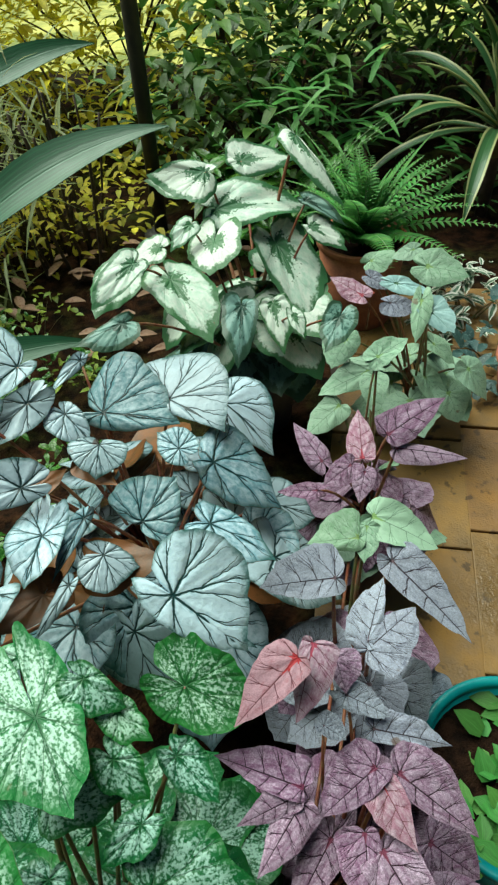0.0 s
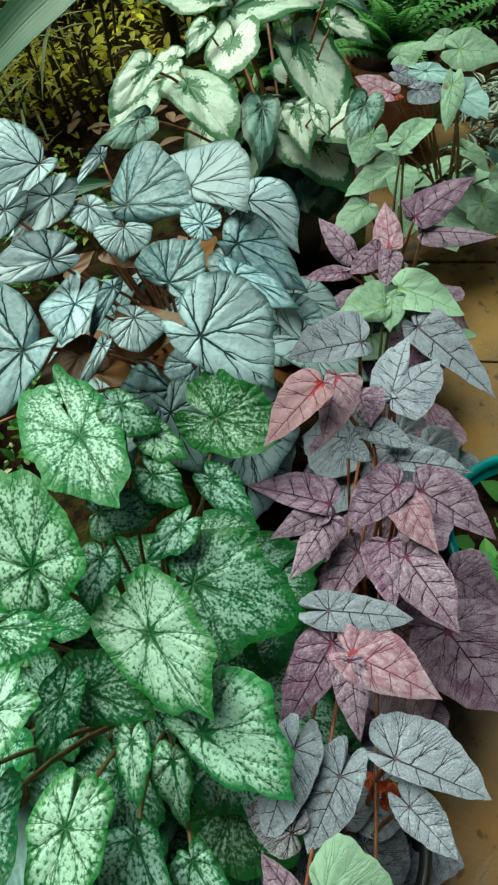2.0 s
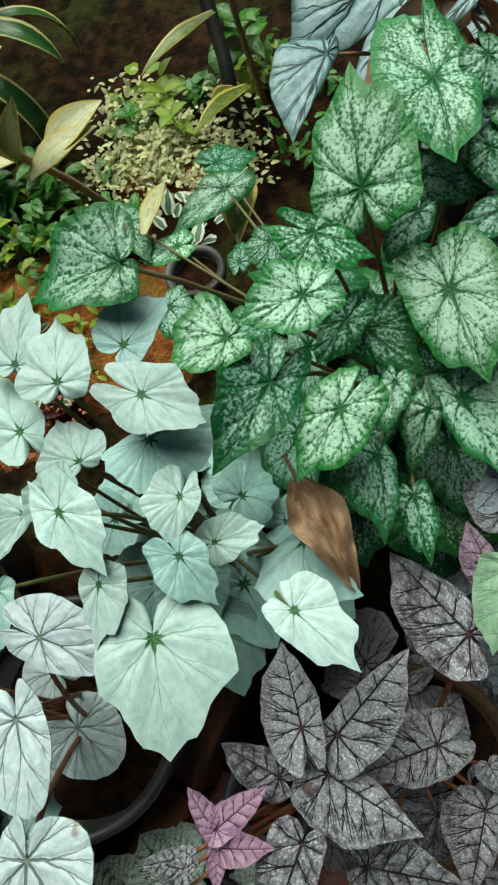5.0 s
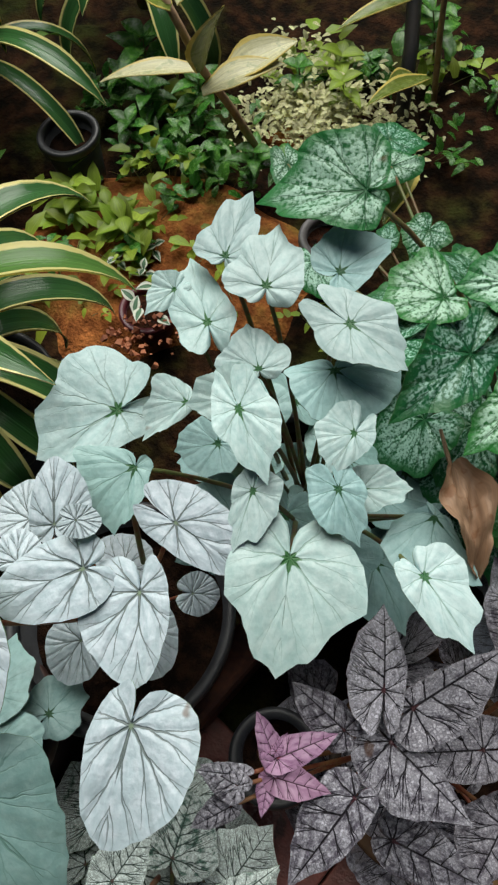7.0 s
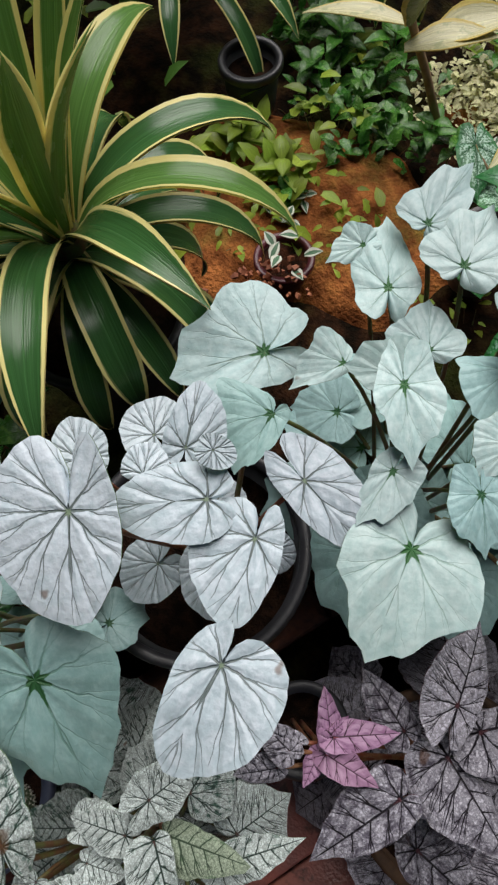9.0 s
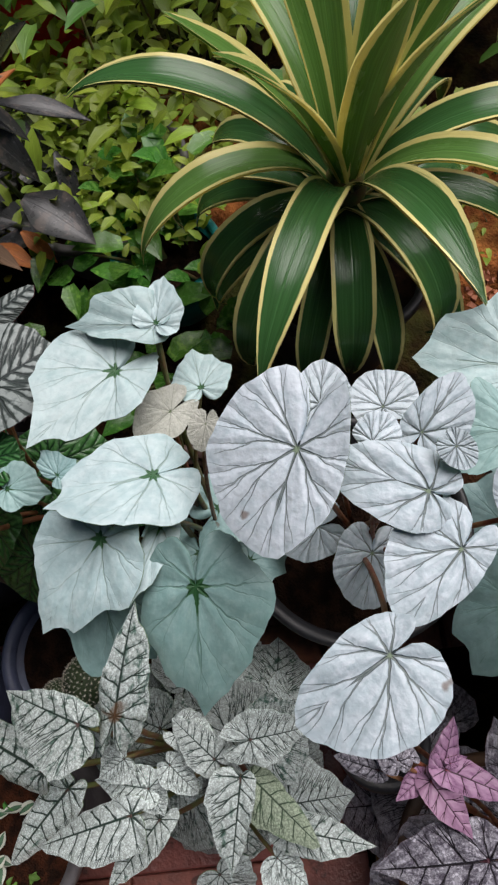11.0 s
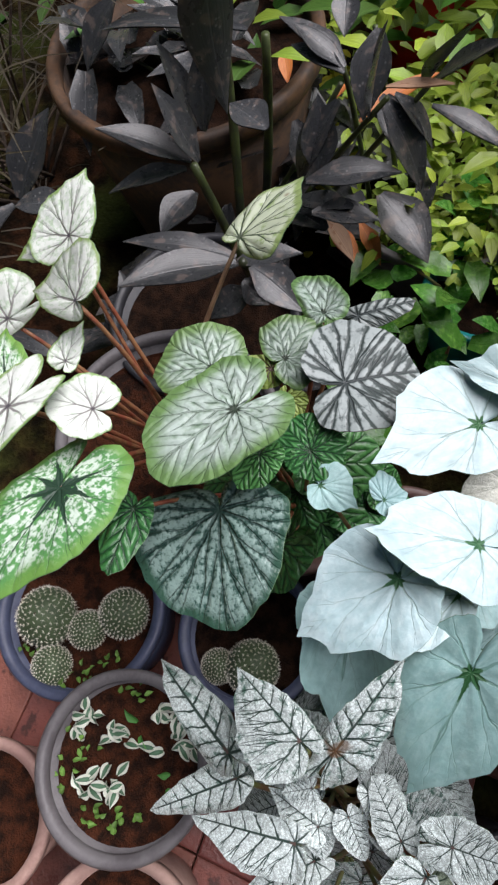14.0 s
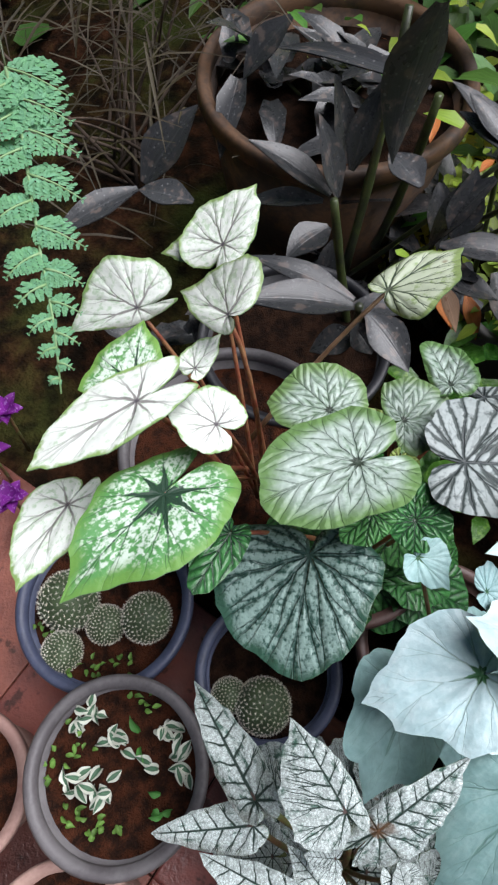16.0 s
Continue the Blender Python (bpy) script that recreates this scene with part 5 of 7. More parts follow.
leaf(silver_white_begonia, "silverw", -0.398, -0.467, 0.497, 166, 12, 2, 0.031, 0.019, 0.021)
leaf(silver_white_begonia, "silverw", -0.310, -0.344, 0.479, 7, 5, 5, 0.058, 0.031, 0.019, back=1.20)
leaf(silver_white_begonia, "silverw", -0.292, -0.394, 0.487, -47, -2, -3, 0.060, 0.020, 0.041, back=0.79)
leaf(silver_white_begonia, "silverw", -0.329, -0.408, 0.496, -117, 2, -7, 0.068, 0.029, 0.027, back=0.51)
leaf(silver_white_begonia, "silverw", -0.412, -0.415, 0.439, -164, 8, -0, 0.031, 0.024, 0.032, back=0.96)
leaf(silver_white_begonia, "silverw", -0.236, -0.451, 0.500, -62, -1, 3, 0.068, 0.046, 0.025, back=0.68)
leaf(silver_white_begonia, "mintwhite", -0.428, -0.303, 0.438, -111, -6, -14, 0.088, 0.032, 0.063, back=1.01)
leaf(silver_white_begonia, "silverw", -0.363, -0.487, 0.513, -28, -13, 10, 0.072, 0.034, 0.059, back=1.33)
fill(silver_white_begonia, "silverw", 4, 0.080, 0.290, 0.340, 0.045)

mint_begonia_broad = thing("begonia_plant", "begonia with broad mint and silver leaves", "begonia", "potted begonias")
ROOT[mint_begonia_broad] = (-0.360, -0.580, 0.200)
leaf(mint_begonia_broad, "mintwhite", -0.481, -0.577, 0.487, -95, 11, -16, 0.063, 0.014, 0.032, back=0.50)
leaf(mint_begonia_broad, "mintwhite", -0.482, -0.575, 0.488, 164, 16, 7, 0.039, 0.017, 0.020, back=0.50)
leaf(mint_begonia_broad, "mintwhite", -0.341, -0.590, 0.446, -24, 14, 0, 0.058, 0.018, 0.010, back=0.50)
leaf(mint_begonia_broad, "cream", -0.400, -0.546, 0.484, -18, -10, -6, 0.020, 0.010, 0.012)
leaf(mint_begonia_broad, "mintteal", -0.384, -0.704, 0.448, 79, -7, 7, 0.032, 0.024, 0.017, back=0.53)
leaf(mint_begonia_broad, "mintteal", -0.381, -0.656, 0.472, 127, 4, 8, 0.017, 0.022, 0.015)
leaf(mint_begonia_broad, "mintteal", -0.296, -0.569, 0.441, -6, -25, -5, 0.104, 0.056, 0.043, back=0.83)
leaf(mint_begonia_broad, "mintwhite", -0.374, -0.588, 0.466, -77, 21, 8, 0.078, 0.040, 0.036, back=0.97)
leaf(mint_begonia_broad, "mintwhite", -0.455, -0.610, 0.475, -46, 15, -8, 0.082, 0.034, 0.053, back=0.96)
leaf(mint_begonia_broad, "mintwhite", -0.336, -0.631, 0.455, -44, -12, 7, 0.084, 0.047, 0.048, back=0.69)
leaf(mint_begonia_broad, "mintwhite", -0.450, -0.552, 0.436, -172, -9, -1, 0.045, 0.025, 0.028, back=0.61)
leaf(mint_begonia_broad, "cream", -0.431, -0.577, 0.442, -53, 10, -17, 0.034, 0.019, 0.022, back=1.23)
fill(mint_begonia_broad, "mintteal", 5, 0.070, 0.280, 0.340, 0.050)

angel_begonia = thing("begonia_plant", "begonia with small white leaves and dark netted veins", "begonia", "potted begonias")
ROOT[angel_begonia] = (-0.160, -0.600, 0.150)
leaf(angel_begonia, "angel", -0.161, -0.630, 0.361, -103, -1, 5, 0.043, 0.015, 0.016)
leaf(angel_begonia, "angel", -0.161, -0.630, 0.361, 28, 5, -2, 0.022, 0.014, 0.013)
leaf(angel_begonia, "angel", -0.138, -0.625, 0.352, -45, 4, 5, 0.061, 0.015, 0.015)
leaf(angel_begonia, "angel", -0.178, -0.575, 0.381, -136, 0, 5, 0.045, 0.016, 0.015)
leaf(angel_begonia, "angel", -0.126, -0.528, 0.369, 74, 1, -6, 0.062, 0.014, 0.016)
leaf(angel_begonia, "angel", -0.107, -0.539, 0.360, 46, 4, -6, 0.028, 0.013, 0.021)
leaf(angel_begonia, "angel", -0.185, -0.643, 0.378, -60, 8, -1, 0.022, 0.016, 0.015)
leaf(angel_begonia, "angel", -0.197, -0.603, 0.376, 53, 4, -2, 0.039, 0.023, 0.010)
leaf(angel_begonia, "angel", -0.176, -0.612, 0.365, 43, 4, -2, 0.031, 0.012, 0.014)
leaf(angel_begonia, "angel", -0.215, -0.660, 0.427, -115, -8, 2, 0.067, 0.038, 0.015, back=1.02)
leaf(angel_begonia, "angel", -0.218, -0.636, 0.422, 161, 26, 3, 0.078, 0.014, 0.024, back=1.65)
leaf(angel_begonia, "angel", -0.182, -0.710, 0.367, -113, -24, -2, 0.119, 0.019, 0.022, back=0.61)
leaf(angel_begonia, "angel", -0.146, -0.642, 0.368, -78, -11, 10, 0.087, 0.026, 0.014, back=0.56)
leaf(angel_begonia, "angel", -0.164, -0.700, 0.339, -48, -16, -1, 0.094, 0.020, 0.018, back=0.47)
leaf(angel_begonia, "angel", -0.190, -0.546, 0.398, 95, 8, 2, 0.042, 0.021, 0.019, back=2.20)
leaf(angel_begonia, "angel", -0.166, -0.556, 0.392, -13, -1, -1, 0.065, 0.012, 0.024, back=0.35)
leaf(angel_begonia, "angelgreen", -0.164, -0.549, 0.384, 44, 12, -8, 0.065, 0.012, 0.022, back=0.35)
fill(angel_begonia, "angel", 22, 0.120, 0.170, 0.280, 0.060)

striped_begonia = thing("begonia_plant", "begonia with puckered green and silver striped leaves", "begonia", "potted begonias")
ROOT[striped_begonia] = (-0.430, -0.740, 0.220)
leaf(striped_begonia, "yellowgreen", -0.470, -0.776, 0.437, -79, 7, -14, 0.049, 0.019, 0.011, back=0.57)
leaf(striped_begonia, "zebra", -0.534, -0.723, 0.445, 118, 15, 14, 0.048, 0.009, 0.014, back=0.50)
leaf(striped_begonia, "dkgreen", -0.406, -0.719, 0.452, -115, 8, -5, 0.032, 0.021, 0.028, back=1.49)
leaf(striped_begonia, "dkgreen", -0.407, -0.718, 0.451, 84, -6, 9, 0.028, 0.018, 0.019)
leaf(striped_begonia, "yellowgreen", -0.445, -0.754, 0.444, 6, -12, -6, 0.026, 0.019, 0.007)
leaf(striped_begonia, "dkgreen", -0.318, -0.825, 0.463, 6, 12, -3, 0.051, 0.017, 0.020, back=0.50)
leaf(striped_begonia, "dkgreen", -0.383, -0.748, 0.479, -16, -6, -10, 0.029, 0.019, 0.013)
leaf(striped_begonia, "striped", -0.405, -0.774, 0.493, -34, 5, 16, 0.076, 0.048, 0.052, back=1.01)
leaf(striped_begonia, "dkstriped", -0.343, -0.771, 0.439, 23, -4, 16, 0.089, 0.056, 0.075, back=0.47)
leaf(striped_begonia, "zebra", -0.463, -0.711, 0.463, 121, 2, -3, 0.058, 0.058, 0.047, back=0.95)
leaf(striped_begonia, "striped", -0.450, -0.820, 0.449, -71, -3, 4, 0.052, 0.027, 0.044, back=1.13)
leaf(striped_begonia, "striped", -0.478, -0.767, 0.445, 137, 7, -5, 0.047, 0.040, 0.033, back=0.53)
leaf(striped_begonia, "striped", -0.528, -0.750, 0.446, -135, -13, -12, 0.064, 0.014, 0.025, back=0.35)
leaf(striped_begonia, "stalkleaf", -0.559, -0.834, 0.478, 158, 14, -22, 0.074, 0.026, 0.051, back=0.35, root=(-0.460, -0.900, 0.260), lift=0.60)
fill(striped_begonia, "dkgreen", 16, 0.100, 0.280, 0.370, 0.050)

white_rex = thing("begonia_plant", "rex begonia with white leaves on red stalks", "begonia", "potted begonias")
ROOT[white_rex] = (-0.440, -0.880, 0.220)
leaf(white_rex, "rexwhite", -0.510, -0.976, 0.480, -54, 3, -22, 0.047, 0.013, 0.019, back=0.50)
leaf(white_rex, "rexwhite", -0.403, -0.917, 0.489, 179, 13, 11, 0.035, 0.015, 0.010, back=0.63)
leaf(white_rex, "rexstar", -0.311, -0.877, 0.480, -5, 17, 11, 0.097, 0.056, 0.043, back=1.23)
leaf(white_rex, "rexwhite", -0.348, -0.924, 0.514, -19, 7, 7, 0.089, 0.027, 0.032, back=1.14)
leaf(white_rex, "rexstar", -0.360, -0.939, 0.502, -146, 5, -11, 0.060, 0.044, 0.022, back=0.35)
leaf(white_rex, "rexwhite", -0.371, -0.873, 0.496, -85, 7, 2, 0.044, 0.026, 0.029, back=0.94)
leaf(white_rex, "rexwhite", -0.507, -0.965, 0.497, -175, 26, -13, 0.058, 0.044, 0.024, back=1.11)
leaf(white_rex, "rexwhite", -0.434, -0.906, 0.530, -96, -12, -20, 0.056, 0.015, 0.046, back=0.46)
leaf(white_rex, "rexwhite", -0.435, -1.006, 0.460, -39, -5, -19, 0.063, 0.012, 0.050, back=1.35)
leaf(white_rex, "rexwhite", -0.269, -0.941, 0.452, 13, 19, 12, 0.074, 0.023, 0.034, back=0.98)

far_cane = thing("begonia_plant", "cane begonia with pink and pale green leaves on red stems", "begonia", "potted begonias")
ROOT[far_cane] = (0.300, 1.020, 0.100)
leaf(far_cane, "lilac", 0.181, 1.021, 0.402, -34, -14, 28, 0.042, 0.017, 0.017)
leaf(far_cane, "pink", 0.162, 0.986, 0.387, 143, 15, -26, 0.072, 0.022, 0.021)
leaf(far_cane, "lilac", 0.194, 0.892, 0.431, -16, -2, 30, 0.048, 0.015, 0.026)
leaf(far_cane, "palegreen", 0.185, 1.059, 0.415, 15, 14, 29, 0.051, 0.016, 0.031)
leaf(far_cane, "palegreen", 0.269, 0.972, 0.448, -20, -3, 31, 0.073, 0.037, 0.036)
leaf(far_cane, "palegreen", 0.261, 1.055, 0.435, -171, -14, -29, 0.043, 0.019, 0.015)
leaf(far_cane, "mintteal", 0.258, 0.876, 0.421, -49, -17, 25, 0.056, 0.032, 0.019)
leaf(far_cane, "mintteal", 0.213, 0.951, 0.431, -22, -5, 30, 0.064, 0.015, 0.019)
leaf(far_cane, "palegreen", 0.245, 0.891, 0.433, -105, -30, 0, 0.073, 0.020, 0.016)
leaf(far_cane, "palegreen", 0.119, 0.856, 0.387, -124, -26, -12, 0.057, 0.025, 0.036)
fill(far_cane, "palegreen", 14, 0.120, 0.160, 0.270, 0.075)

# ---- pots ----
pot("plastic_pot", -0.04, 1.09, 0.19, 0.095, PLASTIC_BLACK, "black plastic pot under the tall rex begonia")
pot("plastic_pot", -0.19, 0.53, 0.20, 0.125, PLASTIC_BLACK, "black plastic pot under the silver begonia")
pot("plastic_pot", -0.19, 0.05, 0.20, 0.125, PLASTIC_BLACK, "black plastic pot under the splashed begonia")
pot("plastic_pot", 0.14, 0.64, 0.17, 0.085, PLASTIC_BROWN, "brown plastic pot beside the tiled path")
pot("plastic_pot", 0.09, 0.36, 0.17, 0.085, PLASTIC_BLACK, "black plastic pot beside the tiled path")
pot("plastic_pot", 0.05, 0.14, 0.16, 0.09, PLASTIC_BLACK, "black plastic pot under the purple begonia")
pot("plastic_pot", 0.0, -0.10, 0.16, 0.085, PLASTIC_BLACK, "black plastic pot under the lilac begonia")
pot("terracotta_pot", -0.02, -0.33, 0.14, 0.105, TERRA_OLD, "old dark terracotta pot under the netted begonia")
pot("plastic_pot", -0.15, -0.43, 0.16, 0.05, PLASTIC_BLACK, "small black pot with a young pink begonia")
pot("plastic_pot", -0.30, -0.21, 0.20, 0.125, PLASTIC_BLACK, "black plastic pot under the mint begonia")
pot("plastic_pot", -0.361, -0.432, 0.25, 0.121, PLASTIC_BLACK, "wide black plastic pot under the silver-white begonia", depth=0.05)
pot("plastic_pot", -0.40, -0.62, 0.21, 0.09, PLASTIC_BROWN, "brown plastic pot under the broad mint begonia")
pot("plastic_pot", -0.16, -0.60, 0.15, 0.085, PLASTIC_BLACK, "black plastic pot under the white netted begonia")
pot("plastic_pot", -0.425, -0.755, 0.25, 0.088, PLASTIC_BROWN, "brown plastic pot under the striped begonia")
pot("plastic_pot", -0.46, -0.93, 0.22, 0.14, PLASTIC_GREY, "dark grey plastic pot under the white rex begonia", soil=SOIL_RED)
pot("plastic_pot", -0.231, -0.955, 0.17, 0.103, PLASTIC_BLUE, "blue-grey plastic pot with small round cacti", soil=SOIL_RED, depth=0.028)
pot("plastic_pot", -0.108, -0.828, 0.20, 0.093, PLASTIC_GREY, "grey plastic pot with variegated seedlings", depth=0.03, soil=SOIL_RED)
pot("terracotta_pot", 0.016, -0.972, 0.14, 0.085, TERRA_PINK, "pale pink clay pot with bare wet soil", depth=0.03, soil=SOIL_RED)
pot("terracotta_pot", 0.06, -0.775, 0.14, 0.087, TERRA_PINK, "pale clay pot with bare soil beside the seedlings", depth=0.03, soil=SOIL_RED)
pot("plastic_pot", -0.275, -0.755, 0.17, 0.082, PLASTIC_BLUE, "blue-grey plastic pot with cacti in the shade", depth=0.03)
# Dark soil set high stands in for the shaded inside of this pot.
pot("terracotta_pot", -1.0, -1.126, 0.30, 0.205, TERRA_OLD, "large old terracotta pot with a brown rim", depth=0.05, lip=0.013)
pot("plastic_pot", -0.64, -0.96, 0.2, 0.13, PLASTIC_BLACK, "black plastic pot under the bronze-leaved plant")
pot("plastic_pot", -0.98, -0.72, 0.14, 0.15, PLASTIC_GREY, "wide grey pot full of fresh green seedlings")
pot("plastic_pot", -0.83, -0.62, 0.12, 0.085, PLASTIC_TEAL, "teal plastic pot with deep green leaves")
pot("plastic_pot", -0.714, -0.387, 0.2, 0.12, PLASTIC_BLACK, "black plastic pot under the yellow-edged agave")
pot("plastic_pot", -0.74, -0.08, 0.05, 0.05, PLASTIC_MAROON, "small maroon plastic pot with white-edged seedlings", soil=SOIL_RED, depth=0.012, lip=0.005)
pot("plastic_pot", -1.093, 0.072, 0.1, 0.058, PLASTIC_BLACK, "small black plastic pot with bare soil")
pot("terracotta_pot", 0.60, 1.114, 0.12, 0.10, TERRACOTTA, "small terracotta pot with soil on the tiled path")
pot("terracotta_pot", 0.236, 1.49, 0.24, 0.12, TERRACOTTA, "terracotta pot under the fern")
pot("plastic_pot", 0.275, 0.24, 0.18, 0.123, PLASTIC_TEAL, "teal plastic bowl with small green leaves", taper=0.8, depth=0.03)

# ---- clay kerb ----
def kerb(a, b, count, half, top):
    """A row of clay kerb stones with worn edges from a towards b."""
    ob = thing("kerb", "dark red clay kerb stones beside the pots", "kerb", kind="structure")
    a, b = np.array(a), np.array(b)
    d = (b - a) / count
    u = d / np.linalg.norm(d)
    s = np.array([-u[1], u[0]])
    for i in range(count):
        p, q = a + d * i + u * 0.003, a + d * (i + 1) - u * 0.003
        verts, faces = [], []
        for r, e, z in ((half, 0.0, 0.0), (half, 0.0, top - 0.010), (half - 0.003, 0.003, top - 0.003), (half - 0.010, 0.008, top)):
            verts += [(*(p - s * r + u * e), z), (*(p + s * r + u * e), z), (*(q + s * r - u * e), z), (*(q - s * r - u * e), z)]
        for j in range(3):
            for k in range(4):
                faces.append((j * 4 + k, j * 4 + 4 + k, j * 4 + 4 + (k + 1) % 4, j * 4 + (k + 1) % 4))
        part("stone", verts, faces + [(15, 14, 13, 12)], [TERRA_DARK], ob, smooth=False)


kerb((-0.260, -0.760), (-0.255, -0.191), 4, 0.024, 0.11)

# ---- yellow-edged agave ----
agave = thing("agave", "large agave with yellow-edged dark green strap leaves", "agave", "agaves", (-0.714, -0.387, 0.275))
AG = np.random.default_rng(11)


def agave_leaf(head, rise, length, width, bow, twist=0.0, up=0.03, material=AGAVE):
    h = radians(head)
    v, f, uv = strap((0.012 * math.cos(h), 0.012 * math.sin(h), up), head, rise, length, width, bow, AG, 18, 0.3, 0.62, twist, 0.003, 0.62)
    part("leaf", v, f, [material], agave, "", uv)


for i in range(12):
    agave_leaf(15 + i * 30 + AG.uniform(-7, 7), 18 + AG.uniform(-6, 6), AG.uniform(0.20, 0.25), AG.uniform(0.036, 0.044), AG.uniform(115, 140), AG.uniform(-0.2, 0.2), 0.02)
for i in range(11):
    agave_leaf(i * 32.7 + AG.uniform(-7, 7), 42 + AG.uniform(-6, 6), AG.uniform(0.24, 0.29), AG.uniform(0.038, 0.046), AG.uniform(135, 175), AG.uniform(-0.25, 0.25), 0.04)
for i in range(9):
    agave_leaf(10 + i * 40 + AG.uniform(-8, 8), 60 + AG.uniform(-6, 6), AG.uniform(0.28, 0.34), AG.uniform(0.038, 0.046), AG.uniform(80, 160), AG.uniform(-0.3, 0.3), 0.055, AGAVE_PALE if i % 2 else AGAVE)
for i in range(9):
    agave_leaf(i * 40 + AG.uniform(-8, 8), 74 + AG.uniform(-6, 6), AG.uniform(0.27, 0.34), AG.uniform(0.034, 0.042), AG.uniform(10, 40), AG.uniform(-0.3, 0.3), 0.07, AGAVE_PALE)
v, f = lathe([(0.004, -0.10), (0.03, -0.09), (0.034, 0.0), (0.022, 0.07), (0.003, 0.1)], 16)
part("core", v, f, [STALK_GREEN], agave)
rosette("agave", "smaller yellow-edged agave in the shade", "agave", -1.34, 0.06, 0.12, 22, 0.27, 0.036, AGAVE, 15, 80, 100, 5, group="agaves")
rosette("agave", "yellow-edged agave with glossy arching leaves in the shade", "agave", -1.27, 0.44, 0.12, 20, 0.27, 0.046, AGAVE, 15, 78, 130, 8, group="agaves")


# ---- bronze-leaved plants ----
bronze = thing("bronze_plant", "dark bronze-leaved plant with thick green canes", "plant", "bronze plants")
bronzeb = thing("bronze_plant", "dark bronze-leaved plant with dry orange leaf tips", "plant", "bronze plants")
bronzec = thing("bronze_plant", "dark glossy bronze-leaved plant behind the pots", "plant", "bronze plants")


def cane(plant, a, b, r=0.007, name="cane", mat=None):
    pts = bend(a, b, 0.55, 9, RNG)
    radii = np.linspace(r, r * 0.75, 9) * (1 + 0.12 * (np.arange(9) % 3 == 0))
    v, f = tube(pts, radii, 9)
    part(name, v, f, [mat or CANE_GREEN], plant)
oval(bronze, BRONZE, (-0.733, -0.982, 0.360), (-0.711, -1.081, 0.400), 0.040, 20)
oval(bronze, BRONZE, (-0.734, -0.973, 0.360), (-0.747, -1.016, 0.440), 0.033, 15)
oval(bronze, BRONZE, (-0.766, -0.983, 0.380), (-0.784, -1.022, 0.460), 0.031, 15)
oval(bronze, BRONZE, (-0.760, -0.973, 0.380), (-0.806, -0.974, 0.460), 0.034, 15)
oval(bronze, BRONZE, (-0.690, -0.895, 0.620), (-0.701, -0.904, 0.460), 0.050, 40)
oval(bronze, BRONZE, (-0.738, -0.884, 0.420), (-0.762, -0.934, 0.420), 0.042, 10)
oval(bronze, BRONZE, (-0.627, -0.885, 0.340), (-0.542, -0.980, 0.370), 0.044, 25)
oval(bronze, BRONZE, (-0.635, -0.889, 0.340), (-0.610, -1.013, 0.350), 0.032, 25)
oval(bronze, BRONZE, (-0.628, -0.868, 0.340), (-0.601, -0.799, 0.320), 0.044, 25)
oval(bronze, BRONZE, (-0.691, -0.958, 0.360), (-0.632, -0.976, 0.350), 0.042, 30)
oval(bronze, BRONZE, (-0.729, -0.988, 0.350), (-0.686, -1.076, 0.330), 0.034, 20)
oval(bronze, BRONZE, (-0.685, -1.234, 0.280), (-0.784, -1.213, 0.340), 0.068, 15)
oval(bronze, BRONZE, (-0.673, -1.236, 0.280), (-0.558, -1.288, 0.260), 0.042, 20)
oval(bronze, BRONZE, (-0.680, -1.147, 0.300), (-0.664, -1.223, 0.290), 0.041, 20)
oval(bronze, BRONZE, (-0.795, -0.920, 0.480), (-0.807, -1.103, 0.440), 0.027, 25)
oval(bronze, BRONZE, (-0.925, -1.162, 0.400), (-0.862, -1.192, 0.340), 0.046, 25)
oval(bronze, BRONZE, (-0.625, -0.870, 0.300), (-0.587, -0.909, 0.280), 0.039, 25)
oval(bronze, BRONZE, (-0.729, -0.817, 0.300), (-0.763, -0.889, 0.280), 0.041, 25)
oval(bronzeb, BRONZE, (-0.803, -0.793, 0.400), (-0.804, -0.782, 0.500), 0.044, 10)
oval(bronzeb, BRONZE, (-0.834, -0.747, 0.420), (-0.797, -0.699, 0.520), 0.040, 10)
oval(bronzeb, BRONZE, (-0.836, -0.740, 0.420), (-0.827, -0.677, 0.480), 0.035, 15)
oval(bronzeb, BRONZE, (-0.792, -0.824, 0.420), (-0.754, -0.854, 0.330), 0.041, 45)
oval(bronzeb, BRONZE, (-0.808, -0.785, 0.420), (-0.784, -0.728, 0.330), 0.041, 35)
oval(bronzeb, BRONZE, (-0.795, -0.730, 0.430), (-0.785, -0.645, 0.400), 0.024, 20)
oval(bronzeb, BRONZE, (-0.814, -0.772, 0.420), (-0.814, -0.727, 0.360), 0.030, 30)
oval(bronzeb, BRONZE, (-0.840, -0.834, 0.420), (-0.865, -0.898, 0.440), 0.033, 15)
oval(bronzeb, BRONZE, (-0.832, -0.832, 0.420), (-0.858, -0.900, 0.420), 0.024, 25)
oval(bronzeb, BRONZE, (-0.820, -0.886, 0.360), (-0.786, -0.855, 0.300), 0.040, 30)
oval(bronzeb, BRONZE, (-0.742, -0.790, 0.330), (-0.752, -0.877, 0.300), 0.033, 20)
oval(bronzeb, BRONZE, (-0.635, -0.889, 0.330), (-0.665, -0.824, 0.330), 0.037, 25)
oval(bronzeb, BRONZE, (-0.620, -0.878, 0.320), (-0.612, -0.846, 0.300), 0.038, 25)
oval(bronzeb, BRONZE, (-0.850, -0.785, 0.240), (-0.792, -0.702, 0.200), 0.068, 30)
oval(bronzeb, DEADLEAF, (-0.761, -0.829, 0.280), (-0.738, -0.786, 0.240), 0.025, 20)
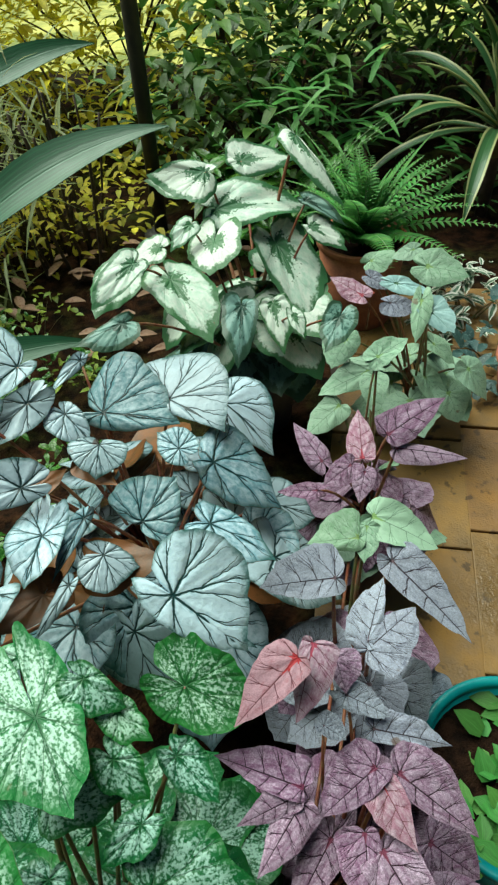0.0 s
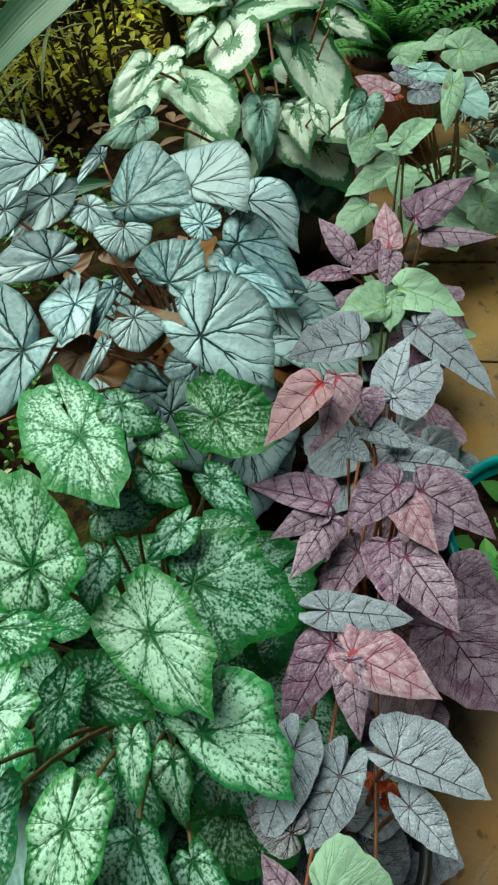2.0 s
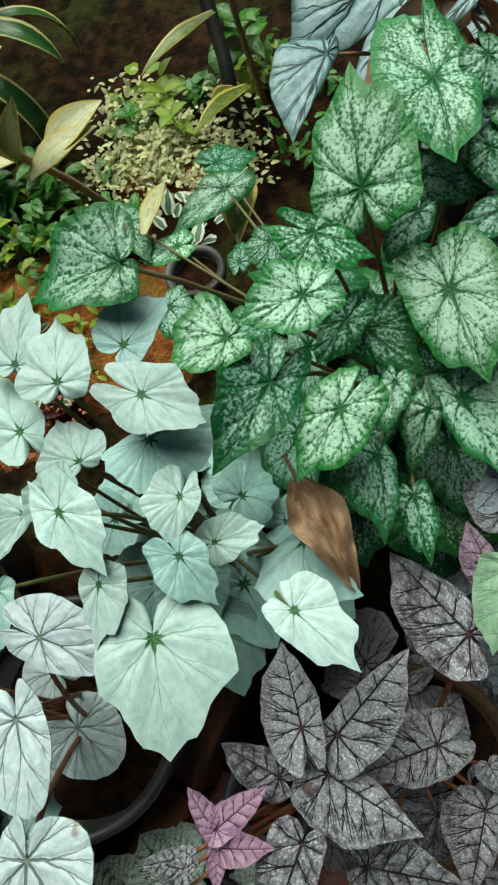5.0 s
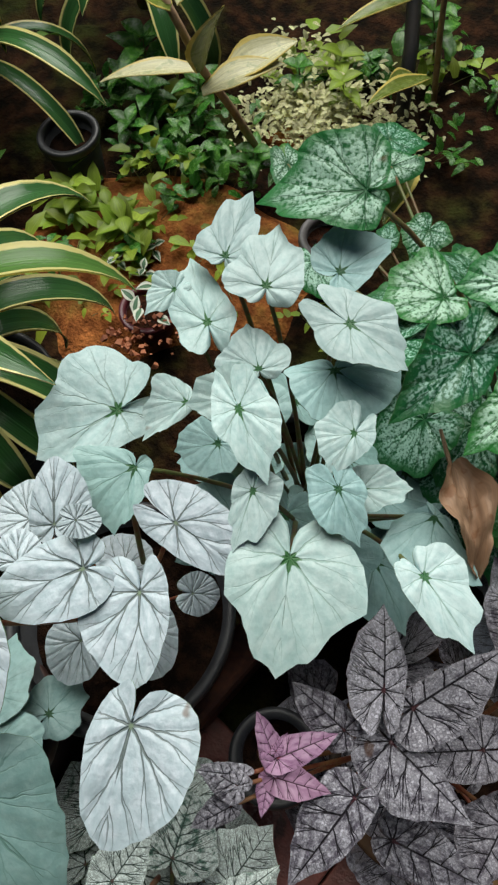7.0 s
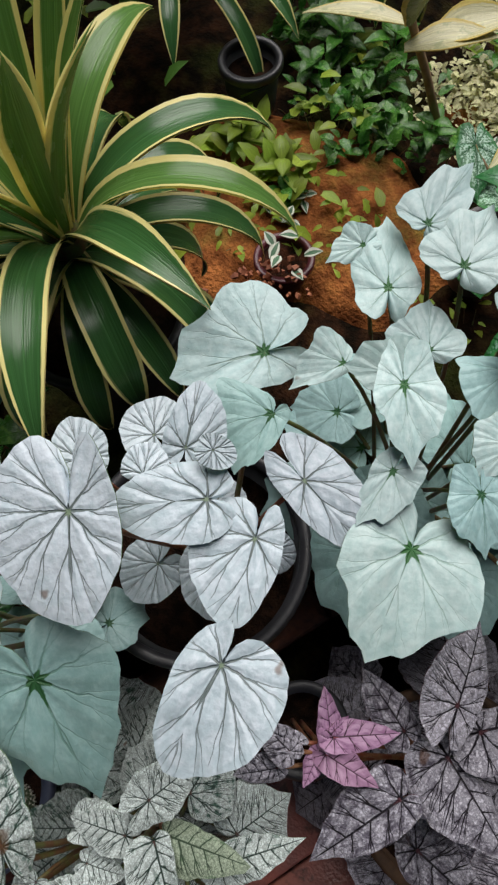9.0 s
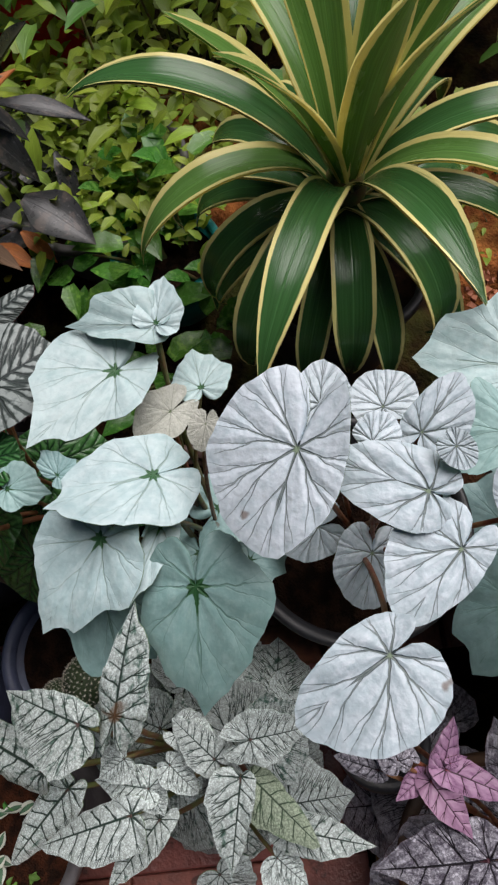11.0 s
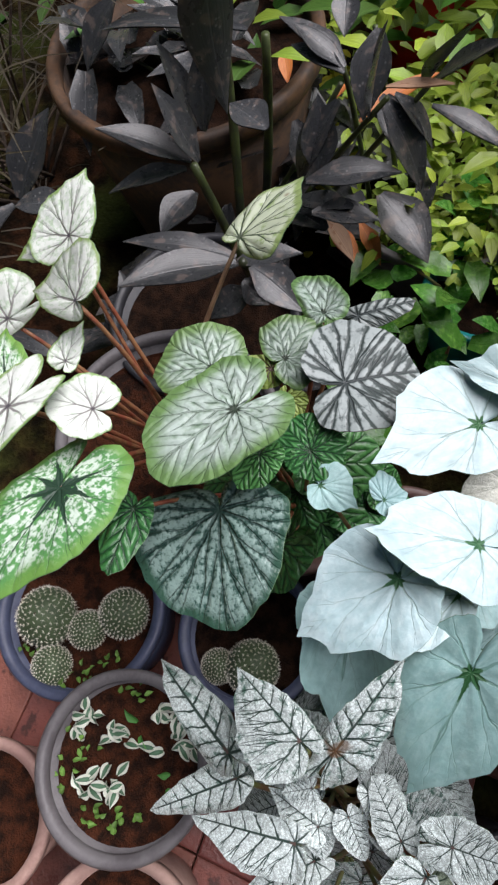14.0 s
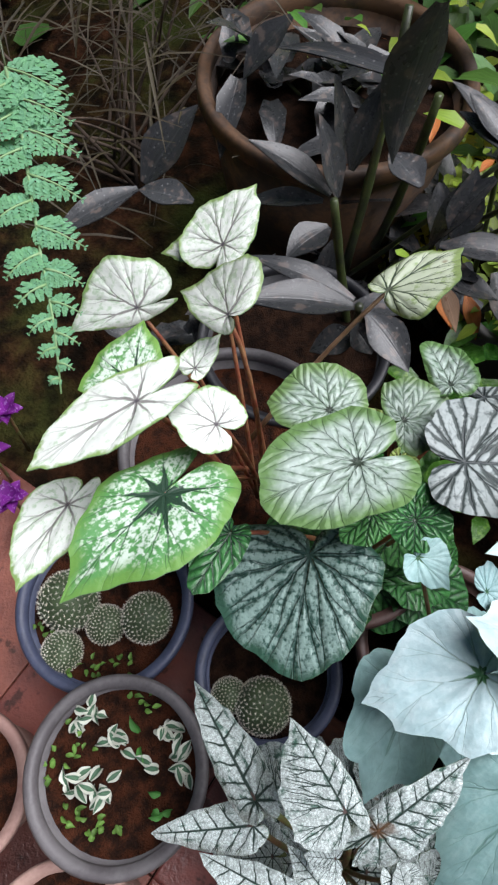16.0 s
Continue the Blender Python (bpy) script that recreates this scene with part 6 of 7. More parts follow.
oval(bronzeb, DEADLEAF, (-0.798, -0.778, 0.440), (-0.803, -0.714, 0.450), 0.013, 10)
oval(bronzec, BRONZE, (-0.736, -0.843, 0.360), (-0.772, -0.747, 0.360), 0.038, 25)
oval(bronzec, BRONZE, (-0.752, -0.833, 0.360), (-0.795, -0.848, 0.420), 0.040, 10)
oval(bronzec, BRONZE, (-0.873, -0.847, 0.400), (-0.898, -0.929, 0.420), 0.029, 20)
oval(bronzec, BRONZE, (-0.877, -0.808, 0.440), (-0.817, -0.804, 0.380), 0.044, 30)
oval(bronzec, BRONZE, (-0.722, -0.832, 0.330), (-0.748, -0.761, 0.310), 0.037, 25)
oval(bronzec, BRONZE, (-0.928, -0.861, 0.440), (-0.885, -0.849, 0.420), 0.031, 20)
oval(bronzec, BRONZE, (-0.858, -0.791, 0.380), (-0.790, -0.751, 0.360), 0.037, 30)
cane(bronze, (-0.805, -0.976, 0.160), (-0.899, -1.000, 0.480), 0.0065)
cane(bronze, (-0.871, -0.962, 0.160), (-0.845, -0.924, 0.440), 0.0065)
cane(bronze, (-0.725, -0.919, 0.140), (-0.719, -0.970, 0.370), 0.0065)
cane(bronze, (-0.725, -0.919, 0.140), (-0.631, -0.880, 0.340), 0.0065)
cane(bronzeb, (-0.925, -0.982, 0.000), (-0.795, -0.775, 0.430), 0.0040)
cane(bronzeb, (-0.925, -0.962, 0.000), (-0.821, -0.740, 0.430), 0.0040)
cane(bronzeb, (-0.854, -1.041, 0.000), (-0.816, -0.830, 0.420), 0.0040)
cane(bronzec, (-0.970, -0.793, 0.000), (-0.745, -0.833, 0.360), 0.0040)
cane(bronzec, (-0.982, -0.767, -0.000), (-0.879, -0.814, 0.440), 0.0040)
cane(bronzec, (-0.962, -0.810, 0.000), (-0.875, -0.848, 0.400), 0.0040)


shrub("bronze_undergrowth", "low dark bronze foliage under the canes", "plant", -0.82, -0.95, 0.0, 0.2, 0.16, 0.16, 80, 0.10, 0.04, BRONZE, 8, CANE_GREEN, group="bronze plants")
shrub("bronze_undergrowth", "low dark bronze foliage beside the seedlings", "plant", -1.0, -0.86, 0.0, 0.12, 0.12, 0.18, 80, 0.10, 0.04, BRONZE, 8, CANE_GREEN, group="bronze plants")
# Added dark leaves that stand in for the pot's shaded, black inside.
shrub("bronze_pot_fill", "dark bronze leaves added to fill the old pot's black inside", "plant", -1.0, -1.126, 0.25, 0.1, 0.1, 0.07, 40, 0.09, 0.035, BRONZE, 6, CANE_GREEN, group="bronze plants")
# Two unseen hedges, added to keep low sky light off the plants.
shrub("hedge", "added hedge out of view that blocks low sky light", "hedge", -2.6, -0.4, -0.03, 0.35, 1.6, 1.5, 2200, 0.11, 0.055, SHADE_TINT, 16, group="hedges", thick=0.012)
shrub("hedge", "added hedge out of view that blocks sky behind the terracotta pots", "hedge", -1.3, -2.4, -0.03, 1.4, 0.35, 1.5, 2200, 0.11, 0.055, SHADE_TINT, 16, group="hedges", thick=0.012)

# ---- fresh greens behind the agave ----
shrub("seedlings", "fresh yellow-green seedlings filling a wide pot", "seedlings", -0.99, -0.72, 0.11, 0.14, 0.14, 0.10, 900, 0.026, 0.013, FRESH, 10, STALK_GREEN)
shrub("leafy_weed", "yellow-green leafy weeds behind the agave", "weed", -1.25, -0.55, 0.0, 0.28, 0.25, 0.22, 480, 0.045, 0.021, FRESH, 12, STALK_GREEN, dense=40)
shrub("leafy_weed", "tangled green weeds behind the seedlings", "weed", -1.55, -0.75, 0.0, 0.35, 0.4, 0.36, 1000, 0.05, 0.024, FRESH, 12, STALK_GREEN, dense=70)
shrub("shade_bush", "dark green shade bush behind the pots", "bush", -1.75, -0.3, 0.0, 0.4, 0.4, 0.35, 600, 0.07, 0.035, SHADE_TINT, 12)
shrub("shade_bush", "dark green bush behind the terracotta pots", "bush", -1.6, -1.3, 0.0, 0.4, 0.4, 0.45, 700, 0.08, 0.035, SHADE_TINT, 12)
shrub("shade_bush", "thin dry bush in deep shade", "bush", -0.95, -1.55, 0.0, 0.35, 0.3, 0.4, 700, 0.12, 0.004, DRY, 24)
pothos = shrub("pothos", "glossy deep green heart-leaved pothos", "pothos", -0.83, -0.64, 0.10, 0.1, 0.1, 0.09, 46, 0.062, 0.034, POTHOS, 8, STALK_GREEN)
shrub("pothos", "deep green leaves between the pots", "pothos", -0.66, -0.66, 0.02, 0.09, 0.09, 0.13, 40, 0.05, 0.028, POTHOS, 8, STALK_GREEN)

# ---- bed behind the mint begonia ----
ficus = thing("rubber_plant", "cream-edged rubber plant with a bare woody stem", "rubber plant")
v, f = tube(((-0.820, 0.301, 0.020), (-0.857, 0.264, 0.140), (-0.860, 0.213, 0.240), (-0.881, 0.178, 0.360)), [0.008, 0.007, 0.0065, 0.006], 9)
part("stem", v, f, [STALK_BROWN], ficus)
oval(ficus, FICUS_PALE, (-0.866, 0.213, 0.240), (-0.990, 0.109, 0.220), 0.046, 25, belly=0.3)
oval(ficus, FICUS, (-0.854, 0.205, 0.250), (-0.796, 0.212, 0.360), 0.076, 25, belly=0.3)
oval(ficus, FICUS_PALE, (-0.843, 0.233, 0.220), (-0.778, 0.338, 0.250), 0.072, 25, belly=0.3)
oval(ficus, FICUS, (-0.870, 0.177, 0.350), (-0.916, 0.142, 0.380), 0.061, 25, belly=0.3)
oval(ficus, FICUS_PALE, (-0.859, 0.180, 0.360), (-0.815, 0.254, 0.400), 0.059, 25, belly=0.3)
oval(ficus, FICUS, (-0.702, 0.628, 0.250), (-0.731, 0.725, 0.350), 0.100, 25, belly=0.3)
oval(ficus, FICUS_PALE, (-0.695, 0.701, 0.310), (-0.610, 0.824, 0.340), 0.038, 25, belly=0.3)
oval(ficus, FICUS, (-0.750, 0.626, 0.270), (-0.796, 0.571, 0.290), 0.045, 25, belly=0.3)
oval(ficus, FICUS, (-0.724, 0.607, 0.210), (-0.797, 0.464, 0.190), 0.034, 25, belly=0.3)
oval(ficus, FICUS, (-0.676, 0.590, 0.090), (-0.696, 0.427, 0.120), 0.042, 25, belly=0.3)
oval(ficus, FICUS_PALE, (-0.585, 0.132, 0.250), (-0.621, 0.244, 0.220), 0.030, 25, belly=0.3)
oval(ficus, FICUS_PALE, (-0.963, 0.672, 0.280), (-0.813, 0.702, 0.300), 0.081, 25, belly=0.3)
oval(ficus, FICUS, (-0.555, 0.343, 0.160), (-0.508, 0.228, 0.140), 0.064, 25, belly=0.3)
oval(ficus, FICUS, (-0.709, 0.591, 0.080), (-0.720, 0.526, 0.100), 0.033, 25, belly=0.3)
oval(ficus, FICUS_PALE, (-0.848, 0.194, 0.220), (-0.769, 0.298, 0.240), 0.062, 25, belly=0.3)
v, f = tube(((-0.672, 0.625, 0.020), (-0.693, 0.630, 0.140), (-0.704, 0.628, 0.250), (-0.721, 0.677, 0.310)), [0.006, 0.0055, 0.005, 0.003], 9)
part("stem", v, f, [STALK_BROWN], ficus)

RUSTS = []
shrub("creeping_herb", "low herb with tiny whitish leaves", "herb", -0.761, 0.460, -0.02, 0.100, 0.070, 0.070, 700, 0.015, 0.0090, MOSSY, 10, STALK_GREEN, thick=0.0015, group="herbs")
shrub("creeping_herb", "low herb with tiny whitish leaves", "herb", -0.883, 0.394, -0.02, 0.090, 0.070, 0.050, 450, 0.014, 0.0084, MOSSY, 10, STALK_GREEN, thick=0.0015, group="herbs")
shrub("creeping_herb", "low herb with tiny whitish leaves", "herb", -0.829, 0.522, -0.02, 0.120, 0.090, 0.070, 650, 0.016, 0.0096, MOSSY, 10, STALK_GREEN, thick=0.0015, group="herbs")
shrub("weed", "leafy green weed on the mossy soil", "weed", -0.827, 0.621, -0.01, 0.05, 0.05, 0.06, 26, 0.055, 0.030, POTHOS, 5, STALK_GREEN, group="weeds", thick=0.0015)
shrub("weed", "leafy green weed on the mossy soil", "weed", -0.925, 0.500, -0.01, 0.05, 0.05, 0.06, 26, 0.045, 0.025, FRESH, 5, STALK_GREEN, group="weeds", thick=0.0015)
shrub("weed", "leafy green weed on the mossy soil", "weed", -0.723, 0.782, -0.01, 0.05, 0.05, 0.06, 20, 0.040, 0.022, POTHOS, 5, STALK_GREEN, group="weeds", thick=0.0015)
shrub("weed", "leafy green weed on the mossy soil", "weed", -0.940, 0.161, -0.01, 0.05, 0.05, 0.06, 30, 0.035, 0.019, POTHOS, 5, STALK_GREEN, group="weeds", thick=0.0015)
shrub("weed", "leafy green weed on the mossy soil", "weed", -0.913, 0.078, -0.01, 0.05, 0.05, 0.06, 20, 0.030, 0.017, FRESH, 5, STALK_GREEN, group="weeds", thick=0.0015)
shrub("weed", "leafy green weed on the mossy soil", "weed", -0.689, 0.351, -0.01, 0.05, 0.05, 0.06, 14, 0.045, 0.025, VARIEG, 5, STALK_GREEN, group="weeds", thick=0.0015)
shrub("weed", "leafy green weed on the mossy soil", "weed", -1.064, -0.033, -0.01, 0.05, 0.05, 0.06, 20, 0.050, 0.028, FRESH, 5, STALK_GREEN, group="weeds", thick=0.0015)
shrub("weed", "leafy green weed on the mossy soil", "weed", -0.953, 0.001, -0.01, 0.05, 0.05, 0.06, 16, 0.055, 0.030, FRESH, 5, STALK_GREEN, group="weeds", thick=0.0015)
shrub("weed", "leafy green weed on the mossy soil", "weed", -0.871, 0.236, -0.01, 0.05, 0.05, 0.06, 24, 0.045, 0.025, POTHOS, 5, STALK_GREEN, group="weeds", thick=0.0015)
shrub("weed", "leafy green weed on the mossy soil", "weed", -0.958, 0.145, -0.01, 0.05, 0.05, 0.06, 20, 0.035, 0.019, FRESH, 5, STALK_GREEN, group="weeds", thick=0.0015)
shrub("weed", "leafy green weed on the mossy soil", "weed", -1.038, 0.246, -0.01, 0.05, 0.05, 0.06, 40, 0.040, 0.022, POTHOS, 5, STALK_GREEN, group="weeds", thick=0.0015)
shrub("weed", "leafy green weed on the mossy soil", "weed", -1.181, 0.250, -0.01, 0.05, 0.05, 0.06, 40, 0.045, 0.025, POTHOS, 5, STALK_GREEN, group="weeds", thick=0.0015)
shrub("weed", "leafy green weed on the mossy soil", "weed", -1.044, -0.223, -0.01, 0.05, 0.05, 0.06, 14, 0.030, 0.017, FRESH, 5, STALK_GREEN, group="weeds", thick=0.0015)
shrub("weed", "leafy green weed on the mossy soil", "weed", -0.933, 0.620, -0.01, 0.05, 0.05, 0.06, 20, 0.050, 0.028, FRESH, 5, STALK_GREEN, group="weeds", thick=0.0015)
shrub("weed", "leafy green weed on the mossy soil", "weed", -0.847, -0.048, -0.01, 0.05, 0.05, 0.06, 20, 0.022, 0.012, FRESH, 5, STALK_GREEN, group="weeds", thick=0.0015)
shrub("weed", "leafy green weed on the mossy soil", "weed", -0.964, -0.085, -0.01, 0.05, 0.05, 0.06, 24, 0.022, 0.012, POTHOS, 5, STALK_GREEN, group="weeds", thick=0.0015)
leaf(splash_begonia, "splash", -0.540, 0.274, 0.200, -118, 0, 0, 0.113, 0.035, 0.035)
leaf(splash_begonia, "splash", -0.548, 0.147, 0.220, -145, -0, 0, 0.064, 0.027, 0.027)
leaf(splash_begonia, "splashdark", -0.463, 0.163, 0.197, 119, -8, 0, 0.051, 0.017, 0.017)
leaf(splash_begonia, "splash", -0.637, 0.153, 0.237, -33, -5, 0, 0.079, 0.029, 0.029)
leaf(splash_begonia, "splashdark", -0.415, 0.181, 0.237, -82, -8, 0, 0.049, 0.035, 0.035)
leaf(splash_begonia, "splashdark", -0.495, 0.041, 0.247, -31, -7, 0, 0.059, 0.033, 0.033)
leaf(splash_begonia, "splashdark", -0.579, 0.322, 0.194, 51, -12, 0, 0.068, 0.037, 0.037)
pot("plastic_pot", -0.569, 0.176, 0.12, 0.05, PLASTIC_GREY, "small grey pot with red soil among the leaves", soil=SOIL_RED, depth=0.02)
leaf(mint_begonia_broad, "mintteal", -0.315, -0.654, 0.385, 9, -9, 0, 0.092, 0.044, 0.044, back=0.55)
pot("plastic_pot", -1.40, -0.84, 0.22, 0.11, PLASTIC_RED, "red plastic pot behind the seedlings")
# Yellow light on these weeds is painted in as leaf colour.
shrub("sun_tinted_weed", "low weed with yellow sunlight put into its leaf colour between bronze leaves", "weed", -1.063, -0.943, 0.0, 0.1, 0.1, 0.12, 160, 0.03, 0.015, SUN_TINT, 6, STALK_GREEN, group="weeds", thick=0.0015)
shrub("weed", "low leafy weed between the pots", "weed", -1.177, -0.892, -0.01, 0.08, 0.08, 0.07, 160, 0.030, 0.017, SUN_TINT, 5, STALK_GREEN, group="weeds", thick=0.0015)
shrub("weed", "low leafy weed between the pots", "weed", -1.276, -1.035, -0.01, 0.08, 0.08, 0.07, 120, 0.030, 0.017, SUN_TINT, 5, STALK_GREEN, group="weeds", thick=0.0015)
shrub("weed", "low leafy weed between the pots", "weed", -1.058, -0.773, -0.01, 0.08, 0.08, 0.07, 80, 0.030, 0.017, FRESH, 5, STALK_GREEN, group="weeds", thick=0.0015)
shrub("weed", "low leafy weed between the pots", "weed", -1.345, -1.103, -0.01, 0.08, 0.08, 0.07, 120, 0.025, 0.014, SUN_TINT, 5, STALK_GREEN, group="weeds", thick=0.0015)
shrub("weed", "low leafy weed between the pots", "weed", -0.691, 1.222, -0.01, 0.08, 0.08, 0.07, 60, 0.030, 0.017, POTHOS, 5, STALK_GREEN, group="weeds", thick=0.0015)
shrub("weed", "low leafy weed between the pots", "weed", -0.578, 1.272, -0.01, 0.08, 0.08, 0.07, 60, 0.030, 0.017, POTHOS, 5, STALK_GREEN, group="weeds", thick=0.0015)
shrub("weed", "low leafy weed between the pots", "weed", -0.800, 1.468, -0.01, 0.08, 0.08, 0.07, 50, 0.030, 0.017, POTHOS, 5, STALK_GREEN, group="weeds", thick=0.0015)
shrub("weed", "low leafy weed between the pots", "weed", -0.935, 1.251, -0.01, 0.08, 0.08, 0.07, 50, 0.035, 0.019, POTHOS, 5, STALK_GREEN, group="weeds", thick=0.0015)
shrub("weed", "low leafy weed between the pots", "weed", -0.688, 1.501, -0.01, 0.08, 0.08, 0.07, 50, 0.030, 0.017, FRESH, 5, STALK_GREEN, group="weeds", thick=0.0015)
RUSTS.append(((-0.835, -0.813, 0.360), (-0.949, -0.751, 0.340), 0.022))
RUSTS.append(((-0.886, -0.860, 0.340), (-0.935, -0.858, 0.320), 0.012))
RUSTS.append(((-0.816, -0.843, 0.200), (-0.781, -0.789, 0.180), 0.030))
RUSTS.append(((-1.003, -0.972, 0.300), (-0.967, -0.954, 0.280), 0.020))
RUSTS.append(((-1.172, -1.173, 0.250), (-1.189, -1.089, 0.230), 0.030))
RUSTS.append(((-0.832, -0.804, 0.200), (-0.788, -0.762, 0.180), 0.025))
for a, b, w in RUSTS:
    oval(bronzeb, RUSTY, a, b, w, 25, label="orange withered leaf")

for x, y, n, s, mat in ((-0.95, 0.02, 22, 0.045, FRESH), (-0.80, 0.0, 20, 0.045, FRESH), (-0.88, 0.20, 26, 0.03, POTHOS), (-1.05, 0.15, 26, 0.03, POTHOS), (-0.72, 0.08, 26, 0.02, FRESH), (-1.0, 0.34, 30, 0.045, POTHOS), (-0.62, 0.55, 30, 0.03, POTHOS),
                      (-0.56, 0.74, 34, 0.028, POTHOS), (-0.72, 0.72, 34, 0.035, FRESH), (-0.48, 0.95, 40, 0.03, POTHOS), (-0.64, 1.1, 40, 0.03, POTHOS), (-0.5, 1.25, 40, 0.028, FRESH), (-1.15, 0.30, 30, 0.04, FRESH), (-0.86, -0.08, 16, 0.024, FRESH), (-0.5, 0.12, 16, 0.022, FRESH)):
    shrub("weed", "low green weed on the red soil", "weed", x, y, -0.01, 0.07, 0.07, 0.05, n, s, s * 0.5, mat, 5, STALK_GREEN, group="weeds", thick=0.0015)
def sprig(x, y, height, size, pairs, material, label):
    """A young weed: a bent stem with crossed pairs of leaves, the largest on top."""
    ob = thing("weed", label, "weed", "weeds", (x, y, 0.0))
    lean = RNG.uniform(-0.25, 0.25, 2) * height
    pts = [np.array([lean[0] * k * k, lean[1] * k * k, -0.02 + (height + 0.02) * k]) for k in np.linspace(0, 1, 6)]
    v, f = tube(pts, np.linspace(0.0022, 0.0012, 6), 6)
    part("stem", v, f, [STALK_GREEN], ob)
    start = RNG.uniform(0, 180)
    for j in range(pairs):
        k = 0.45 + 0.55 * (j + 1) / pairs
        p = np.array([lean[0] * k * k, lean[1] * k * k, -0.02 + (height + 0.02) * k])
        for side in (0, 180):
            v, f, uv = strap(p, start + 90 * j + side + RNG.uniform(-14, 14), RNG.uniform(8, 28) + 14 * j / pairs, size * RNG.uniform(0.8, 1.15) * (1.05 - 0.3 * (j == pairs - 1)), size * 0.5, 45, RNG, 8, 0.35, 0.42, belly=0.3)
            part("leaf", v, f, [material], ob, "", uv)


for x, y, h, s, k, mat in ((-0.992, -0.01, 0.07, 0.055, 4, FRESH), (-0.965, 0.03, 0.05, 0.045, 3, FRESH), (-0.892, 0.028, 0.07, 0.055, 3, FRESH), (-0.86, 0.0, 0.04, 0.04, 3, POTHOS), (-0.825, 0.271, 0.07, 0.05, 4, POTHOS), (-0.79, 0.30, 0.05, 0.045, 3, POTHOS),
                           (-0.923, 0.195, 0.04, 0.035, 3, FRESH), (-1.018, -0.22, 0.04, 0.035, 3, FRESH), (-0.96, -0.16, 0.03, 0.03, 3, FRESH), (-1.076, 0.185, 0.06, 0.05, 4, POTHOS), (-1.159, 0.322, 0.10, 0.08, 4, POTHOS), (-1.019, 0.334, 0.08, 0.06, 4, POTHOS),
                           (-1.10, 0.26, 0.07, 0.06, 4, POTHOS), (-0.87, 0.56, 0.07, 0.06, 4, FRESH), (-0.90, 0.50, 0.06, 0.05, 3, POTHOS), (-0.74, 0.72, 0.12, 0.07, 4, POTHOS), (-0.80, 0.514, 0.08, 0.05, 3, FRESH)):
    sprig(x, y, h, s, k, mat, "young weed with paired green leaves on red soil")
for x, y in ((-0.875, -0.033), (-0.845, 0.019), (-0.817, -0.022)):
    sprig(x, y, 0.03, 0.028, 2, VARIEG, "tiny white-edged seedling on red soil")
small = thing("seedling", "small white-edged seedling in a pot of brick bits", "seedling", at=(-0.72, -0.09, 0.06))
for i in range(6):
    v, f, uv = strap((0.02 * math.cos(i), 0.03 * math.sin(i * 2), 0.01 + 0.006 * i), i * 61, 25, 0.03, 0.017, 30, RNG, 6, 0.3, 0.45, belly=0.3)
    part("leaf", v, f, [VARIEG], small, "", uv)
crumb = thing("brick_bits", "broken red brick bits on the soil", "brick bits", at=(-0.70, -0.14, 0.065))
for i in range(70):
    s = RNG.uniform(0.002, 0.0065)
    v = [(sx * s * RNG.uniform(0.3, 1.1), sy * s * RNG.uniform(0.3, 1.1), sz * s * RNG.uniform(0.3, 0.9)) for sx in (-1, 1) for sy in (-1, 1) for sz in (-1, 1)]
    ob = part("bit", v, [(0, 1, 3, 2), (4, 6, 7, 5), (0, 4, 5, 1), (2, 3, 7, 6), (0, 2, 6, 4), (1, 5, 7, 3)], [TERRACOTTA], crumb, smooth=False)
    ob.location = (RNG.normal(0, 0.03), RNG.normal(0, 0.03), 0.008)
    ob.rotation_euler = tuple(RNG.uniform(0, 3, 3))

# ---- cacti and seedlings ----
SPINE = plain("cactus_spine", (0.84, 0.82, 0.72), (0.66, 0.62, 0.5), 60, 0.6, 0.2)
CACTUS = plain("cactus_green", (0.09, 0.13, 0.06), (0.05, 0.08, 0.035), 60, 0.6, 0.5)


def cactus(x, y, z, r):
    """A round cactus dotted with small stars of pale spines."""
    ob = thing("cactus", "small round green cactus covered in pale spines", "cactus", "cacti", (x, y, z))
    verts, faces, seg, rings = [], [], 40, 20
    for i in range(rings + 1):
        p = math.pi * (0.01 + 0.95 * i / rings)
        for k in range(seg):
            w = 2 * math.pi * k / seg
            q = r * (1 + 0.03 * math.cos(w * 13 + i * 0.9)) * math.sin(p)
            verts.append((q * math.cos(w), q * math.sin(w), r * 0.95 * math.cos(p) + r * 0.55))
    for i in range(rings):
        for k in range(seg):
            faces.append((i * seg + k, (i + 1) * seg + k, (i + 1) * seg + (k + 1) % seg, i * seg + (k + 1) % seg))
    part("body", verts, faces, [CACTUS], ob)
    sv, sf, total = [], [], 260
    for i in range(total):
        h = 1 - 1.5 * (i + 0.5) / total
        w = i * 2.39996
        q = math.sqrt(max(0.0, 1 - h * h))
        c = np.array([q * math.cos(w), q * math.sin(w), h])
        foot = c * r * np.array([1.02, 1.02, 0.97]) + np.array([0, 0, r * 0.55])
        for _ in range(8):
            d = c * 0.45 + RNG.normal(0, 0.6, 3)
            d /= np.linalg.norm(d)
            a = np.cross(d, (0.2, 0.5, 0.8))
            a /= np.linalg.norm(a)
            b, t = np.cross(d, a), 0.00042
            n0 = len(sv)
            sv += [foot + a * t, foot - a * t * 0.5 + b * t, foot - a * t * 0.5 - b * t, foot + d * r * RNG.uniform(0.07, 0.13)]
            sf += [(n0, n0 + 1, n0 + 3), (n0 + 1, n0 + 2, n0 + 3), (n0 + 2, n0, n0 + 3)]
    tagged(part("spine_cover", sv, sf, [SPINE], ob, smooth=False), kind="stuff")
    return ob
cactus(-0.245, -0.907, 0.135, 0.0286)
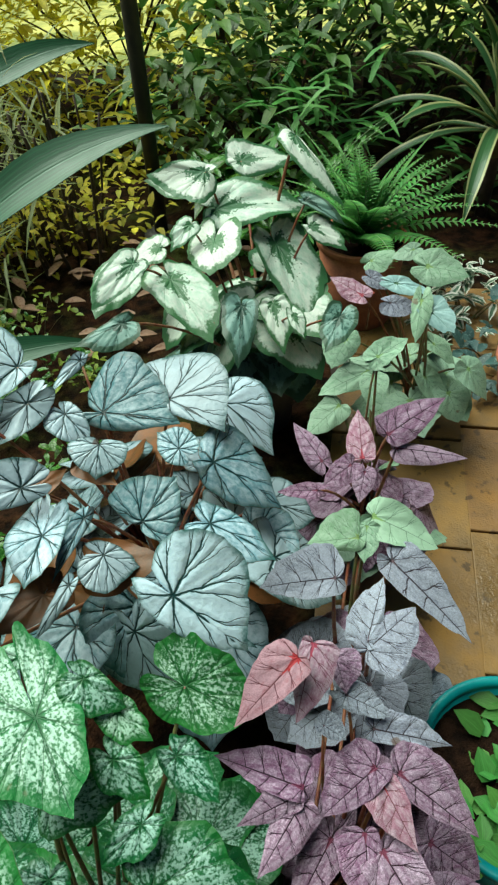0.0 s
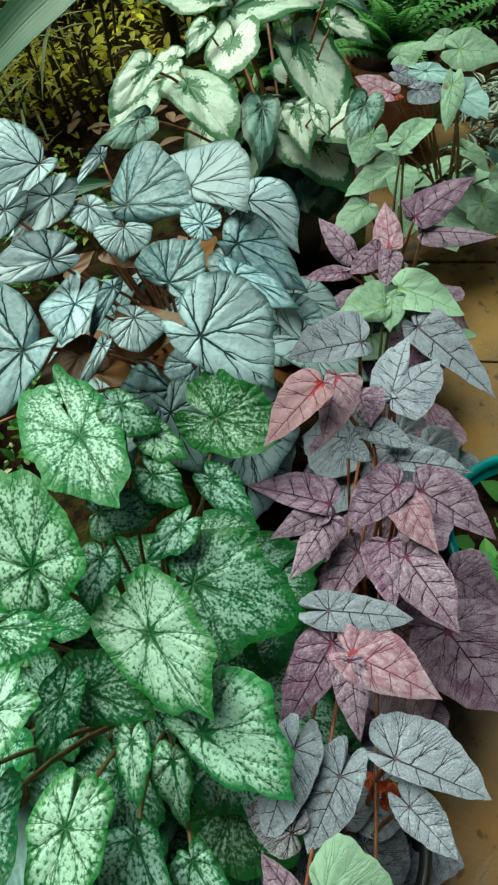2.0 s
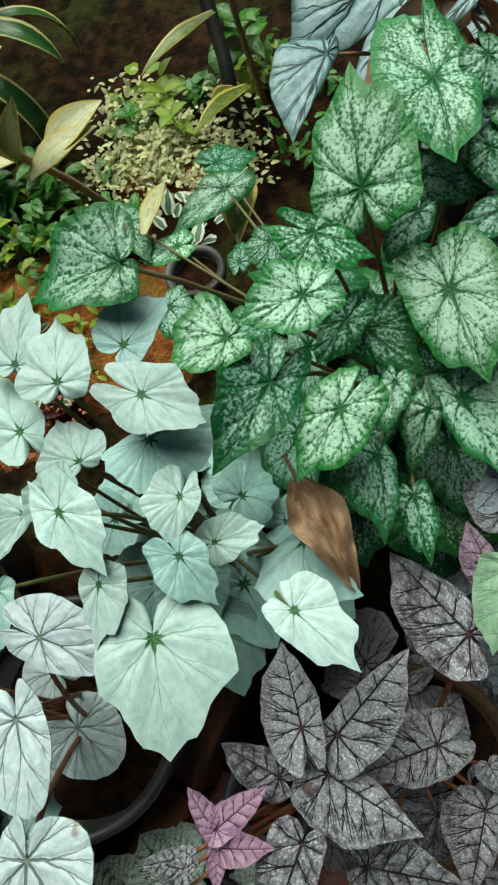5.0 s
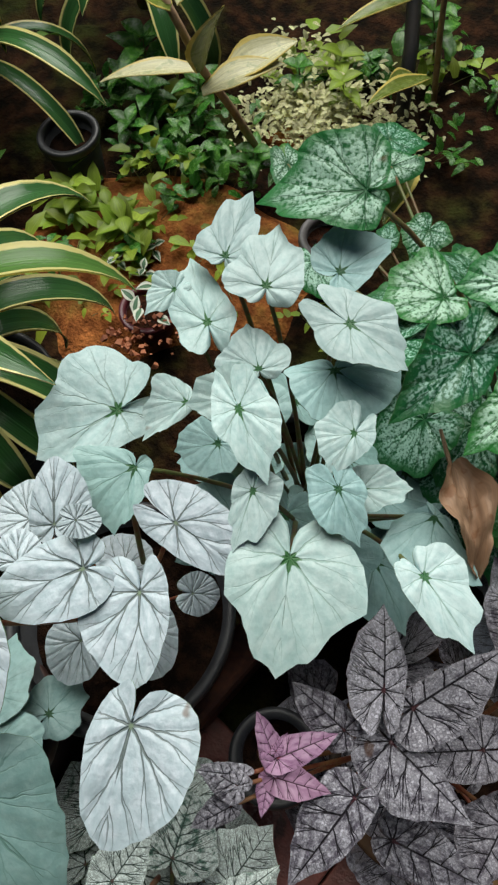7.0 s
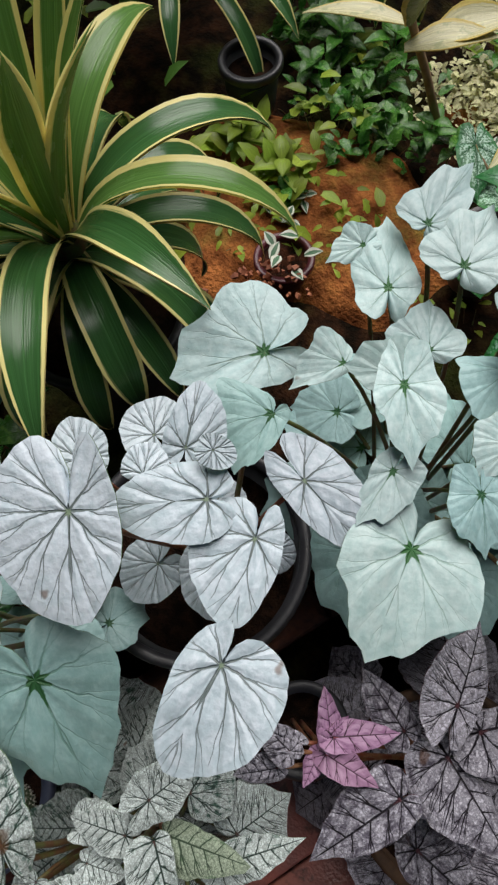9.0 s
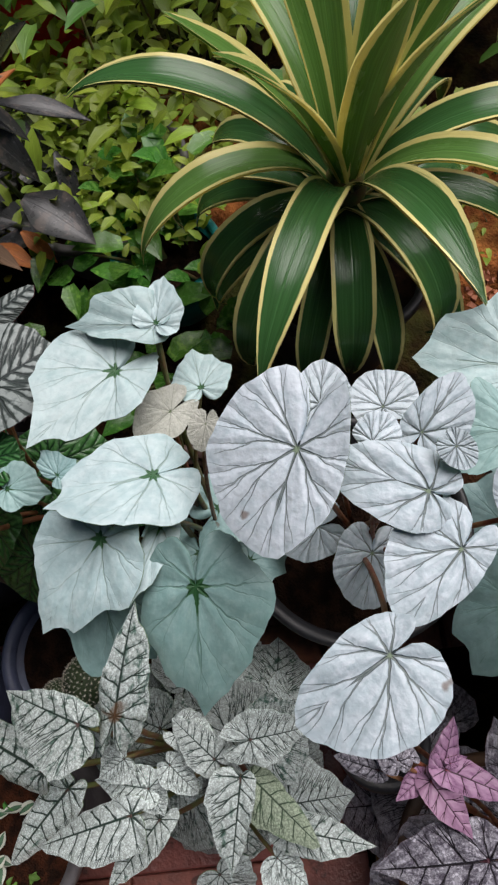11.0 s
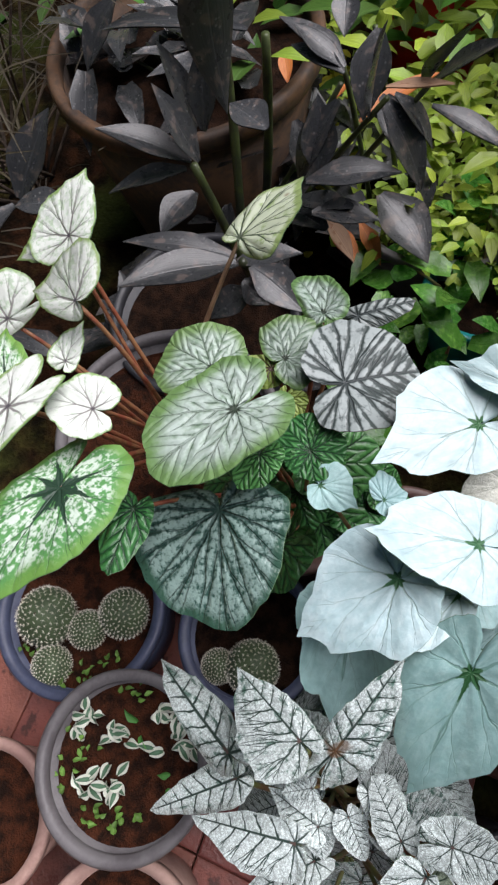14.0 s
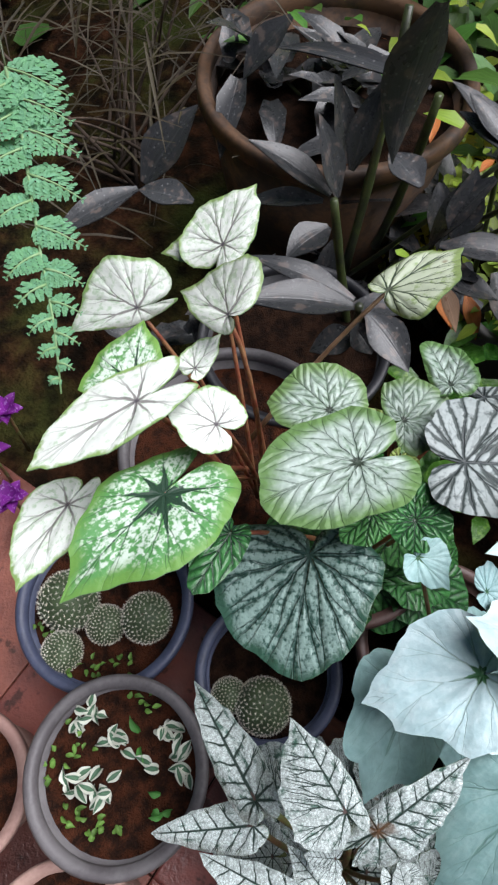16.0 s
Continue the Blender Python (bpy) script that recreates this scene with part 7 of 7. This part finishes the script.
cactus(-0.208, -0.994, 0.135, 0.0344)
cactus(-0.212, -0.942, 0.135, 0.0225)
cactus(-0.160, -0.964, 0.135, 0.0230)
cactus(-0.231, -0.779, 0.135, 0.0193)
cactus(-0.244, -0.741, 0.135, 0.0297)



def sprout(x, y, z, count, size, mat, label, spread=0.012, name="sprout", group="sprouts"):
    ob = thing(name, label, "sprout", group, (x, y, z))
    for i in range(count):
        a = RNG.uniform(0, 360)
        p = RNG.normal(0, spread, 2)
        v, f, uv = strap((p[0], p[1], RNG.uniform(0.002, 0.012)), a, RNG.uniform(0, 50), size * RNG.uniform(0.7, 1.2), size * 0.55, RNG.uniform(40, 130), RNG, 8, 0.6, 0.45, RNG.uniform(-1.6, 1.6), 0.0006, 0.3)
        part("leaf", v, f, [mat], ob, "", uv)
    return ob
sprout(-0.133, -0.890, 0.171, 9, 0.019, VARIEG, "curled white-edged seedling in the grey pot", 0.006)
sprout(-0.131, -0.856, 0.171, 9, 0.019, VARIEG, "curled white-edged seedling in the grey pot", 0.006)
sprout(-0.078, -0.857, 0.171, 9, 0.019, VARIEG, "curled white-edged seedling in the grey pot", 0.006)
sprout(-0.085, -0.829, 0.171, 9, 0.019, VARIEG, "curled white-edged seedling in the grey pot", 0.006)
sprout(-0.162, -0.805, 0.171, 9, 0.019, VARIEG, "curled white-edged seedling in the grey pot", 0.006)
sprout(-0.125, -0.811, 0.171, 3, 0.020, VARIEG, "small white-edged seedling in the grey pot", 0.006)
sprout(-0.147, -0.782, 0.171, 9, 0.019, VARIEG, "curled white-edged seedling in the grey pot", 0.006)
sprout(-0.072, -0.883, 0.171, 9, 0.010, SPROUT, "tiny green sprouts on dark soil", 0.008)
sprout(-0.047, -0.843, 0.171, 8, 0.010, SPROUT, "tiny green sprouts on dark soil", 0.008)
sprout(-0.056, -0.813, 0.171, 8, 0.011, SPROUT, "tiny green sprouts on dark soil", 0.008)
sprout(-0.175, -0.850, 0.171, 8, 0.010, SPROUT, "tiny green sprouts on dark soil", 0.008)
sprout(-0.106, -0.880, 0.171, 7, 0.009, SPROUT, "tiny green sprouts on dark soil", 0.008)
sprout(-0.151, -0.831, 0.171, 2, 0.018, FERN, "small green sprout on dark soil", 0.006)
sprout(-0.104, -0.774, 0.171, 4, 0.015, FERN, "small green sprout on dark soil", 0.006)
sprout(-0.170, -1.001, 0.143, 7, 0.009, SPROUT, "tiny green sprouts between the cacti", 0.009)
sprout(-0.170, -0.921, 0.143, 7, 0.009, SPROUT, "tiny green sprouts between the cacti", 0.009)
sprout(-0.193, -0.904, 0.143, 7, 0.009, SPROUT, "tiny green sprouts between the cacti", 0.009)
sprout(-0.146, -0.938, 0.143, 7, 0.009, SPROUT, "tiny green sprouts between the cacti", 0.009)


# ---- lacy plant hanging in from above ----
lace = thing("spikemoss", "lacy pale green spikemoss hanging over the pots", "spikemoss")


def frond(plant, a, b, width, pinnae, material, sag=0.0, name="frond", fine=True, single=False):
    """A feathery frond: a thin rib with rows of small leaflets."""
    a, b = np.array(a, float), np.array(b, float)
    pts = [a + (b - a) * t + np.array([0, 0, sag * math.sin(math.pi * t)]) for t in np.linspace(0, 1, pinnae)]
    d = (b - a) / np.linalg.norm(b - a)
    side = np.cross(d, (0, 0, 1.0))
    side = side / np.linalg.norm(side) if np.linalg.norm(side) > 0.2 else np.array([0.6, -0.8, 0.0])
    pieces = []
    for i, p in enumerate(pts):
        t = i / (pinnae - 1)
        w = width * (0.35 + 0.65 * math.sin(math.pi * min(1, 0.25 + t * 0.75))) * (1 - 0.55 * t)
        for s in (-1, 1):
            arm = side * s * 0.9 + d * 0.45
            head, rise = math.degrees(math.atan2(arm[1], arm[0])), math.degrees(math.atan2(arm[2], math.hypot(arm[0], arm[1])))
            if not fine:
                pieces.append(small_leaf(p, head, rise, w, w * 0.32, 20))
                continue
            for k in range(5):
                q = p + arm * w * (0.12 + 0.2 * k)
                for turn in (-38, 38):
                    pieces.append(small_leaf(q, head + turn + RNG.uniform(-9, 9), rise + RNG.uniform(-12, 12), w * 0.42 * (1.1 - 0.16 * k), w * 0.21, 15, 2))
    ob = None
    if single:
        for v, f, u in pieces:
            part("leaflet", v, f, [material], plant, "", u)
    else:
        v, f, u = gathered(pieces)
        ob = part(name, v, f, [material], plant, "", u)
    v, f = tube(pts, np.linspace(0.0014, 0.0006, len(pts)), 5)
    part("rib", v, f, [STALK_FRESH], plant)
    return ob


def rod(plant, points):
    v, f = tube(points, np.linspace(0.0018, 0.0008, len(points)), 6)
    part("stem", v, f, [STALK_FRESH], plant)


rod(lace, ((-0.539, -1.225, 0.530), (-0.492, -1.166, 0.520), (-0.419, -1.090, 0.490), (-0.374, -1.038, 0.480), (-0.333, -0.998, 0.470)))
frond(lace, (-0.539, -1.225, 0.530), (-0.552, -1.167, 0.519), 0.0340, 8, LACE, 0.004)
frond(lace, (-0.528, -1.212, 0.528), (-0.470, -1.211, 0.528), 0.0324, 8, LACE, 0.004)
frond(lace, (-0.518, -1.199, 0.526), (-0.531, -1.146, 0.516), 0.0308, 8, LACE, 0.004)
frond(lace, (-0.507, -1.186, 0.523), (-0.455, -1.186, 0.524), 0.0291, 8, LACE, 0.004)
frond(lace, (-0.497, -1.172, 0.521), (-0.511, -1.123, 0.508), 0.0275, 8, LACE, 0.004)
frond(lace, (-0.484, -1.157, 0.517), (-0.433, -1.166, 0.517), 0.0259, 8, LACE, 0.004)
frond(lace, (-0.467, -1.140, 0.510), (-0.481, -1.096, 0.495), 0.0243, 8, LACE, 0.004)
frond(lace, (-0.451, -1.124, 0.503), (-0.407, -1.132, 0.504), 0.0226, 8, LACE, 0.004)
frond(lace, (-0.435, -1.107, 0.497), (-0.448, -1.068, 0.484), 0.0210, 8, LACE, 0.004)
frond(lace, (-0.419, -1.090, 0.490), (-0.383, -1.094, 0.492), 0.0194, 8, LACE, 0.004)
frond(lace, (-0.409, -1.078, 0.488), (-0.419, -1.047, 0.480), 0.0178, 8, LACE, 0.004)
frond(lace, (-0.399, -1.067, 0.486), (-0.369, -1.071, 0.488), 0.0161, 5, LACE, 0.004)
frond(lace, (-0.389, -1.055, 0.483), (-0.397, -1.031, 0.477), 0.0145, 5, LACE, 0.004)
frond(lace, (-0.379, -1.044, 0.481), (-0.356, -1.048, 0.483), 0.0129, 5, LACE, 0.004)
frond(lace, (-0.370, -1.034, 0.479), (-0.375, -1.015, 0.473), 0.0113, 5, LACE, 0.004)
frond(lace, (-0.361, -1.025, 0.477), (-0.345, -1.029, 0.478), 0.0096, 5, LACE, 0.004)
frond(lace, (-0.351, -1.016, 0.474), (-0.355, -1.004, 0.471), 0.0080, 5, LACE, 0.004)
frond(lace, (-0.342, -1.007, 0.472), (-0.333, -1.009, 0.473), 0.0064, 5, LACE, 0.004)
cane(lace, (-0.610, -1.312, 0.580), (-0.539, -1.225, 0.530), 0.0015, "stem")


# ---- far side of the path ----
pole = thing("pole", "slim dark iron pole standing in the bed", "pole")
v, f = tube([(-0.385, 2.08, -0.05), (-0.372, 2.085, 0.5), (-0.352, 2.09, 1.2), (-0.335, 2.1, 2.4)], [0.024, 0.024, 0.023, 0.022], 14)
part("shaft", v, f, [IRON], pole)
v, f = lathe([(0.001, 0.0), (0.06, 0.0), (0.06, 0.012), (0.03, 0.02), (0.001, 0.02)], 20)
ob = part("foot", v, f, [IRON], pole)
ob.location = (-0.386, 2.08, -0.03)

palm = thing("palm_grass", "broad ribbed palm-grass leaves arching over the bed", "palm grass")
for a, b, w in (((-0.695, 1.40, 0.372), (-0.222, 1.52, 0.503), 0.125), ((-0.765, 1.75, 0.547), (-0.443, 1.90, 0.597), 0.085), ((-0.80, 1.12, 0.12), (-0.42, 1.18, 0.16), 0.08)):
    oval(palm, PALM, a, b, w, 32, belly=0.75, tip=0.35, cup=0.22, bank=0.6)
    cane(palm, (a[0] - 0.2, a[1] - 0.05, -0.03), a, 0.006, "stalk")
bamboo = thing("bamboo", "clump of thin dark bamboo canes beside the pole", "bamboo")
for i in range(26):
    x, y = RNG.uniform(-1.0, -0.55), RNG.uniform(1.65, 2.1)
    cane(bamboo, (x, y, -0.04), (x + RNG.uniform(-0.1, 0.1), y + RNG.uniform(-0.05, 0.05), RNG.uniform(0.3, 0.55)), RNG.uniform(0.004, 0.007), "cane", BARK)
fern = thing("fern", "bright green fern with feathery fronds in a terracotta pot", "fern")
for i in range(44):
    h, e, l = RNG.uniform(0, 360), RNG.uniform(0, 80), RNG.uniform(0.18, 0.36)
    a = np.array([0.236, 1.49, 0.23])
    frond(fern, a, a + l * np.array([math.cos(radians(h)) * math.cos(radians(e)), math.sin(radians(h)) * math.cos(radians(e)), math.sin(radians(e))]), 0.045, 22, FERN, 0.03, fine=False)
zz = thing("zz_plant", "dark arching stems with paired glossy leaves", "zz plant")
for i in range(9):
    a = np.array([0.02, 1.72, 0.1])
    h, l = RNG.uniform(-30, 210), RNG.uniform(0.3, 0.48)
    frond(zz, a, a + np.array([math.cos(radians(h)) * l * 0.7, math.sin(radians(h)) * l * 0.35, l * 0.75]), 0.07, 11, POTHOS, 0.05, fine=False, single=True)
rosette("dracaena", "dracaena with pale-edged narrow strap leaves", "dracaena", 0.74, 2.1, 0.22, 26, 0.42, 0.042, DRAC, 0, 82, 70, 3)
v, f = tube([(0.74, 2.1, -0.04), (0.745, 2.1, 0.1), (0.74, 2.1, 0.24)], [0.022, 0.02, 0.02], 10)
tagged(part("trunk", v, f, [BARK], None), "short woody dracaena trunk rooted in the bed", "trunk")
shrub("tradescantia", "trailing plant with small striped leaves", "trailing plant", 0.50, 1.42, 0.0, 0.12, 0.10, 0.14, 150, 0.045, 0.02, VARIEG, 8, STALK_GREEN)
shrub("trailing_plant", "dark teal leaves beside the path", "trailing plant", 0.56, 1.22, 0.0, 0.09, 0.08, 0.18, 80, 0.055, 0.028, LEAF_TEAL, 8, STALK_GREEN)
shrub("bowl_greens", "small bright green leaves filling the teal bowl", "greens", 0.275, 0.24, 0.14, 0.08, 0.08, 0.035, 190, 0.04, 0.028, FERN, 10, STALK_GREEN, bow=20, rise=(-5, 40))
# Sun and shade on these bushes are carried by their leaf colours.
for x, y, rx, ry, rz, n, l, w, mat, lab in (
        (-0.9, 2.9, 0.6, 0.3, 0.55, 900, 0.07, 0.03, SUN_TINT, "yellow-green sunlit bush behind the pole"),
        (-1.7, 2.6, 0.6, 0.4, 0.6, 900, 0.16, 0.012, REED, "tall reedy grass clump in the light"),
        (-0.78, 2.1, 0.33, 0.25, 0.24, 1100, 0.04, 0.02, SUN_TINT, "low sunlit yellow-green bush"),
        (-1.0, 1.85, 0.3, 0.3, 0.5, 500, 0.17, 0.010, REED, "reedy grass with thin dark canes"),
        (-0.65, 3.5, 0.8, 0.4, 1.3, 2200, 0.09, 0.035, SUN_TINT, "tall sunlit bush far behind the bed"),
        (-1.9, 3.6, 1.0, 0.5, 1.7, 3000, 0.17, 0.018, SUN_TINT, "sunlit bamboo thicket far behind the bed"),
        (0.0, 2.5, 0.4, 0.3, 0.6, 800, 0.09, 0.04, SHADE_TINT, "dark leafy bush behind the ferns"),
        (0.6, 2.8, 0.5, 0.3, 0.7, 900, 0.08, 0.035, SHADE_TINT, "dark green bush with dry orange leaves"),
        (1.3, 2.6, 0.5, 0.4, 0.75, 900, 0.08, 0.035, SHADE_TINT, "dark green bush beside the dracaena"),
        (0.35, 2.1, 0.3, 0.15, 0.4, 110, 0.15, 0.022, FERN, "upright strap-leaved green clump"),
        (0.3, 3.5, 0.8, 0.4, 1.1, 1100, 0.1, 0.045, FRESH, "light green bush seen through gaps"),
        (1.4, 3.7, 0.9, 0.4, 1.1, 1100, 0.1, 0.045, SHADE_TINT, "dark thicket at the end of the garden"),
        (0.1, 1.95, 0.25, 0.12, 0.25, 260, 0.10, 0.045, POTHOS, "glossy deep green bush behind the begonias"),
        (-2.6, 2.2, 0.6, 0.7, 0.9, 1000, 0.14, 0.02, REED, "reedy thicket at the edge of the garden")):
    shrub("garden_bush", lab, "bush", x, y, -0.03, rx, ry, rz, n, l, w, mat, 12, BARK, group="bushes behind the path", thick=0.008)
for x, y, h, r in ((0.45, 3.0, 1.6, 0.03), (0.95, 3.1, 1.6, 0.035), (1.05, 2.5, 1.2, 0.02), (0.2, 2.9, 1.4, 0.02), (-0.2, 3.2, 1.5, 0.022)):
    t = thing("sapling", "thin brown sapling trunk behind the bushes", "tree", "saplings", (x, y, -0.05))
    v, f = tube([(0, 0, 0), (0.03, 0, h * 0.4), (-0.02, 0.02, h * 0.75), (0.03, 0, h)], [r, r * 0.9, r * 0.8, r * 0.6], 10)
    part("trunk", v, f, [BARK], t)
    pieces = [small_leaf((RNG.normal(0, 0.2), RNG.normal(0, 0.15), h * RNG.uniform(0.55, 1.1)), RNG.uniform(0, 360), RNG.uniform(-30, 30), 0.12, 0.05) for _ in range(90)]
    v, f, u = gathered(pieces)
    tagged(part("foliage", v, f, [SHADE_TINT], t, uv=u), kind="stuff")
for i in range(60):
    x, y = RNG.uniform(-0.9, 0.1), RNG.uniform(1.35, 2.0)
    ob = thing("fallen_leaf", "dry brown leaf lying on the soil", "fallen leaf", "fallen leaves", (x, y, 0.0))
    v, f, uv = strap((0, 0, 0.012), RNG.uniform(0, 360), RNG.uniform(-8, 15), RNG.uniform(0.05, 0.09), 0.03, 20, RNG, 6, 0.4, 0.5, belly=0.3)
    part("blade", v, f, [DEADLEAF], ob, "", uv)
def crumpled(plant, a, b, width):
    """A dry folded leaf, wrinkled all over."""
    a, b = np.array(a), np.array(b)
    d = (b - a) / np.linalg.norm(b - a)
    side = np.cross(d, (0, 0, 1.0))
    side /= np.linalg.norm(side)
    verts, uv, faces, nx, ny = [], [], [], 22, 14
    for i in range(nx + 1):
        t = i / nx
        half = width / 2 * min(1, (t + 0.06) / 0.4) ** 0.7 * min(1, (1.04 - t) / 0.6) ** 0.8
        for j in range(ny + 1):
            c = 2 * j / ny - 1
            fold = 0.02 * abs(c + 0.25) + 0.014 * noise.noise(Vector((t * 4, c * 2.5, 5.0))) + 0.006 * noise.noise(Vector((t * 11, c * 7, 2.0)))
            ragged = 1 + 0.12 * noise.noise(Vector((t * 7, c, 8.0)))
            verts.append(a + (b - a) * t + side * c * half * ragged + np.array([0, 0, fold + 0.02 * math.sin(math.pi * t)]))
            uv.append((c / 2 + 0.5, t))
    for i in range(nx):
        for j in range(ny):
            k = i * (ny + 1) + j
            faces.append((k, k + ny + 1, k + ny + 2, k + 1))
    part("blade", verts, faces, [DEADLEAF], plant, "", uv)
    v, f = tube([a - d * 0.03 + np.array([0, 0, -0.004]), a - d * 0.01, a + d * 0.02 + np.array([0, 0, 0.008])], [0.0016, 0.002, 0.0014], 6)
    part("stalk", v, f, [STALK_BROWN], plant)


PETAL = blade("orange_petal", (0.62, 0.07, 0.03), None, gloss=0.5, spots=(0.75, 0.40, 0.06), vary=0.5, see=0.25)


def blossom(x, y, z, size):
    ob = thing("blossom", "small orange-red withered blossom among begonia leaves", "blossom", "blossoms", (x, y, z))
    for i in range(11):
        v, f, uv = strap((RNG.normal(0, size * 0.25), RNG.normal(0, size * 0.25), RNG.uniform(-0.3, 0.3) * size), i * 137.5, RNG.uniform(-10, 60), size * RNG.uniform(0.5, 1), size * 0.4, 60, RNG, 5, 0.5, 0.45, belly=0.3)
        part("petal", v, f, [PETAL], ob, "", uv)
    v, f = tube([(0, 0, -0.09), (0.004, 0.002, -0.04), (0, 0, 0)], [0.0022, 0.0018, 0.0014], 6)
    part("stalk", v, f, [STALK_RED], ob)


VIOLET = blade("violet_petal", (0.26, 0.02, 0.36), None, gloss=0.5, spots=(0.50, 0.26, 0.66), vary=0.5, see=0.25)


def violet(x, y, z, size):
    ob = thing("violet_flower", "purple flower with soft petals beside the pots", "flower", "purple flowers", (x, y, z))
    for i in range(9):
        v, f, uv = strap((0, 0, 0.002 * i / 9), i * 137.5, 20 + 5 * i, size * RNG.uniform(0.7, 1.1), size * 0.6, 50, RNG, 6, 0.4, 0.45, belly=0.3)
        part("petal", v, f, [VIOLET], ob, "", uv)
    v, f = tube([(0.01, 0, -z - 0.02), (0.006, 0.004, -z * 0.5), (0, 0, 0)], [0.003, 0.0025, 0.002], 6)
    part("stalk", v, f, [STALK_GREEN], ob)


violet(-0.358, -1.265, 0.100, 0.030)
violet(-0.268, -1.167, 0.100, 0.030)
violet(-0.300, -1.240, 0.100, 0.030)
violet(-1.132, -0.691, 0.300, 0.022)

dead = thing("dry_leaf", "large dry brown leaf caught between begonia leaves", "dry leaf")
crumpled(dead, (-0.195, -0.160, 0.428), (-0.125, -0.216, 0.400), 0.044)
blossom(0.036, -0.061, 0.250, 0.022)
blossom(0.192, 1.085, 0.330, 0.012)

pipe = thing("pipe", "black plastic pipe standing among the plants", "pipe")
v, f = tube(((-0.665, 0.506, -0.030), (-0.751, 0.639, 0.090), (-0.814, 0.713, 0.180), (-0.913, 0.830, 0.324)), [0.014, 0.014, 0.014, 0.014], 12)
part("shaft", v, f, [IRON], pipe)
